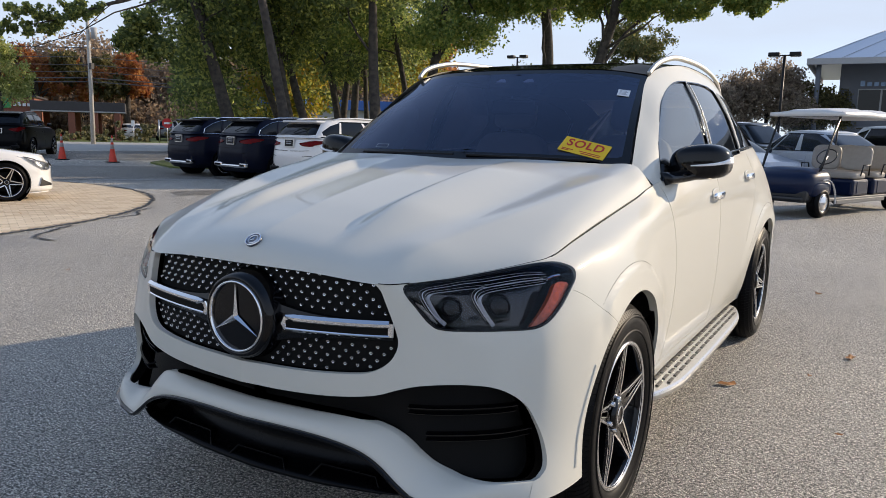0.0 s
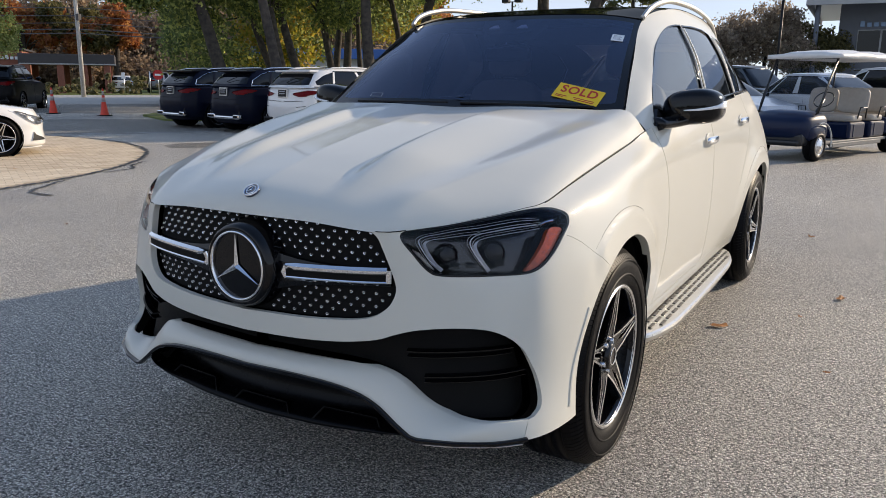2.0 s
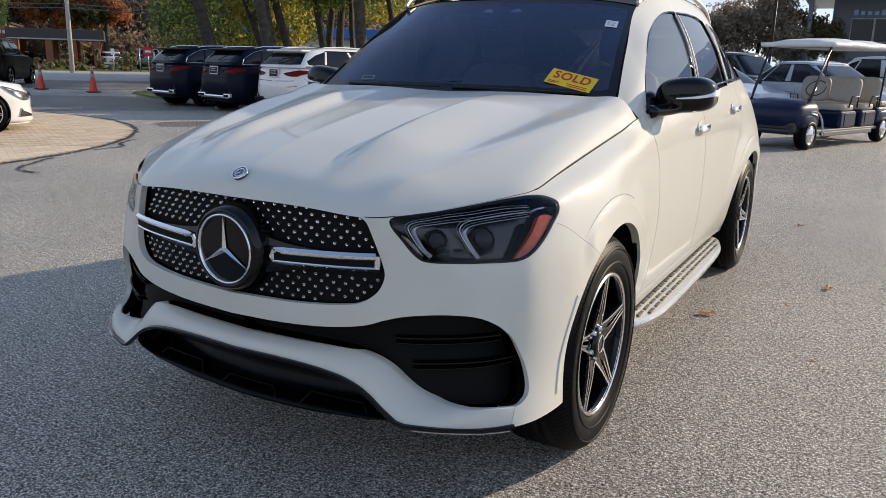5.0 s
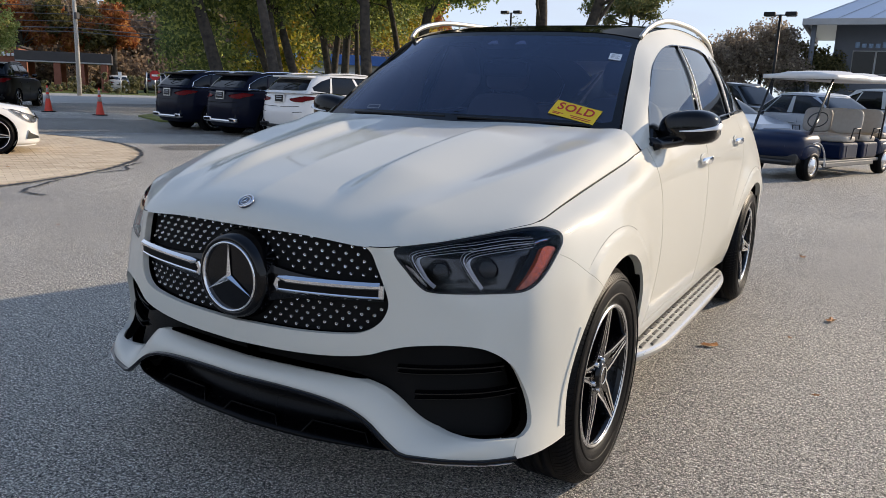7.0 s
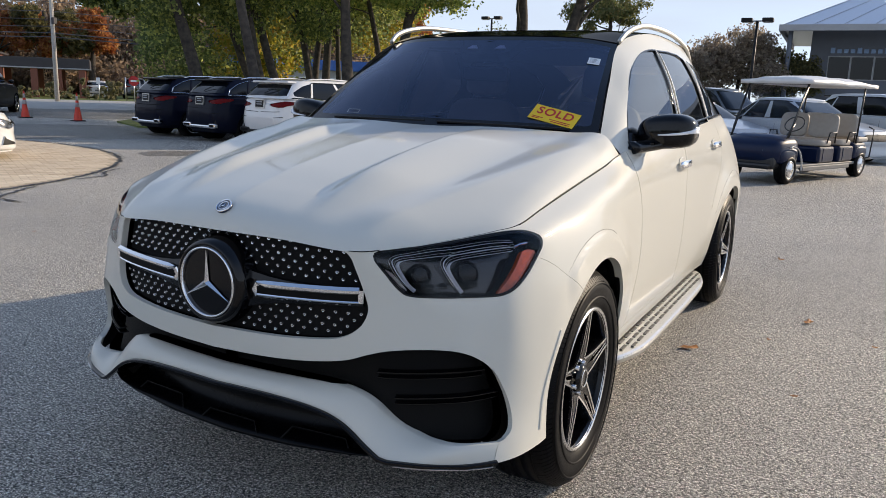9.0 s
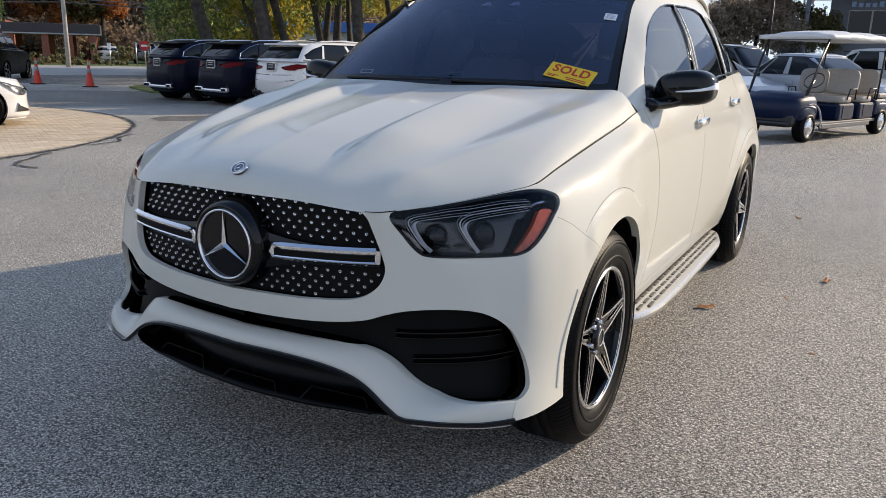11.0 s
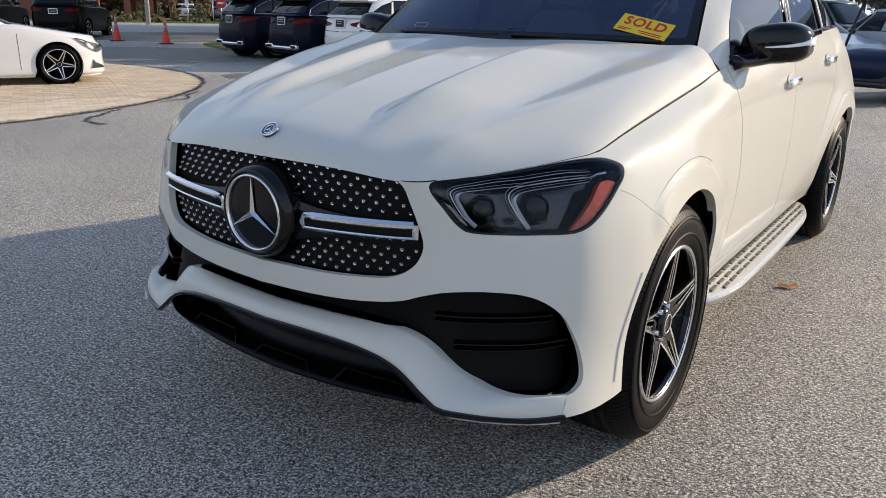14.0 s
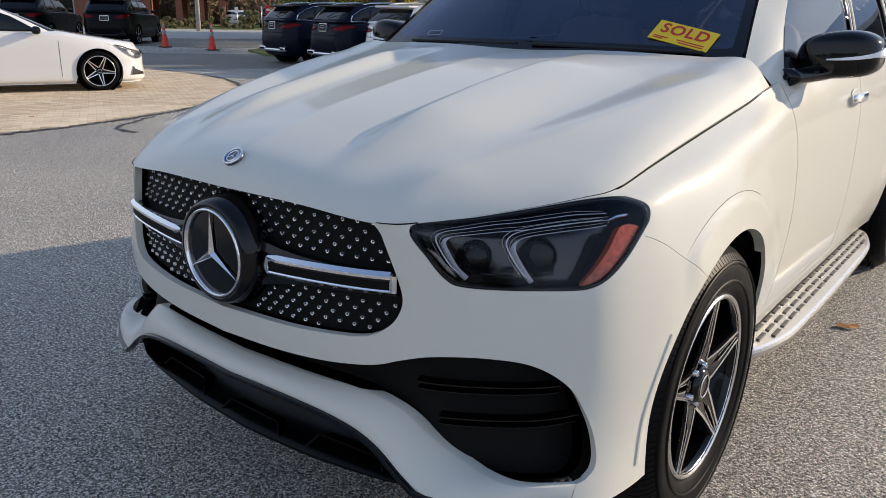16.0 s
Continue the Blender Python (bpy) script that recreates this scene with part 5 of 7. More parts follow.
letters("SOLD", .062, REDINK, card, pose(0, .012, .0016), 1.12)
for x0, x1, y in ((-.09, -.04, -.028), (-.09, -.055, -.036), (-.01, .085, -.026), (.0, .085, -.036)):
    boxed("print_line", (x0, x1, y - .0022, y + .0022, .001, .0014), REDINK, card, "line of small print", 0)
stick_sv = WIND.find([(.566, 1.84)], [0, 1], 0, 3)
stick_p, stick_n = WIND.at(stick_sv)[0], WIND.normal(stick_sv)[0]
stick_p = stick_p + stick_n * math.copysign(.003, stick_n[2])
sticker = thing("windscreen_sticker", "small white paper sticker on the windscreen", "sticker", frame_at(Vector(stick_p), WIND.at(stick_sv + (.02, 0))[0] - WIND.at(stick_sv)[0], WIND.at(stick_sv + (0, .02))[0] - WIND.at(stick_sv)[0]))
boxed("sticker_sheet", (-.027, .027, -.027, .027, -.0008, .0008), PAPER, sticker, "white sheet", 0)
for k in range(4):
    boxed("print_line", (-.019, .019 - .008 * (k % 2), -.016 + k * .010, -.012 + k * .010, .001, .0014), GREYINK, sticker, "grey print line", 0)


pass_sv = WIND.find([(.47, 1.43)], [0, 1], 0, 3)
pass_p = WIND.at(pass_sv)[0] * (-1, 1, 1)
pass_up = WIND.at(pass_sv + (0, .02))[0] * (-1, 1, 1) - pass_p
window_pass = thing("window_pass", "small clear pass with white border at the foot of the windscreen", "sticker", frame_at(Vector(pass_p) + Vector((0, -.0025, .0035)), (1, .03, 0), pass_up))
for x0, x1, y0, y1 in ((-.032, .032, -.013, -.011), (-.032, .032, .011, .013), (-.032, -.030, -.011, .011), (.030, .032, -.011, .011)):
    boxed("pass_border", (x0, x1, y0, y1, -.0006, .0006), GREYINK, window_pass, "pale border", 0)


# ---- ground markings ----
def sheet(name, pts, z, material, label, category, kind="structure"):
    ob = mesh(name, [(x, y, z) for x, y in pts], [tuple(range(len(pts)))], material, smooth=False)
    return tagged(ob, label, category, kind=kind)


PAVED = mat("pale_road", (.42, .405, .375), .8, vary=.18, scale=.6, bump=.3, bump_scale=60)
GRASS = mat("lawn", (.19, .22, .05), .9, color2=(.09, .11, .03), scale=3, bump=.8, bump_scale=60)
TAR = mat("crack_tar", (.012, .012, .013), .55, vary=.3, scale=20)
WHITELINE = mat("worn_white_line", (.5, .5, .48), .8, color2=(.25, .25, .25), scale=9)
SAND = mat("joint_sand", (.42, .335, .235), .95, vary=.3, scale=20, bump=.4, bump_scale=150)
PAVER = random_mat("clay_paver", [(.66, .53, .37), (.74, .60, .42), (.62, .49, .34), (.80, .67, .49)], .85)
VIEW, ACROSS = np.array((-.79, .613)), np.array((.613, .79))


def far(d, s):
    """A place d metres out towards the road and s metres along it."""
    return tuple(np.array((1.6, -1.6)) + d * VIEW + s * ACROSS)


sheet("road", [far(42.5, -80), far(42.5, 90), far(62, 90), far(62, -80)], .004, PAVED, "pale grey public road beyond the car park", "road")
sheet("verge", [far(62, -80), far(62, 90), far(140, 90), far(140, -80)], .008, GRASS, "dull grass verge and wood floor beyond the road", "grass")
lawn = [(-21.6, 17.4), (-20.9, 16.4), (-18.6, 15.2), (-18.1, 14.9), (-17.5, 15.0), (-14.0, 19.5), (-3.0, 22.0), (-2.0, 34.0), (-26.0, 36.0), (-27.0, 27.0)]
bm = bmesh.new()
lv = [bm.verts.new((x, y, .06)) for x, y in lawn]
lw = [bm.verts.new((x * 1.0, y, .0)) for x, y in lawn]
bm.faces.new(lv)
for i in range(len(lawn)):
    j = (i + 1) % len(lawn)
    bm.faces.new((lv[i], lw[i], lw[j], lv[j]))
tagged(part("lawn_island", bm, GRASS), "raised grass island with trees behind parked cars", "grass", kind="structure")
sheet("painted_line", [(-15.0, 9.9), (-12.9, 12.5), (-13.0, 12.62), (-15.12, 10.0)], .004, WHITELINE, "worn white line painted on the asphalt", "line")

DARKASPHALT = asphalt_mat("dark_asphalt", .55)
# a deeper asphalt tone, for the driveway mouth and one small sheet
DEEPASPHALT = asphalt_mat("deep_grey_asphalt", .42)
sheet("drive_lane", [(-22, .5), (-18.6, 5.2), (-15.55, 9.35), (-14.3, 10.3), (-13.3, 11.9), (-11.2, 14.6), (-14.6, 19.2), (-17.5, 16.8), (-19.0, 15.4), (-20.2, 14.4), (-21.5, 13.0), (-26, 7.5), (-30, 2)], .003, DARKASPHALT, "darker asphalt of the drive lane", "asphalt")
sheet("driveway_mouth", [(-36, 13), (-34.2, 18.5), (-33.2, 21.5), (-31.0, 25.5), (-26.0, 27.5), (-22.4, 19.8), (-22.9, 18.5), (-23.4, 16.7), (-25.7, 15.9), (-27.6, 14.0), (-30.5, 9.5)], .003, DEEPASPHALT, "darker asphalt where the car park meets the road", "asphalt")
# a shadow on the ground, painted as a flat sheet of deeper tone
sheet("shade_patch", [(-10.9, 8.85), (-11.05, 9.35), (-10.45, 10.2), (-9.65, 9.35), (-10.25, 8.5)], .004, DEEPASPHALT, "small dark patch standing in for a shadow on the asphalt", "asphalt")

# paved circle: a sand bed, a tar joint round it, pavers laid in a running bond
CX, CY, CR = -14.15, 2.42, 6.70
sheet("paver_bed", [(CX + CR * math.cos(w), CY + CR * math.sin(w)) for w in np.linspace(0, 2 * math.pi, 97)[:-1]], .005, SAND, "sand bed of the round paved area", "paving")


def crack(name, pts, width, label, seed=1):
    rnd = random.Random(seed)
    v, q = [], []
    pts = spline(pts, 6)
    for i, p in enumerate(pts):
        d = pts[min(i + 1, len(pts) - 1)] - pts[max(i - 1, 0)]
        n = np.array((-d[1], d[0])) / max(np.linalg.norm(d), 1e-6)
        w = width * rnd.uniform(.5, 1.3)
        o = n * width * rnd.uniform(-.5, .5)
        v += [(*(p + o + n * w / 2), .010), (*(p + o - n * w / 2), .010)]
    q = [(2 * i, 2 * i + 1, 2 * i + 3, 2 * i + 2) for i in range(len(pts) - 1)]
    return tagged(mesh(name, v, q, TAR, smooth=False), label, "crack", kind="structure")


crack("tar_joint", [(CX + (CR + .03) * math.cos(w), CY + (CR + .03) * math.sin(w)) for w in np.linspace(radians(-60), radians(130), 90)], .075, "dark tar joint round the paved circle")
crack("tar_crack", [(-7.62, 4.55), (-7.5, 4.28), (-7.27, 3.97), (-7.12, 3.74), (-6.9, 3.62), (-6.55, 3.62)], .05, "dark tar-filled crack in the asphalt", 4)
crack("tar_crack", [(-7.95, 5.35), (-8.0, 5.72), (-8.05, 5.9), (-8.35, 6.12), (-8.62, 6.45), (-8.72, 6.72)], .05, "dark tar-filled crack beside the paved circle", 6)

# ---- parked cars ----
LAMPGREY = mat("smoked_lamp", (.03, .032, .036), .12, coat=.6, vary=.6, scale=18)
LAMPCLEAR = mat("clear_lamp", (.13, .135, .145), .14, coat=.8, vary=.8, scale=14)
DARKGLASS = mat("dark_car_glass", (.004, .005, .007), .08, spec=.35)


def parked(name, label, paint, m, L, W, H, belt, hood, deck, cab, roof, rails=None, group="", wheel_r=.36, axles=None, tail="suv", chrome=False, glass=DARKGLASS, nose=.36):
    """A parked car, its nose towards +y. belt, hood and deck: heights; cab and roof: the glasshouse's rear and front ends at the belt and at the roof."""
    car = thing(name, label, "car", m, group)
    low = tail == "sedan"
    n = 26
    ang = np.linspace(0, math.pi, n)
    ex = np.where(ang < math.pi / 2, nose, .36)
    px = np.sin(ang) ** ex * W / 2
    py = np.sign(np.cos(ang)) * np.abs(np.cos(ang)) ** ex * L / 2

    def top(y):
        return np.interp(y, (-L / 2, cab[0], cab[1], L / 2), (deck[0], deck[1], hood[1], hood[0]))

    lv = []
    for k, (z, inset) in enumerate(((.15 if low else .24, .06 if low else .10), (.20 if low else .32, .0 if low else .03), (.50 if hood[0] > .9 else .42, 0.0), (.72 if hood[0] > .9 else .56, .0), (None, .015), (None, .06))):
        ii = 1 - inset / (W / 2)
        jj = 1 - (inset + ((-.02 if low else .02) if k < 2 else .05 if k > 3 else 0)) / (L / 2)
        zz = np.full(n, z) if z else top(py) - (.10 if k == 4 else .015)
        lv.append(np.c_[px * ii, py * jj, zz])
    lv.append(np.c_[px * .72, py * .95, top(py) + .015])
    lv.append(np.c_[px * .0, py * .94, top(py) + .03])
    shell = Loft(lv)
    count = np.arange(n)
    s_y = lambda y: float(np.interp(-y, -py, count))
    s_front = lambda x: float(np.interp(x, px[:n // 2], count[:n // 2]))
    s_back = lambda x: float(np.interp(-x, -px[n // 2:], count[n // 2:]))
    drop = .45 if low else 0
    body_cuts = {"headlight": np.array(spline([(s_front(W / 2 - .42), 3.86), (s_front(W / 2 - .20), 4.25), (s_y(L / 2 - .34), 4.55), (s_y(L / 2 - .60), 4.80), (s_y(L / 2 - .46), 4.1), (s_y(L / 2 - .20), 3.35), (s_front(W / 2 - .32), 3.32)], 3, closed=True)) if not low else np.array(spline([(s_front(W / 2 - .40), 3.55), (s_front(W / 2 - .18), 3.98), (s_y(L / 2 - .28), 4.12), (s_y(L / 2 - .46), 4.26), (s_y(L / 2 - .38), 3.62), (s_y(L / 2 - .22), 2.85), (s_front(W / 2 - .30), 2.8)], 3, closed=True)),
                 "tail_light": spline([(s_y(-L / 2 + .36), 4.10), (s_y(-L / 2 + .32), 3.86), (s_y(-L / 2 + .14), 3.70), (s_back(W / 2 - .24), 3.62), (s_back(W / 2 - .48), 3.68), (s_back(W / 2 - .52), 3.96), (s_back(W / 2 - .24), 4.12), (s_y(-L / 2 + .12), 4.18)], 3, closed=True),
                 "front_intake": [(s_front(W / 2 - .34), 1.3), (s_front(W / 2 - .22), 1.3), (s_y(L / 2 - .30), 1.3), (s_y(L / 2 - .24), 1.9), (s_front(W / 2 - .20), 1.7), (s_front(W / 2 - .32), 1.45)],
                 "nose_grille": [(-.1, 3.05), (s_front(.50), 3.05), (s_front(.55), 3.5), (s_front(.42), 4.0), (-.1, 4.05)]}
    for k, y in enumerate(axles):
        sv = shell.find([(y - wheel_r * 1.09 * math.cos(w), wheel_r + wheel_r * 1.09 * math.sin(w)) for w in np.linspace(-.25, math.pi + .25, 30)], [1, 2], 2, n - 3, 0, 5)
        body_cuts["arch%d" % k] = np.concatenate([[(sv[0, 0], -.1)], sv, [(sv[-1, 0], -.1)]])
    sk = Skin(shell, 0, n - 1, 0, 7, 90, 34, body_cuts)
    holes = {k: sk.within(k) for k in body_cuts}
    rest = sk.ok & ~(holes["headlight"] | holes["tail_light"] | holes["front_intake"] | holes["nose_grille"] | holes["arch0"] | holes["arch1"])
    sk.panel("body", rest, paint, car, both=True, rim=.02)
    sk.panel("nose_grille", holes["nose_grille"], SATIN, car, "black grille", both=True, rim=0, out=-.03)
    for mi in (False, True):
        sk.panel("headlight", holes["headlight"], LAMPCLEAR if low else LAMPGREY, car, "clear headlight", mirror=mi, rim=0, out=-.008)
        sk.panel("tail_light", holes["tail_light"], REDLENS, car, "red tail light", mirror=mi, rim=.02, out=.003)
        sk.panel("front_intake", holes["front_intake"], SATIN, car, "black corner intake", mirror=mi, rim=0, out=-.02)
    c0, c1, r0, r1 = cab[0], cab[1], roof[0], roof[1]
    a2 = np.linspace(0, math.pi, 24)
    e2 = .30

    def outline(y0, y1, hw, zf):
        yy = (y0 + y1) / 2 + np.sign(np.cos(a2)) * np.abs(np.cos(a2)) ** e2 * (y1 - y0) / 2
        return np.c_[np.sin(a2) ** e2 * hw, yy, zf(yy)]

    rz = lambda y: H - .05 - .05 * ((y - (r0 + r1) / 2) / ((r1 - r0) / 2)) ** 2
    lo = outline(c0, c1, W / 2 - .075, lambda y: top(y) - .01)
    hi = outline(r0, r1, W / 2 - .235, rz)
    md = (lo + hi) / 2 + np.c_[np.sin(a2) * .035, np.cos(a2) * .03, np.zeros(24)]
    glasshouse = Loft([lo, md, hi])
    grid_s = np.linspace(0, 23, 400)
    mids = glasshouse.at(np.c_[grid_s, np.full(400, 1.0)])
    at_y = lambda y: float(grid_s[np.abs(mids[:, 1] - y).argmin()])
    front_s = float(grid_s[:200][np.abs(mids[:200, 0] - .90 * mids[:, 0].max()).argmin()])
    rear_s = float(grid_s[200:][np.abs(mids[200:, 0] - .84 * mids[:, 0].max()).argmin()])
    half = (c0 + c1) / 2 - .05
    panes = {"windscreen": [(-.1, .14), (front_s, .14), (front_s, 1.86), (-.1, 1.86)],
             "front_window": [(at_y(c1 - .62), .16), (at_y(half + .05), .16), (at_y(half + .05), 1.8), (at_y(c1 - .80), 1.8), (at_y(c1 - .62), 1.3)],
             "rear_window": [(at_y(half - .04), .16), (at_y(c0 + .86), .16), (at_y(c0 + .86), 1.78), (at_y(half - .04), 1.8)],
             "quarter_window": [(at_y(c0 + .80), .18), (at_y(c0 + .40), .35), (at_y(c0 + .34), .75), (at_y(c0 + .5), 1.45), (at_y(c0 + .80), 1.76)],
             "tail_window": [(rear_s, .38), (23.1, .30), (23.1, 1.72), (rear_s + .3, 1.68)]}
    g = Skin(glasshouse, 0, 23, 0, 2, 70, 12, panes)
    open_parts = np.zeros(len(g.tri), bool)
    for k in panes:
        pane = g.within(k)
        open_parts |= pane
        if k in ("windscreen", "tail_window"):
            g.panel(k, pane, glass, car, "dark glass", both=True, rim=0, out=.001)
        else:
            for mi in (False, True):
                g.panel(k, pane, glass, car, "dark glass", mirror=mi, rim=0, out=.001)
    g.panel("glasshouse", g.ok & ~open_parts, paint, car, "painted pillars", both=True, rim=0)
    rf = Skin(Loft([hi + (0, 0, -.012), hi * (.97, .985, 1) + (0, 0, .022), np.c_[hi[:, 0] * .6, hi[:, 1] * .93, rz(hi[:, 1]) + .045], np.c_[hi[:, 0] * 0, hi[:, 1] * .93, rz(hi[:, 1]) + .05]]), 0, 23, 0, 3, 50, 14, {})
    rf.panel("roof", rf.ok, paint, car, both=True, rim=0)
    for sx in (1, -1):
        s0, s1 = at_y(c1 - .6), at_y(c0 + .36)
        for v, s2 in ((.13, s1), (1.82, at_y(c0 + .8))):
            pts = glasshouse.at([(s, v) for s in np.linspace(s0, s2, 14)])
            if chrome and v > 1:
                pts = np.concatenate([pts, glasshouse.at([(at_y(c0 + .5), 1.5), (at_y(c0 + .34), .8), (s1, .2)])])
            strip("window_line", [(sx * (p[0] + .004), p[1], p[2]) for p in pts], .022, .016, CHROME if chrome else GLOSS, car, "bright window line" if chrome else "black window line")
        if rails:
            tube("roof_rail", [(sx * (W / 2 - .26), y, rz(y) + h) for y, h in ((r1 - .35, .02), (r1 - .5, .045), ((r0 + r1) / 2, .05), (r0 + .5, .045), (r0 + .3, .02))], .018, rails, car, "roof rail", sides=6)
        bm = bmesh.new()
        superball(bm, .10, .07, .065, .8, .8, 14, 8)
        mir = part("door_mirror", bm, GLOSS if low or paint is not WHITE else paint, car, "door mirror", smooth=True)
        mir.matrix_local = pose(sx * (W / 2 + .07), c1 - (.39 if low else .55), belt + .06)
        for y in axles:
            lathe("wheel_well", [(-.02, wheel_r * 1.10), (-.28, wheel_r * 1.12), (-.29, wheel_r * .5), (-.29, .02)], LINER, car, "black wheel well", steps=36).matrix_local = pose(sx * (W / 2), y, wheel_r, 0, 0, 0 if sx > 0 else 180)
            wheel("wheel", car, (sx * (W / 2 - .128), y, wheel_r), wheel_r, wheel_r * .75, .225, sx, False, 20 + 17 * y)
    # tail
    yb = -L / 2
    zt = top(yb)
    for sx in (1, -1):
        guide = shell.at([(s_front(W / 2 - .36), 3.80 - drop), (s_front(W / 2 - .20), 4.12 - drop), (s_y(L / 2 - .34), 4.42 - drop), (s_y(L / 2 - .54), 4.68 - drop)])
        strip("light_line", [(sx * p[0], p[1], p[2]) for p in guide], .016, .02, LEDWHITE, car, "clear light guide")
        seams = [(.97, .0), (-.10, .0)] if low else [(.10, .0), (-1.05, -.14)]
        for y, dy in seams:
            seam_pts = shell.at(shell.find([(y + dy * (z < .6), z) for z in np.linspace(.26 if low else .36, belt - .10 if low else belt - .14, 8)], [1, 2], 4, n - 5, 0, 5))
            strip("door_seam", [(sx * (p[0] + .001), p[1], p[2]) for p in seam_pts], .005 if low else .008, .004, LINER, car, "door seam", up=(0, 1, 0))
        for y in ((-.28,) if low else (-.18, -1.15)):
            p = shell.at(shell.find([(y, belt - .20)], [1, 2], 4, n - 5, 0, 5))[0]
            bm = bmesh.new()
            superball(bm, .018, .10, .016, .6, .6, 14, 8)
            part("door_handle", bm, paint, car, "door handle", smooth=True).matrix_local = pose(sx * (p[0] + .012), p[1], p[2])
    plate = new("number_plate")
    plate.parent = car
    plate.matrix_local = pose(0, yb + .03, 1.0 if tail != "sedan" else .62, -4 if tail != "sedan" else 0, 0, 0)
    boxed("plate_frame", (-.17, .17, -.015, .03, -.10, .10), SATINCHROME, plate, "bright plate frame", .004)
    boxed("plate_card", (-.145, .145, -.02, -.014, -.075, .075), SATIN, plate, "dark dealer plate", 0)
    for k in range(2):
        boxed("plate_bar", (-.10, .10, -.024, -.019, -.02 + k * .05, .0 + k * .05), GREYINK, plate, "grey bar of writing", 0)
    boxed("bumper_trim", (-W / 2 + .36, W / 2 - .36, yb - .01, yb + .10, .33, .41), CHROME if chrome else SATIN, car, "lower bumper trim", .03)
    if tail != "sedan":
        boxed("roof_spoiler", (-W / 2 + .30, W / 2 - .30, r0 - .16, r0 + .22, H - .125, H - .075), GLOSS if paint is not WHITE else paint, car, "spoiler over the tail window", .02)
        seam_z = top(yb) - .30
        for sx in (1, -1):
            tip = new("exhaust_trim")
            tip.parent = car
            tip.matrix_local = pose(sx * (W / 2 - .40), yb - .005, .40, 0, 0, sx * -6)
            boxed("tip_rim", (-.15, .15, -.02, .09, -.05, .055), CHROME if chrome else SATIN, tip, "bright exhaust surround", .03)
            boxed("tip_core", (-.115, .115, -.026, .02, -.025, .03), LINER, tip, "dark exhaust opening", .01)
            strip("tail_crease", [(sx * .05, yb + .012, seam_z), (sx * (W / 2 - .45), yb + .02, seam_z + .01), (sx * (W / 2 - .28), yb + .07, seam_z + .02)], .010, .006, LINER, car, "dark tailgate seam")
            strip("bumper_crease", [(sx * .02, yb + .005, .70), (sx * (W / 2 - .40), yb + .012, .70), (sx * (W / 2 - .20), yb + .09, .72)], .012, .008, LINER, car, "dark bumper seam")
        strip("tail_wiper", [(.02, r0 - .33, top(yb) + .12), (.22, r0 - .28, top(yb) + .20), (.36, r0 - .26, top(yb) + .23)], .014, .012, LINER, car, "black tail wiper")
    boxed("tail_valance", (-W / 2 + .30, W / 2 - .30, yb + .035, yb + .10, .43, .56), SATIN, car, "bumper valance", .03)
    return car


def heading(x, y, hx, hy):
    return pose(x, y, 0, 0, 0, math.degrees(math.atan2(hy, hx)) - 90)


SUVSHAPE = dict(L=4.93, W=1.95, H=1.76, belt=1.19, hood=(1.0, 1.15), deck=(1.20, 1.22), cab=(-2.38, 1.12), roof=(-1.92, .30), wheel_r=.375, axles=(1.50, -1.46))
COMPACT = dict(L=4.66, W=1.89, H=1.60, belt=1.09, hood=(.94, 1.06), deck=(1.12, 1.14), cab=(-2.26, 1.05), roof=(-1.86, .26), wheel_r=.365, axles=(1.42, -1.44))
for x, y in ((-14.71, 15.03), (-12.30, 14.60)):
    parked("navy_suv", "dark navy SUV with chrome window line, seen from behind", NAVY, heading(x, y, .2, .98), rails=CHROME, chrome=True, group="row of parked SUVs", **COMPACT)
parked("white_crossover", "white compact SUV parked beside navy SUVs, tail outward", WHITE, heading(-10.05, 14.25, .2, .98), rails=WHITE, group="row of parked SUVs", **COMPACT)
for x, y in ((-29.3, 16.7), (-32.1, 14.6)):
    parked("black_suv", "black SUV with tail to the car park, parked by cones", BLACKCAR, heading(x, y, -.68, .73), rails=GLOSS, group="black SUVs by the road", **SUVSHAPE)
parked("white_sedan", "white low sedan with black alloy wheels on the paved circle", WHITE, heading(-12.52, 4.58, .35, .937), L=4.69, W=1.83, H=1.42, belt=.93, hood=(.76, .96), deck=(.98, 1.0), cab=(-1.85, 1.05), roof=(-1.05, .22), wheel_r=.335, axles=(1.55, -1.18), tail="sedan", nose=.46)
SEDAN = dict(L=4.75, W=1.84, H=1.46, belt=.95, hood=(.74, .96), deck=(.98, 1.02), cab=(-1.95, 1.15), roof=(-1.1, .25), wheel_r=.33, axles=(1.42, -1.38), tail="sedan")
parked("silver_sedan", "silver sedan parked in the row behind the golf cart", SILVER, heading(-2.6, 21.2, .80, -.60), group="row behind the golf cart", **SEDAN)
parked("silver_crossover", "pale silver crossover with sloping roof behind the golf cart", SILVER, heading(.2, 21.9, .80, -.60), group="row behind the golf cart", **{**SEDAN, "H": 1.62, "hood": (.82, 1.02), "belt": 1.0})
parked("silver_suv", "pale silver SUV with dark windows behind the golf cart", SILVER, heading(2.6, 24.2, .80, -.60), group="row behind the golf cart", **{**SUVSHAPE, "H": 1.82})
parked("silver_sedan", "silver sedan parked in the row behind the golf cart", SILVER, heading(6.0, 25.0, .80, -.60), group="row behind the golf cart", **SEDAN)
parked("grey_suv", "dark grey SUV at the back of the car park", GREYCAR, heading(-2.9, 28.2, .85, -.53), group="row behind the golf cart", **{**SUVSHAPE, "H": 1.95})


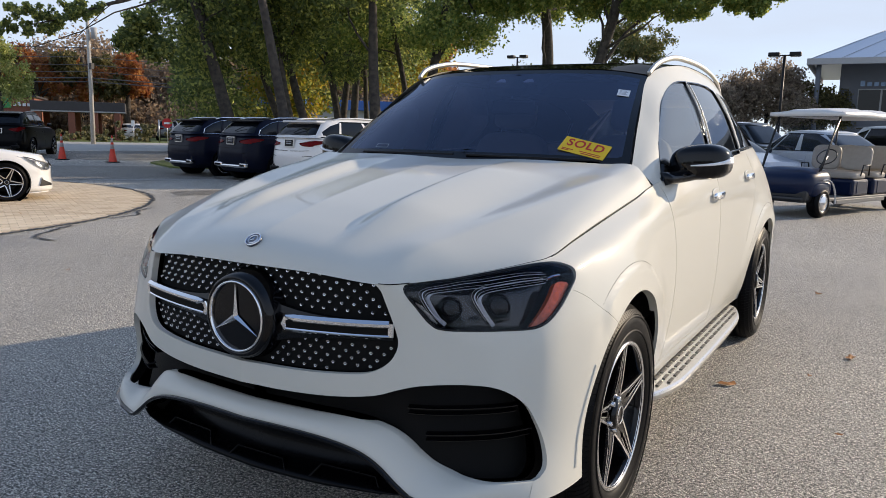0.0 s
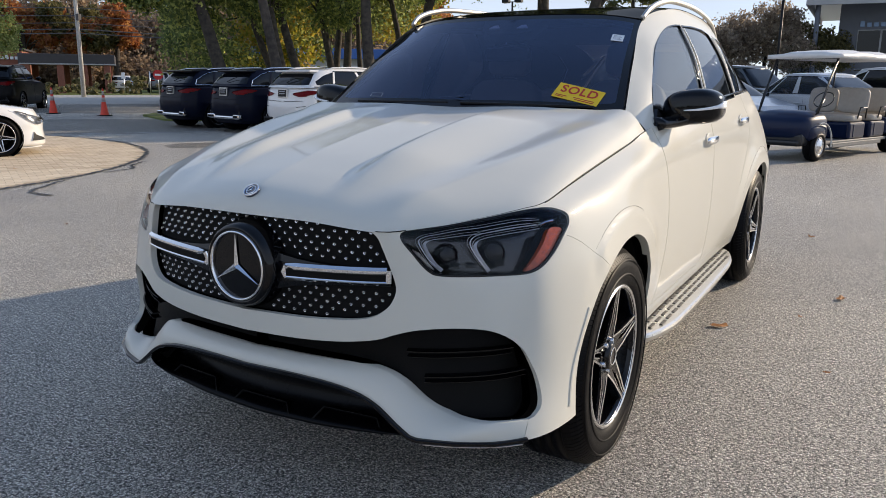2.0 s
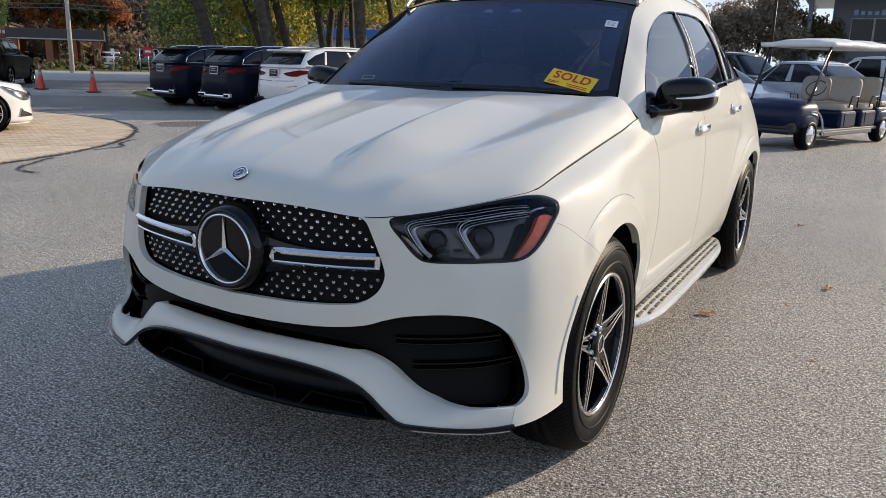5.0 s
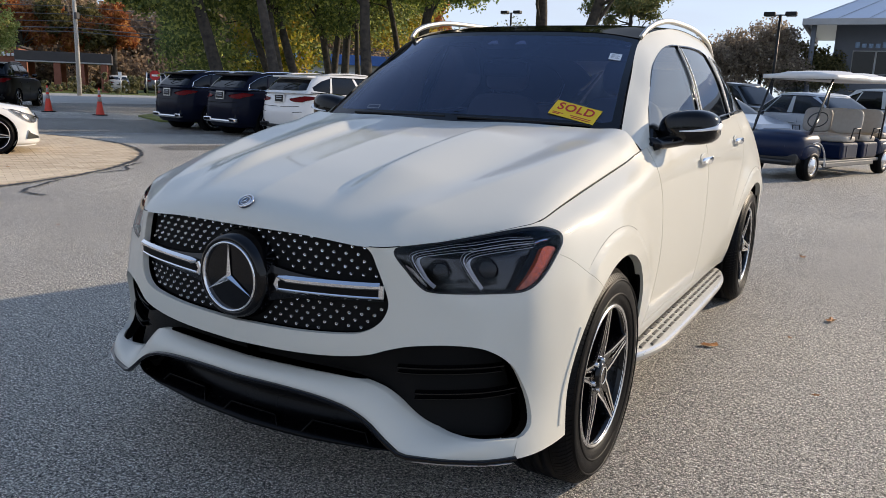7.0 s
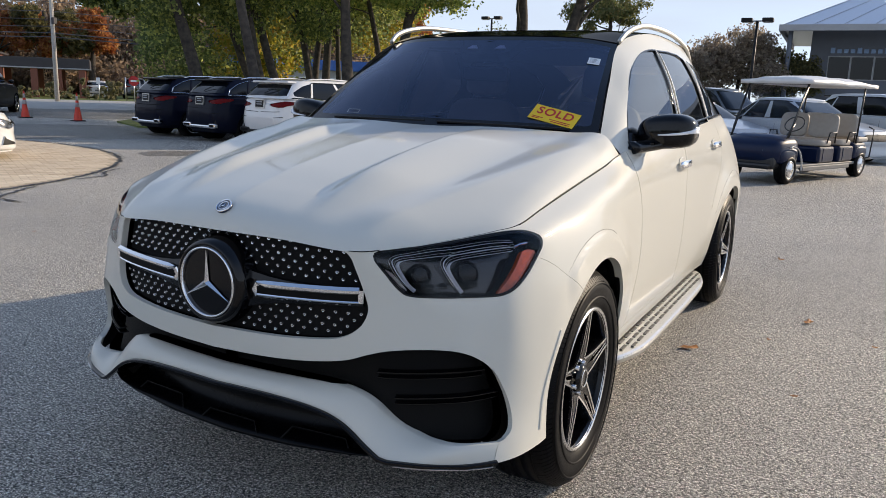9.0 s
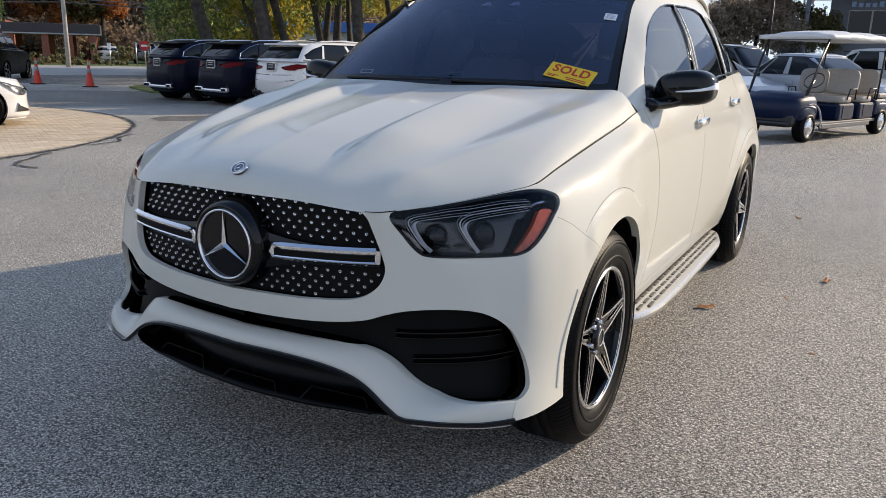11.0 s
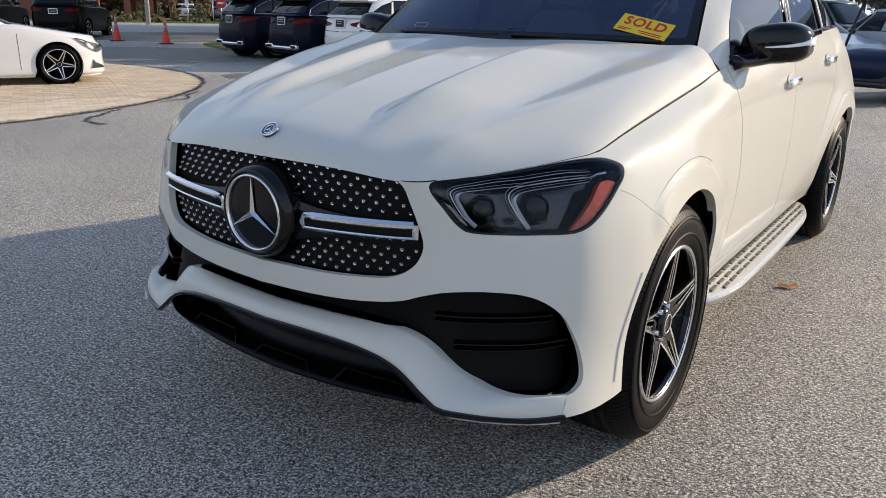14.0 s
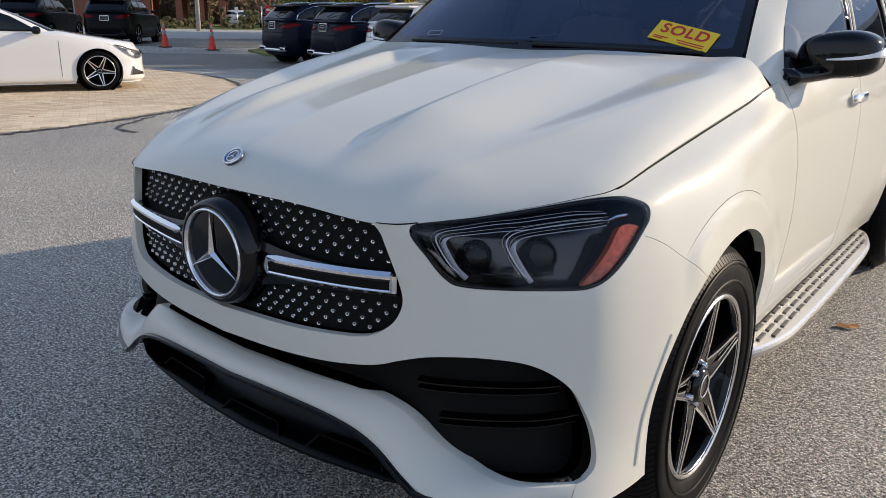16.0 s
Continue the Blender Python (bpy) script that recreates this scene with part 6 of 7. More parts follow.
for s, paint, nm, lb in ((-.4, WHITE, "white_sedan", "white sedan parked far off beyond the road"), (2.6, GREYCAR, "grey_suv", "dark grey SUV parked far off beyond the road")):
    p = far(73, s)
    parked(nm, lb, paint, heading(p[0], p[1], VIEW[0], VIEW[1]), group="cars beyond the road", **SEDAN if paint is WHITE else SUVSHAPE)

# ---- traffic cones ----
BANDGREY = mat("worn_reflective_band", (.45, .38, .36), .5, vary=.3, scale=20)


def cone(x, y, h=.72):
    c = thing("traffic_cone", "orange traffic cone with white band and black foot", "traffic cone", pose(x, y, 0), "cones by the driveway")
    lathe("cone_body", [(.03, .15), (.06, .14), (h * .5, .07), (h, .022), (h, 0)], CONEORANGE, c, axis="z", steps=24)
    for z0, z1, r0, r1 in ((.50, .66, .0715, .0565), (.74, .90, .0485, .0335)):
        lathe("reflective_band", [(h * z0, r0 - .006), (h * z0 + .002, r0 + .001), (h * z1, r1 + .001), (h * z1 + .002, r1 - .006)], BANDGREY, c, "greyed reflective band", axis="z", steps=24)
    boxed("cone_foot", (-.18, .18, -.18, .18, 0, .035), LINER, c, "black rubber foot", .01)


cone(-24.8, 15.64, .95)
cone(-22.1, 15.78, .95)


# ---- golf cart ----
def golf_cart():
    g = thing("golf_cart", "dark blue six-seat golf cart with beige seats and pale roof", "golf cart", heading(.60, 14.68, -.35, -.94))
    blue = mat("cart_blue", (.005, .012, .04), .35, coat=.2, spec=.15)
    beige = mat("beige_vinyl", (.38, .345, .30), .6, vary=.1, scale=15, bump=.1)
    cream = mat("pale_roof_plastic", (.72, .71, .69), .5, vary=.08, scale=6)
    pole = mat("black_tube", (.012, .012, .013), .35)
    floor = mat("grey_floor", (.16, .16, .155), .6, vary=.2, scale=8)
    bm = bmesh.new()
    superball(bm, .57, .52, .30, .55, .5, 28, 12)
    for v in bm.verts:
        if v.co.y > 0:
            v.co.z *= 1 - .35 * (v.co.y / .52) ** 2
    part("front_cowl", bm, blue, g, "glossy dark blue front cowl", smooth=True).matrix_local = pose(0, 1.44, .57)
    boxed("front_bumper", (-.46, .46, 1.72, 1.93, .27, .38), pole, g, "black front bumper", .05)
    boxed("floor_pan", (-.56, .56, -1.5, 1.55, .27, .33), floor, g, "grey floor pan", .015)
    for sx in (1, -1):
        boxed("side_step", (sx * .60 - .03, sx * .60 + .03, -1.05, 1.0, .22, .30), floor, g, "bright side step", .012)
    for y0, y1 in ((-.45, .22), (-1.35, -.68)):
        boxed("seat_base", (-.56, .56, y0, y1, .33, .64), blue, g, "dark blue seat base", .05)
        for sx in (1, -1):
            bm = bmesh.new()
            superball(bm, .275, .27, .065, .4, .4)
            part("seat_cushion", bm, beige, g, "beige vinyl cushion", smooth=True).matrix_local = pose(sx * .285, (y0 + y1) / 2 + .04, .70)
            bm = bmesh.new()
            superball(bm, .275, .055, .24, .5, .45)
            part("backrest", bm, beige, g, "beige vinyl backrest", smooth=True).matrix_local = pose(sx * .285, y0 - .03, 1.02, 10, 0, 0)
            tube("arm_rail", [(sx * .56, y0 + .05, .70), (sx * .58, y0 + .08, .90), (sx * .58, y0 + .36, .90), (sx * .56, y0 + .40, .70)], .014, pole, g, "black arm rail", sides=6)
    boxed("rear_body", (-.58, .58, -1.95, -1.35, .36, .70), blue, g, "dark blue rear body", .09)
    boxed("rear_seat", (-.55, .55, -2.05, -1.55, .70, .80), beige, g, "beige rear-facing seat", .035)
    for sx in (1, -1):
        tube("grab_rail", [(sx * .5, -1.95, .35), (sx * .5, -2.35, .38), (sx * .5, -2.42, .70), (sx * .5, -2.42, .95), (sx * .4, -2.42, 1.0)], .016, pole, g, "black rear grab rail", sides=6)
    boxed("rear_step", (-.5, .5, -2.45, -2.05, .33, .37), pole, g, "black rear foot step", .01)
    roof_v, roof_f = [], []
    ny, nx = 15, 13
    for i in range(ny):
        for j in range(nx):
            u, v = i / (ny - 1), j / (nx - 1) * 2 - 1
            y = -1.95 + 3.12 * u
            x = .64 * v
            z = 1.83 + .060 * (1 - v**4) * (1 - (2 * u - 1) ** 6) + .022 * (abs(v) < .55) + .02 * (.18 < u < .42 or .52 < u < .78)
            roof_v.append((x, y, z))
    k = len(roof_v)
    roof_v += [(x, y, 1.76) for x, y, z in roof_v]
    for i in range(ny - 1):
        for j in range(nx - 1):
            a = i * nx + j
            roof_f += [(a, a + 1, a + nx + 1, a + nx), (k + a, k + a + nx, k + a + nx + 1, k + a + 1)]
    rim = [j for j in range(nx)] + [i * nx + nx - 1 for i in range(1, ny)] + [(ny - 1) * nx + j for j in range(nx - 2, -1, -1)] + [i * nx for i in range(ny - 2, 0, -1)]
    roof_f += [(rim[i], k + rim[i], k + rim[(i + 1) % len(rim)], rim[(i + 1) % len(rim)]) for i in range(len(rim))]
    mesh("roof", roof_v, roof_f, cream, g, "pale moulded plastic roof", smooth=True)
    for sx in (1, -1):
        tube("front_post", [(sx * .53, 1.50, .82), (sx * .55, .93, 1.84)], .020, pole, g, "black roof post", sides=8)
        tube("windscreen_post", [(sx * .52, 1.53, .80), (sx * .54, 1.43, 1.0), (sx * .55, .95, 1.82)], .012, pole, g, "black screen edge", sides=6)
        tube("rear_post", [(sx * .56, -1.40, .68), (sx * .57, -1.50, 1.84)], .018, pole, g, "black roof post", sides=8)
        for y in (1.42, -1.70):
            wheel("wheel", g, (sx * .50, y, .262), .262, .155, .20, sx, False, 10)
            bm = bmesh.new()
            superball(bm, .13, .36, .15, .6, .7, 20, 10)
            part("fender", bm, blue, g, "dark blue wheel fender", smooth=True).matrix_local = pose(sx * .47, y, .50)
            lathe("wheel_cover", [(.07, .13), (.085, .10), (.085, .05), (.10, .03), (.10, 0)], ALLOY, g, "bright wheel cover", steps=20).matrix_local = pose(sx * .525, y, .262, 0, 0, 0 if sx > 0 else 180)
        lathe("headlight", [(0, .055), (.02, .05), (.03, .03), (.032, 0)], LEDWHITE, g, "round clear headlight", axis="y", steps=20).matrix_local = pose(sx * .26, 1.945, .585, 0, 0, 180)
    ws_pane = mesh("windscreen", [(-.53, 1.51, .84), (.53, 1.51, .84), (.55, .95, 1.82), (-.55, .95, 1.82)], [(0, 1, 2, 3)], CLEAR, g, "clear plastic windscreen", smooth=False)
    ws_pane.visible_shadow = False
    lathe("steering_wheel", [(.012 * math.cos(w), .17 + .012 * math.sin(w)) for w in np.linspace(0, 2 * math.pi, 7)], pole, g, "black steering wheel", axis="y", steps=24).matrix_local = pose(-.29, .78, 1.05, 40, 0, 0)
    tube("steering_column", [(-.29, .78, 1.05), (-.29, 1.2, .7)], .02, pole, g, sides=6)
    tube("roof_bar", [(-.55, .96, 1.765), (.55, .96, 1.765)], .016, pole, g, "black bar under the roof", sides=6)
    boxed("front_apron", (-.50, .50, 1.55, 1.90, .27, .50), pole, g, "black lower front panel", .06)
    for sx in (1, -1):
        arc = [(sx * .612, 1.42 + .40 * math.cos(w), .27 + .40 * math.sin(w)) for w in np.linspace(radians(75), radians(185), 12)]
        strip("fender_trim", arc, .03, .012, cream, g, "pale trim along the fender", up=(1, 0, 0))
        for y0 in (-.45, -1.35):
            boxed("base_panel", (sx * .562 - .006, sx * .562 + .006, y0 + .10, y0 + .52, .37, .60), blue, g, "blue side panel under the seat", .004)


golf_cart()


# ---- trees ----
def quads(name, centers, sizes, material, seed, parent=None, label=""):
    """Many small leaf shapes, each turned its own way."""
    rng = np.random.default_rng(seed)
    n = len(centers)
    a = rng.normal(size=(n, 3))
    a /= np.linalg.norm(a, axis=1, keepdims=True)
    b = np.cross(a, rng.normal(size=(n, 3)))
    b /= np.linalg.norm(b, axis=1, keepdims=True)
    s = sizes[:, None]
    fold = np.cross(a, b) * s * .18
    v = np.stack([centers - a * s * .5, centers - b * s * .32 + fold, centers + a * s * .5, centers + b * s * .32 + fold], 1).reshape(-1, 3)
    me = bpy.data.meshes.new(name)
    me.vertices.add(4 * n)
    me.vertices.foreach_set("co", v.astype(np.float32).ravel())
    me.loops.add(4 * n)
    me.loops.foreach_set("vertex_index", np.arange(4 * n, dtype=np.int32))
    me.polygons.add(n)
    me.polygons.foreach_set("loop_start", np.arange(0, 4 * n, 4, dtype=np.int32))
    me.update(calc_edges=True)
    me.materials.append(material)
    ob = new(name, me)
    ob.parent = parent
    if label:
        tagged(ob, label)
    return ob


def clump_points(blobs, per, rng):
    """Leaves gathered in small sprays inside rough balls (x, y, z, rx, ry, rz)."""
    out = []
    for x, y, z, rx, ry, rz in blobs:
        sprays = max(3, per // 26)
        d = rng.normal(size=(sprays, 3))
        d /= np.linalg.norm(d, axis=1, keepdims=True)
        c = d * rng.uniform(.35, 1.0, (sprays, 1)) ** .6 * (rx, ry, rz) + (x, y, z)
        pick = rng.integers(0, sprays, per)
        out.append(c[pick] + rng.normal(size=(per, 3)) * .16 * np.mean((rx, ry, rz)))
    return np.concatenate(out)


def limb_path(a, b, rng, bend=.12, n=7):
    a, b = np.array(a, float), np.array(b, float)
    t = np.linspace(0, 1, n)[:, None]
    off = np.cumsum(rng.normal(size=(n, 3)) * bend * np.linalg.norm(b - a) / n, 0)
    return a + (b - a) * t + off * np.sin(t * math.pi * .5)


def tree(name, label, base, top, r, blobs, leaf, per, size, seed, group="", limbs=6, fork=4):
    rng = np.random.default_rng(seed)
    t = thing(name, label, "tree", pose(*base), group)
    base, top = np.array(base, float), np.array(top, float)
    path = limb_path((0, 0, -.05), top - base, rng, .05, 10)
    flarer = [r * (1.45 if i == 0 else 1.1 if i == 1 else 1.0) * (1 - .55 * i / 9) for i in range(10)]
    tube("trunk", [tuple(p) for p in path], flarer, BARK, t, "rough grey-brown trunk", sides=12)
    for k in range(limbs):
        bl = np.array(blobs[k % len(blobs)][:3]) - base
        i = int(rng.integers(fork, 9))
        lp = limb_path(path[i], bl + rng.normal(size=3) * .4, rng, .25)
        tube("limb", [tuple(p) for p in lp], list(np.linspace(r * .24, r * .05, 7)), BARK, t, "branch", sides=6)
    pts = clump_points(blobs, per, rng) - base
    quads("crown", pts, rng.uniform(.6, 1.3, len(pts)) * size, leaf, seed, t, "crown of small leaves")
    return t


CLEAR_X, CLEAR_Y = -.785, .620
OAK = "tall oak with rough bark and leafy green crown"
OAKS = ((-17.54, 17.42, -18.91, 15.94, .24), (-18.93, 21.61, -20.93, 19.71, .15), (-17.14, 19.84, -18.13, 18.93, .19), (-17.61, 21.42, -19.19, 20.03, .19), (-18.52, 24.53, -19.77, 23.52, .18),
        (-20.18, 27.04, -19.8, 27.32, .21), (-21.3, 27.43, -20.5, 28.05, .19), (-20.75, 29.1, -20.92, 28.98, .14), (-13.39, 19.62, -13.76, 19.35, .21), (-16.56, 27.13, -17.91, 26.22, .15),
        (-15.1, 24.51, -13.63, 25.38, .24), (-11.08, 28.85, -11.62, 28.62, .33), (-9.82, 27.25, -7.42, 28.06, .29))
for n, (bx, by, tx, ty, r) in enumerate(OAKS):
    rng = np.random.default_rng(50 + n)
    edge_tree = n in (11, 12)
    thick = n in (0, 2, 3, 8, 10)
    blobs = []
    for k in range(11 if thick else 8):
        w = 2 * math.pi * k / 8 + rng.uniform(0, .6)
        rad = rng.uniform(.5, 2.6)
        low = 6.5 if edge_tree else 3.5 if n in (0, 1, 2, 3, 4) else 5.0
        blobs.append((tx + rad * math.cos(w), ty + rad * math.sin(w), rng.uniform(low, 8.6), rng.uniform(.8, 1.5), rng.uniform(.8, 1.5), rng.uniform(.5, .95)))
    if n == 0:
        blobs += [(-19.0, 14.3, 3.95, .45, .45, .35), (-18.75, 14.6, 4.5, .55, .55, .4), (-18.5, 14.9, 3.75, .6, .6, .4)]
    if n == 11:
        blobs += [(-14.2 + .98 * k, 26.3 + .33 * k, 6.55 + .3 * math.sin(k * 2.1), .75, .75, .42) for k in range(8)]
    if n == 12:
        blobs += [(-7.1 + .68 * k, 27.2 + .13 * k, 5.95 + .26 * math.sin(k * 1.9) + .05 * k, .62 - .03 * k, .62, .36) for k in range(8)]
        blobs += [(-8.8 + .9 * k, 27.9, 6.9 + .2 * math.sin(k * 1.3), .8, .8, .5) for k in range(5)]
    # crowns are kept clear of the driveway and of the open sky beside the showroom
    blobs = [b for b in blobs if (b[0] - 1.65) * CLEAR_Y - (b[1] + 1.6) * CLEAR_X > .5 or b[3] < .65] or blobs
    tree("oak_tree", OAK, (bx, by, .08), (tx, ty, 8.2), r, blobs, OAKLEAF if n < 9 else GREENLEAF, 1150, .15, 70 + n, "oaks on the lawn island", limbs=7)
# bough that hangs over the driveway
bough = [(-17.38, 9.44, 3.62), (-17.22, 9.72, 4.05), (-17.17, 9.8, 3.63), (-16.93, 10.19, 4.05), (-16.87, 10.28, 3.68), (-16.69, 10.55, 3.9), (-16.58, 10.72, 4.15), (-16.44, 10.93, 4.08), (-16.32, 11.1, 4.3)]
bough_tree = tree("oak_tree", "oak with a long bough reaching over the driveway", (-13.5, 15.65, .06), (-14.76, 14.58, 8.4), .17, [(x, y, z, .33, .33, .17) for x, y, z in bough] + [(-15.2, 12.6, 5.5, .8, .8, .5), (-14.4, 13.6, 6.4, 1.0, 1.0, .6)], OAKLEAF, 300, .12, 99, "oaks on the lawn island", limbs=2, fork=6)
limb_at = spline(line((-14.44, 14.85, 6.35), (-14.95, 13.4, 5.7), (-15.63, 12.02, 4.66), (-16.09, 11.42, 4.37), (-16.4, 10.99, 4.16), (-16.76, 10.45, 3.9), (-17.17, 9.8, 3.68)), 4)
tube("limb", [(p[0] + 13.5, p[1] - 15.65, p[2] - .06) for p in limb_at], list(np.linspace(.075, .012, len(limb_at))), BARK, bough_tree, "long bare bough", sides=7)

# woods beyond
rng = np.random.default_rng(8)


def wood(name, label, d, s0, s1, z0, z1, n, leaf, size, per, seed):
    rg = np.random.default_rng(seed)
    blobs = []
    for k in range(n):
        s = rg.uniform(s0, s1)
        dd = d + rg.uniform(-5, 5)
        p = far(dd, s)
        h = rg.uniform(z0, z1)
        rr = rg.uniform(1.6, 3.2) * d / 70
        blobs.append((p[0], p[1], max(h, rr * .4), rr, rr, rr * .85))
    pts = clump_points(blobs, per, rg)
    pts = pts[pts[:, 2] > .1]
    return tagged(quads(name, pts, rg.uniform(.6, 1.3, len(pts)) * size, leaf, seed), label, "woods", kind="stuff")


wood("green_wood", "dense dark green trees behind the oaks", 44, 3.0, 8.6, .8, 8.5, 30, OAKLEAF, .22, 800, 11)
wood("tall_green_wood", "leafy green crowns behind the oaks", 44, 8.5, 17.0, 5.2, 9.0, 26, OAKLEAF, .22, 800, 15)
wood("gold_wood", "sunlit yellow-green trees behind the oaks", 50, 12.3, 18.0, 5.2, 7.4, 24, GOLDLEAF, .22, 800, 12)
wood("gold_thicket", "sunlit yellow-green thicket behind the oaks", 42, 6.2, 8.2, 1.2, 4.6, 8, GOLDLEAF, .2, 600, 16)
wood("far_wood", "dark green wood beyond the road", 104, -50, 70, .5, 8.5, 190, DARKLEAF, .36, 900, 13)
wood("undergrowth", "brown and green undergrowth beyond the road", 92, -55, 45, .3, 2.6, 150, BROWNLEAF, .42, 700, 19)
wood("rust_wood", "rust and brown autumn trees beyond the road", 98, -45, 40, 1.5, 8.5, 110, BROWNLEAF, .45, 1200, 14)
for s, z, leaf, nm in ((-9.2, 7.4, RUSTLEAF, "red"), (-.8, 7.2, RUSTLEAF, "orange"), (-4.9, 7.8, OLIVELEAF, "olive green"), (-13.5, 7.4, DARKLEAF, "dark green")):
    p = far(87, s)
    tree("maple_tree", nm + " leaved tree in the wood beyond the road", (p[0], p[1], 0), (p[0], p[1], z), .4, [(p[0] + rng.normal() * 1.6, p[1] + rng.normal() * 1.6, z + rng.uniform(-3.2, .8), 1.3, 1.3, 1.0) for _ in range(8)], leaf, 1000, .36, int(200 + s), "autumn trees")
p = far(70, 28.2)
tree("red_maple", "dark red autumn tree behind the oaks", (p[0], p[1], 0), (p[0], p[1], 8.6), .3, [(p[0] + rng.normal() * 1.2, p[1] + rng.normal() * 1.2, 4 + .62 * k, 1.5 - .1 * k, 1.5 - .1 * k, 1.0) for k in range(10)], RUSTLEAF, 900, .26, 321)
tree("yellow_tree", "yellow-green young tree by the driveway", (-40.0, 22.2, 0), (-40.0, 22.2, 4.6), .14, [(-40.0 + rng.normal() * .8, 22.2 + rng.normal() * .8, rng.uniform(3.0, 5.6), .9, .9, .7) for _ in range(8)], LIGHTLEAF, 800, .15, 322)
tree("lone_tree", "olive green tree beyond the oaks", (-14.6, 52, 0), (-14.6, 52, 6.8), .25, [(-14.6 + rng.normal() * 1.0, 52 + rng.normal() * 1.0, 7.2 + rng.normal() * .7, 1.0, 1.0, .7) for _ in range(12)], DARKLEAF, 700, .2, 323)
for k, (x, y, z, r) in enumerate(((-9.5, 57.5, 3.6, 2.6), (-6.6, 58.0, 4.2, 2.7), (-3.6, 59.0, 3.3, 2.3))):
    tree("crabapple_tree", "round dark brown-leaved tree beside the showroom", (x, y, 0), (x, y, z), .2, [(x + rng.normal() * r * .45, y + rng.normal() * r * .45, z + rng.normal() * r * .32, r * .5, r * .5, r * .42) for _ in range(12)], CRABLEAF if k < 2 else OLIVELEAF, 1000, .22, 330 + k, "trees by the showroom")


# ---- woods behind the camera, which the bright parts of the car mirror ----
def hedge(name, label, x0, x1, y0, y1, z1, n, leaf, size, per, seed):
    rg = np.random.default_rng(seed)
    blobs = []
    for k in range(n):
        t = rg.uniform()
        rr = rg.uniform(1.5, 2.8)
        blobs.append((x0 + (x1 - x0) * t + rg.normal() * 1.5, y0 + (y1 - y0) * t + rg.normal() * 1.5, rg.uniform(.6, z1), rr, rr, rr * .85))
    pts = clump_points(blobs, per, rg)
    pts = pts[pts[:, 2] > .1]
    return tagged(quads(name, pts, rg.uniform(.6, 1.3, len(pts)) * size, leaf, seed), label, "woods", kind="stuff")


hedge("back_wood", "dark wood on the near side of the car park", -60, 55, -60, -62, 3.0, 150, DARKLEAF, .7, 180, 61)
hedge("back_wood_brown", "brown autumn wood on the near side of the car park", -60, -46, -34, 5, 4.0, 50, BROWNLEAF, .7, 180, 62)

# ---- buildings by the road ----
BRICKRED = mat("red_brick_wall", (.30, .11, .07), .85, color2=(.22, .085, .06), scale=14, bump=.4, bump_scale=40)
SLATE = mat("dark_fascia", (.055, .05, .052), .6, vary=.2, scale=3)
BLUEPANEL = mat("blue_fascia_panel", (.03, .13, .45), .4, vary=.1, scale=2)
WALLGREY = mat("pale_grey_wall", (.42, .42, .42), .8, vary=.12, scale=2)
SIGNGREEN = mat("green_sign", (.05, .32, .10), .5, vary=.1, scale=4)
METALROOF = mat("pale_metal_roof", (.52, .56, .62), .35, metal=.5, vary=.08, scale=4)
CLADDING = mat("slate_grey_cladding", (.14, .155, .18), .6, vary=.1, scale=2)
WOODPOLE = mat("weathered_pole_wood", (.52, .49, .44), .9, color2=(.38, .35, .31), scale=9, bump=.5, bump_scale=30)
WIRE = mat("grey_wire", (.09, .09, .095), .6)


def facing(d, s):
    """A frame at the roadside: x along the road, y away from the car park."""
    p = far(d, s)
    return Matrix.Translation((*p, 0)) @ pose(0, 0, 0, 0, 0, math.degrees(math.atan2(ACROSS[1], ACROSS[0])))


shop = thing("brick_shop", "low red brick building with dark canopy on brick pillars", "building", facing(71.5, -7.7))
boxed("wall", (-22, 0, 0, 8, 0, 3.35), BRICKRED, shop, "red brick wall", .02)
boxed("roof", (-22.2, .2, -.2, 8.2, 3.35, 3.5), SLATE, shop, "dark flat roof edge", .02)
boxed("canopy", (0, 6.9, -3.2, 5, 2.25, 3.05), SLATE, shop, "dark canopy fascia", .03)
boxed("canopy_trim", (0.05, 6.95, -3.26, -3.2, 2.22, 2.32), WALLGREY, shop, "pale strip under the canopy", .005)
for x in (.5, 2.9, 4.6, 6.3):
    for y in (-2.9, 3.5):
        boxed("pillar", (x - .25, x + .25, y - .25, y + .25, 0, 2.25), BRICKRED, shop, "red brick pillar", .02)
for k in range(4):
    win = new("window")
    win.parent = shop
    boxed("frame", (-3.9 - 4 * k, -1.5 - 4 * k, -.05, .02, .5, 2.2), WALLGREY, win, "pale window frame", .02)
    boxed("pane", (-3.8 - 4 * k, -1.6 - 4 * k, -.07, -.04, .6, 2.1), GLOSS, win, "dark pane", 0)
sign = new("sign")
sign.parent = shop
boxed("sign_panel", (-3.6, -1.7, -.12, -.03, 2.45, 3.3), SIGNGREEN, sign, "green sign panel", .02)
for k in range(8):
    boxed("sign_mark", (-1.55 + k * .34, -1.31 + k * .34, -.14, -.05, 2.62, 2.95 if k in (1, 5) else 2.85), PAPER, sign, "pale mark of the sign", .01)

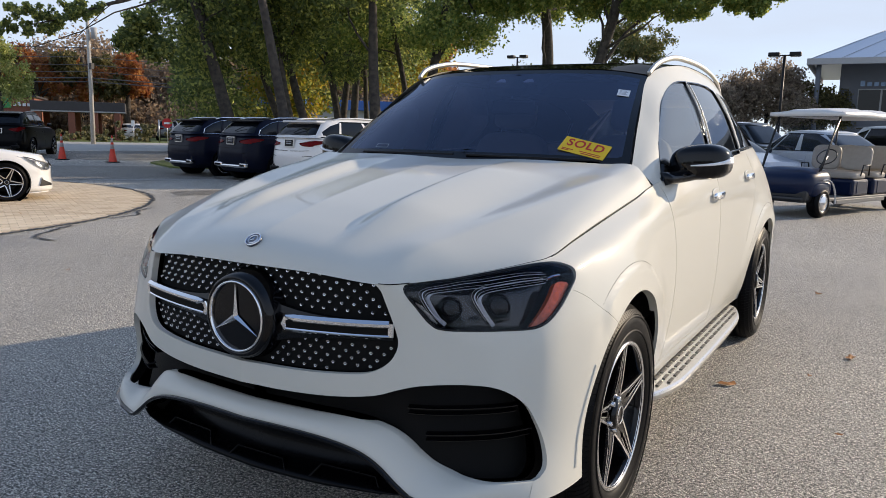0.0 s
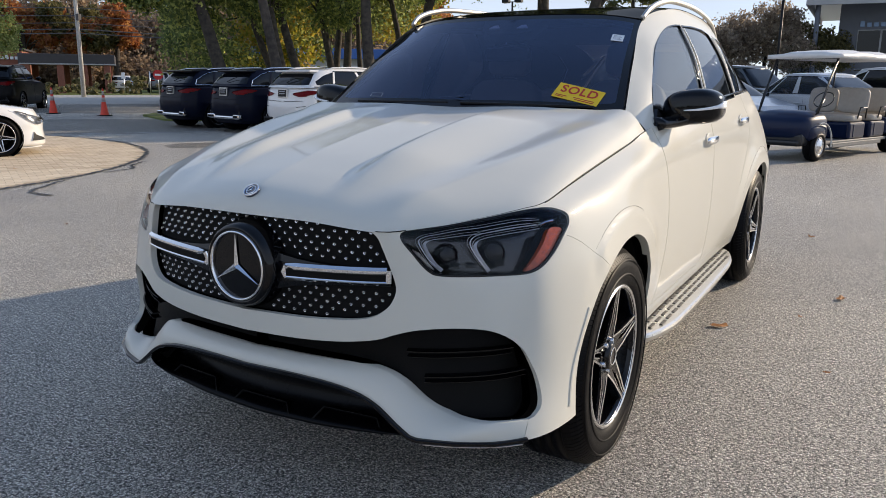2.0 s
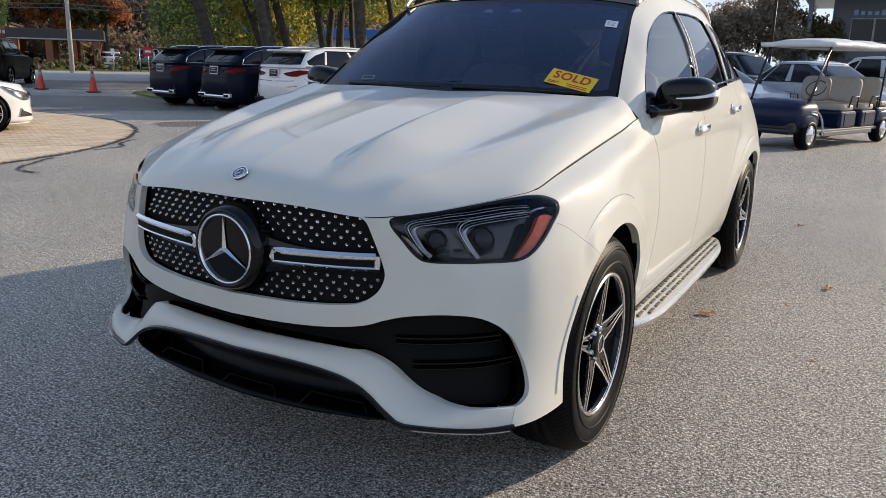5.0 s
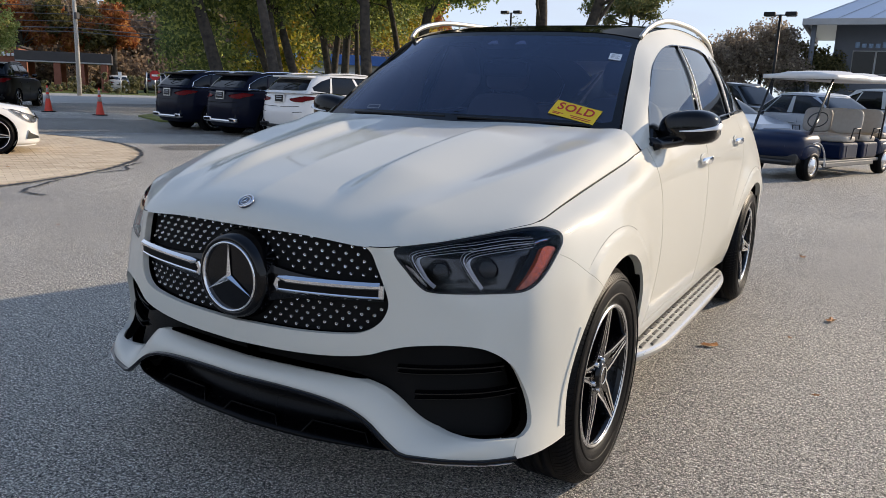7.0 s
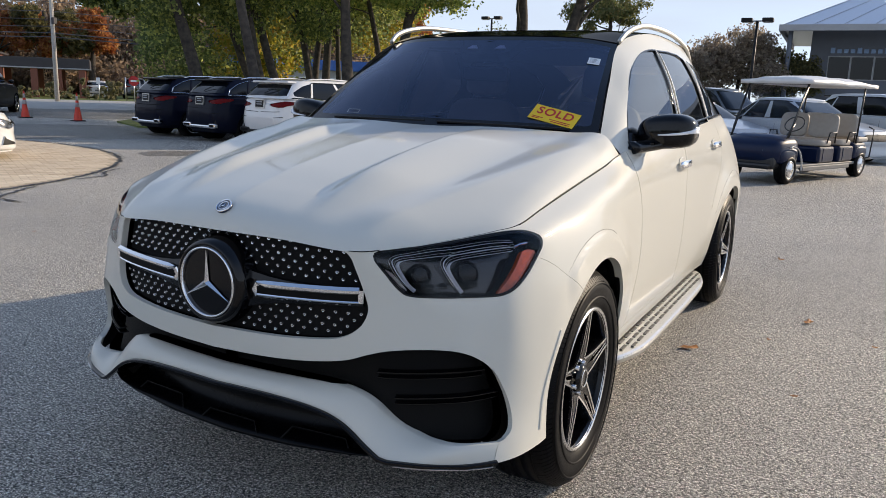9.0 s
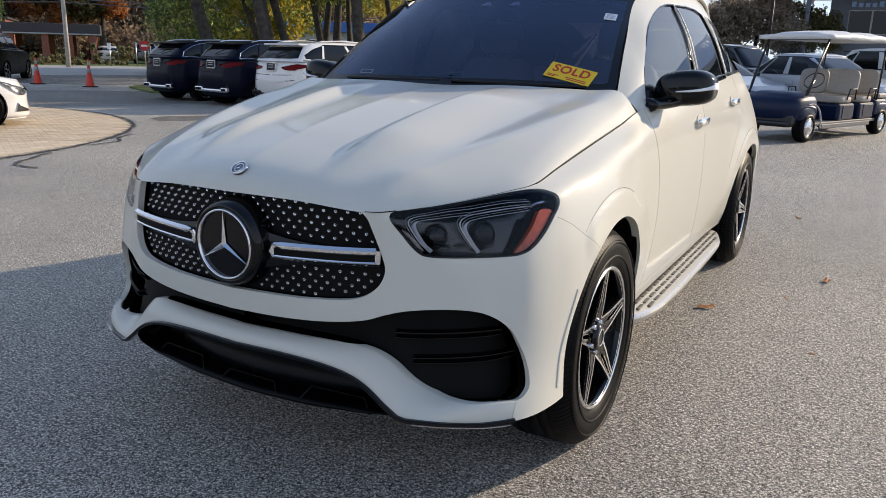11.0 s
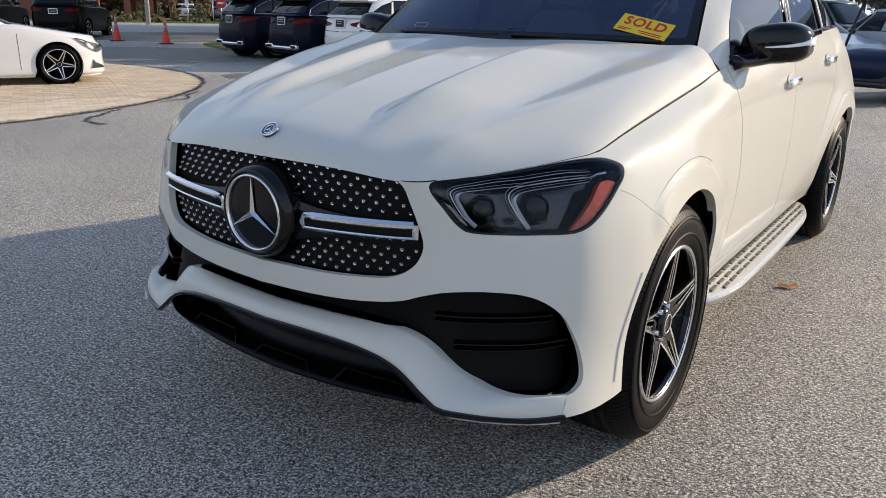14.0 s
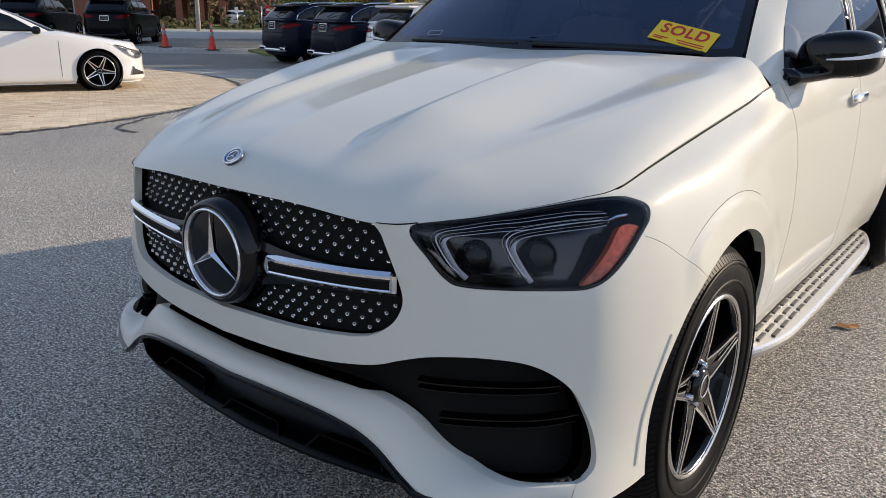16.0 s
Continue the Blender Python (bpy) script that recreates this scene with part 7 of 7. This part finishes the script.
store = thing("blue_store", "long low store with bright blue fascia and pale wall", "building", facing(74, 11.0))
boxed("wall", (0, 24, 0, 9, 0, 3.3), WALLGREY, store, "pale grey wall", .02)
boxed("fascia", (-.3, 24.3, -.5, 9.2, 3.2, 4.15), BLUEPANEL, store, "bright blue fascia", .03)
boxed("fascia_panel", (3.2, 6.0, -.56, -.5, 3.35, 4.05), mat("pale_blue_sign", (.25, .42, .62), .4), store, "pale blue sign panel", .01)
for k in range(9):
    win = new("window")
    win.parent = store
    boxed("frame", (.6 + 2.6 * k, 2.7 + 2.6 * k, -.05, .02, .8, 2.5), PAPER, win, "white window frame", .02)
    boxed("pane", (.7 + 2.6 * k, 2.6 + 2.6 * k, -.07, -.04, .9, 2.4), GLOSS, win, "dark pane", 0)

show = thing("showroom", "grey showroom with pale metal hip roof and window band", "building", pose(-2.2, 60.3, 0, 0, 0, 2))
boxed("wall", (0, 24, 0, 14, 0, 6.72), CLADDING, show, "slate grey cladding wall", .02)
rv = [(-2.0, -3.2, 6.77), (26, -3.2, 6.77), (26, 17, 6.77), (-2.0, 17, 6.77), (5.5, 6.9, 10.9), (20, 6.9, 10.9)]
mesh("roof", rv, [(0, 1, 5, 4), (1, 2, 5), (2, 3, 4, 5), (3, 0, 4), (3, 2, 1, 0)], METALROOF, show, "pale metal hip roof", smooth=False)
boxed("eave", (-2.05, 26.05, -3.25, -3.05, 6.42, 6.84), WALLGREY, show, "pale eave fascia", .02)
boxed("eave_side", (-2.05, -1.85, -3.05, 17, 6.42, 6.84), WALLGREY, show, "pale eave fascia", .02)
for k in range(15):
    tube("roof_seam", [(-1.9 + 1.86 * k, -3.2, 6.79), (5.5 + 14.5 * k / 14, 6.9, 10.92)], .025, METALROOF, show, "standing seam", sides=4)
for x in (-1.3, 6.0, 13.0):
    tube("column", [(x, -2.6, 0), (x, -2.6, 6.45)], .16, CLADDING, show, "grey column", sides=12)
for k in range(8):
    win = new("window")
    win.parent = show
    boxed("frame", (1.2 + 1.45 * k, 2.65 + 1.45 * k, -.06, .02, 3.3, 4.95), WALLGREY, win, "pale window frame", .02)
    boxed("pane", (1.26 + 1.45 * k, 2.59 + 1.45 * k, -.08, -.05, 3.37, 4.88), GLOSS, win, "dark pane", 0)
for k in range(13):
    boxed("sign_mark", (1.3 + k * .42, 1.58 + k * .42, -.10, -.02, 5.14, 5.42 if k % 4 else 5.52), mat("blue_grey_sign", (.16, .24, .36), .3, metal=.3) if k == 0 else bpy.data.materials["blue_grey_sign"], show, "blue-grey mark of the sign", .01)


# ---- poles, wires, signs ----
pole = thing("utility_pole", "tall weathered wooden utility pole with transformer and wires", "utility pole", pose(-45.0, 31.1, 0))
tube("pole_shaft", [(0, 0, 0), (.02, 0, 4), (-.10, .05, 8.4)], [.15, .13, .11], WOODPOLE, pole, sides=10)
lathe("transformer", [(6.9, 0), (6.9, .2), (7.6, .2), (7.62, 0)], WALLGREY, pole, "pale grey transformer can", axis="z", steps=18, at=(.32, .2, 0))
boxed("junction_box", (.1, .35, -.15, .1, 4.9, 5.3), SLATE, pole, "dark junction box", .02)
for k, z in enumerate((6.3, 5.7, 5.2, 4.75, 4.35, 4.1)):
    cable = thing("overhead_wire", "thin grey overhead wire strung along the road", "wire", pose(-45.0, 31.1, 0), "wires along the road")
    pts = []
    for t in np.linspace(-1, 1, 41):
        q = ACROSS * t * 48
        sag = 1 - (abs(t) * 2 % 1 * 2 - 1) ** 2 if abs(t) > 0 else 0
        pts.append((q[0], q[1], z - .5 * (1 - (2 * (abs(t) % 1.0001) - 1) ** 2) + (.2 * t if k % 2 else 0)))
    tube("strand", pts, .022 if k < 4 else .034, WIRE, cable, sides=5)


def street_lamp(x, y, h, turn=0.0):
    s = thing("lamp_post", "black car park lamp post with two flat heads", "lamp post", pose(x, y, 0, 0, 0, turn), "car park lamps")
    tube("post", [(0, 0, 0), (0, 0, h)], .07, SATIN, s, sides=10)
    boxed("arm", (-.55, .55, -.03, .03, h - .06, h), SATIN, s, "black arm", .01)
    for sx in (-1, 1):
        boxed("lamp_head", (sx * .52 - .28, sx * .52 + .28, -.22, .22, h - .09, h + .13), SATIN, s, "flat black lamp head", .04)
        boxed("lens", (sx * .52 - .22, sx * .52 + .22, -.16, .16, h - .11, h - .088), LEDWHITE, s, "pale lamp lens", .005)


street_lamp(-3.85, 43.07, 5.75)
street_lamp(-23.9, 52.7, 7.1)
street_lamp(-16.0, -26.0, 7.0)
stop = thing("stop_sign", "small red octagonal road sign on a steel post", "road sign", pose(-45.99, 38.09, 0, 0, 0, 40))
tube("post", [(0, 0, 0), (0, 0, 1.75)], .03, SATINCHROME, stop, sides=6)
bm = bmesh.new()
bmesh.ops.create_cone(bm, cap_ends=True, segments=8, radius1=.38, radius2=.38, depth=.02, matrix=pose(0, -.05, 1.5, 90, 0, 0) @ pose(0, 0, 0, 0, 0, 22.5))
part("sign_plate", bm, mat("sign_red", (.45, .02, .02), .5), stop, "red octagonal plate")
boxed("sign_bar", (-.22, .22, -.068, -.062, 1.43, 1.57), PAPER, stop, "white bar", 0)
for k, s in enumerate((-.2, 1.6, 2.6, 3.9, 5.3, 7.0)):
    p = far(62.5, s)
    post = thing("roadside_post", "thin grey roadside post", "post", pose(p[0], p[1], 0), "posts along the road")
    tube("post", [(0, 0, 0), (0, 0, 1.5 + .25 * (k % 2))], .04, SATINCHROME, post, sides=6)
    if k % 3 == 0:
        boxed("plate", (-.2, .2, -.06, -.04, 1.2, 1.65), PAPER, post, "small pale plate", .01)
rg = np.random.default_rng(77)
DULLLEAF = leaf_mat("dry_grasses", (.13, .13, .06), (.24, .23, .11), (.36, .31, .19))
bed = []
for k in range(46):
    p = far(66 + rg.normal() * 1.2, rg.uniform(-9, 12))
    bed.append((p[0], p[1], rg.uniform(.2, .6 if k % 4 else 1.3), .5, .5, .45))
pts = clump_points(bed, 110, rg)
pts = pts[pts[:, 2] > .02]
tagged(quads("roadside_planting", pts, rg.uniform(.6, 1.3, len(pts)) * .26, DULLLEAF, 78), "pale grasses and low shrubs along the road", "shrubs", kind="stuff")

# ---- fallen leaves ----
LEAFBROWN = mat("dry_leaf", (.55, .23, .06), .7, vary=.4, scale=60)
for k, (x, y, size) in enumerate(((.977, 2.678, .115), (1.534, 3.66, .10), (1.186, 5.744, .09), (2.3, 6.8, .08), (.2, 8.9, .09), (2.9, 9.6, .09), (-8.6, 3.4, .1), (-9.4, 4.9, .1), (-10.2, 3.2, .09), (1.35, 3.1, .045), (1.9, 3.3, .04), (1.55, 2.2, .035), (-3.6, 3.1, .05), (-4.8, 2.6, .05))):
    rg2 = random.Random(k)
    v, n = [], 9
    for i in range(n):
        w = 2 * math.pi * i / n
        r = size * (.5 if i % 2 else .34) * (1.25 if i in (0, 4, 5) else 1)
        v.append((r * math.cos(w), r * .6 * math.sin(w), .006 + .016 * rg2.random() * (i % 2)))
    v.append((0, 0, .012))
    leaf = mesh("fallen_leaf", v, [(i, (i + 1) % n, n) for i in range(n)], LEAFBROWN, smooth=False)
    tagged(leaf, "dry curled brown oak leaf on the asphalt", "leaf", "fallen leaves")
    leaf.matrix_world = pose(x, y, .004, 0, 0, 25 + 47 * k)

# ---- pavers of the circle, laid last ----
pv = np.array([(-.098, -.048, 0), (.098, -.048, 0), (.098, .048, 0), (-.098, .048, 0), (-.094, -.044, .006), (.094, -.044, .006), (.094, .044, .006), (-.094, .044, .006)])
pf = [(0, 1, 5, 4), (1, 2, 6, 5), (2, 3, 7, 6), (3, 0, 4, 7), (4, 5, 6, 7)]
one = bpy.data.meshes.new("paver")
one.from_pydata([tuple(p) for p in pv], [], pf)
one.materials.append(PAVER)
paving = tagged(new("paving"), "round paved area of buff clay bricks", "paving", kind="structure")
PAVERFAR = mat("clay_paver_field", (.45, .33, .21), .85, bump=.3, bump_scale=120)
isl = PAVERFAR.node_tree.nodes.new("ShaderNodeNewGeometry")
rmp = PAVERFAR.node_tree.nodes.new("ShaderNodeValToRGB")
rmp.color_ramp.elements[0].color, rmp.color_ramp.elements[1].color = (.52, .39, .26, 1), (.70, .57, .40, 1)
PAVERFAR.node_tree.links.new(isl.outputs["Random Per Island"], rmp.inputs["Fac"])
PAVERFAR.node_tree.links.new(rmp.outputs["Color"], PAVERFAR.node_tree.nodes["Principled BSDF"].inputs["Base Color"])
tilt = radians(62)
ct, st = math.cos(tilt), math.sin(tilt)
rest, count = [], 0
prng = random.Random(3)
for i in range(-60, 61):
    for j in range(-95, 96):
        lx, ly = i * .2 + (.1 if j % 2 else 0), j * .1
        x, y = CX + 2.6 + lx * ct - ly * st, CY + 2.6 + lx * st + ly * ct
        if math.hypot(x - CX, y - CY) > CR - .09 or y < -2.5 or x < -19:
            continue
        dz = .004 + prng.uniform(0, .003)
        if math.hypot(x + 7.6, y - 4.3) < 1.45 and count < 300:
            ob = new("paver", one)
            ob.parent = paving
            ob.matrix_local = pose(x, y, dz, 0, 0, 62)
            count += 1
        else:
            rest.append((x, y, dz))
rp = np.array(rest)
rot = np.array([[ct, -st, 0], [st, ct, 0], [0, 0, 1]])
base = pv @ rot.T
allv = (rp[:, None, :] + base[None]).reshape(-1, 3)
faces = (np.array(pf)[None] + 8 * np.arange(len(rp))[:, None, None]).reshape(-1, 4)
field = mesh("paver_field", allv, faces, PAVERFAR, paving, "the remaining buff clay bricks", smooth=False)
field["kind"] = "stuff"
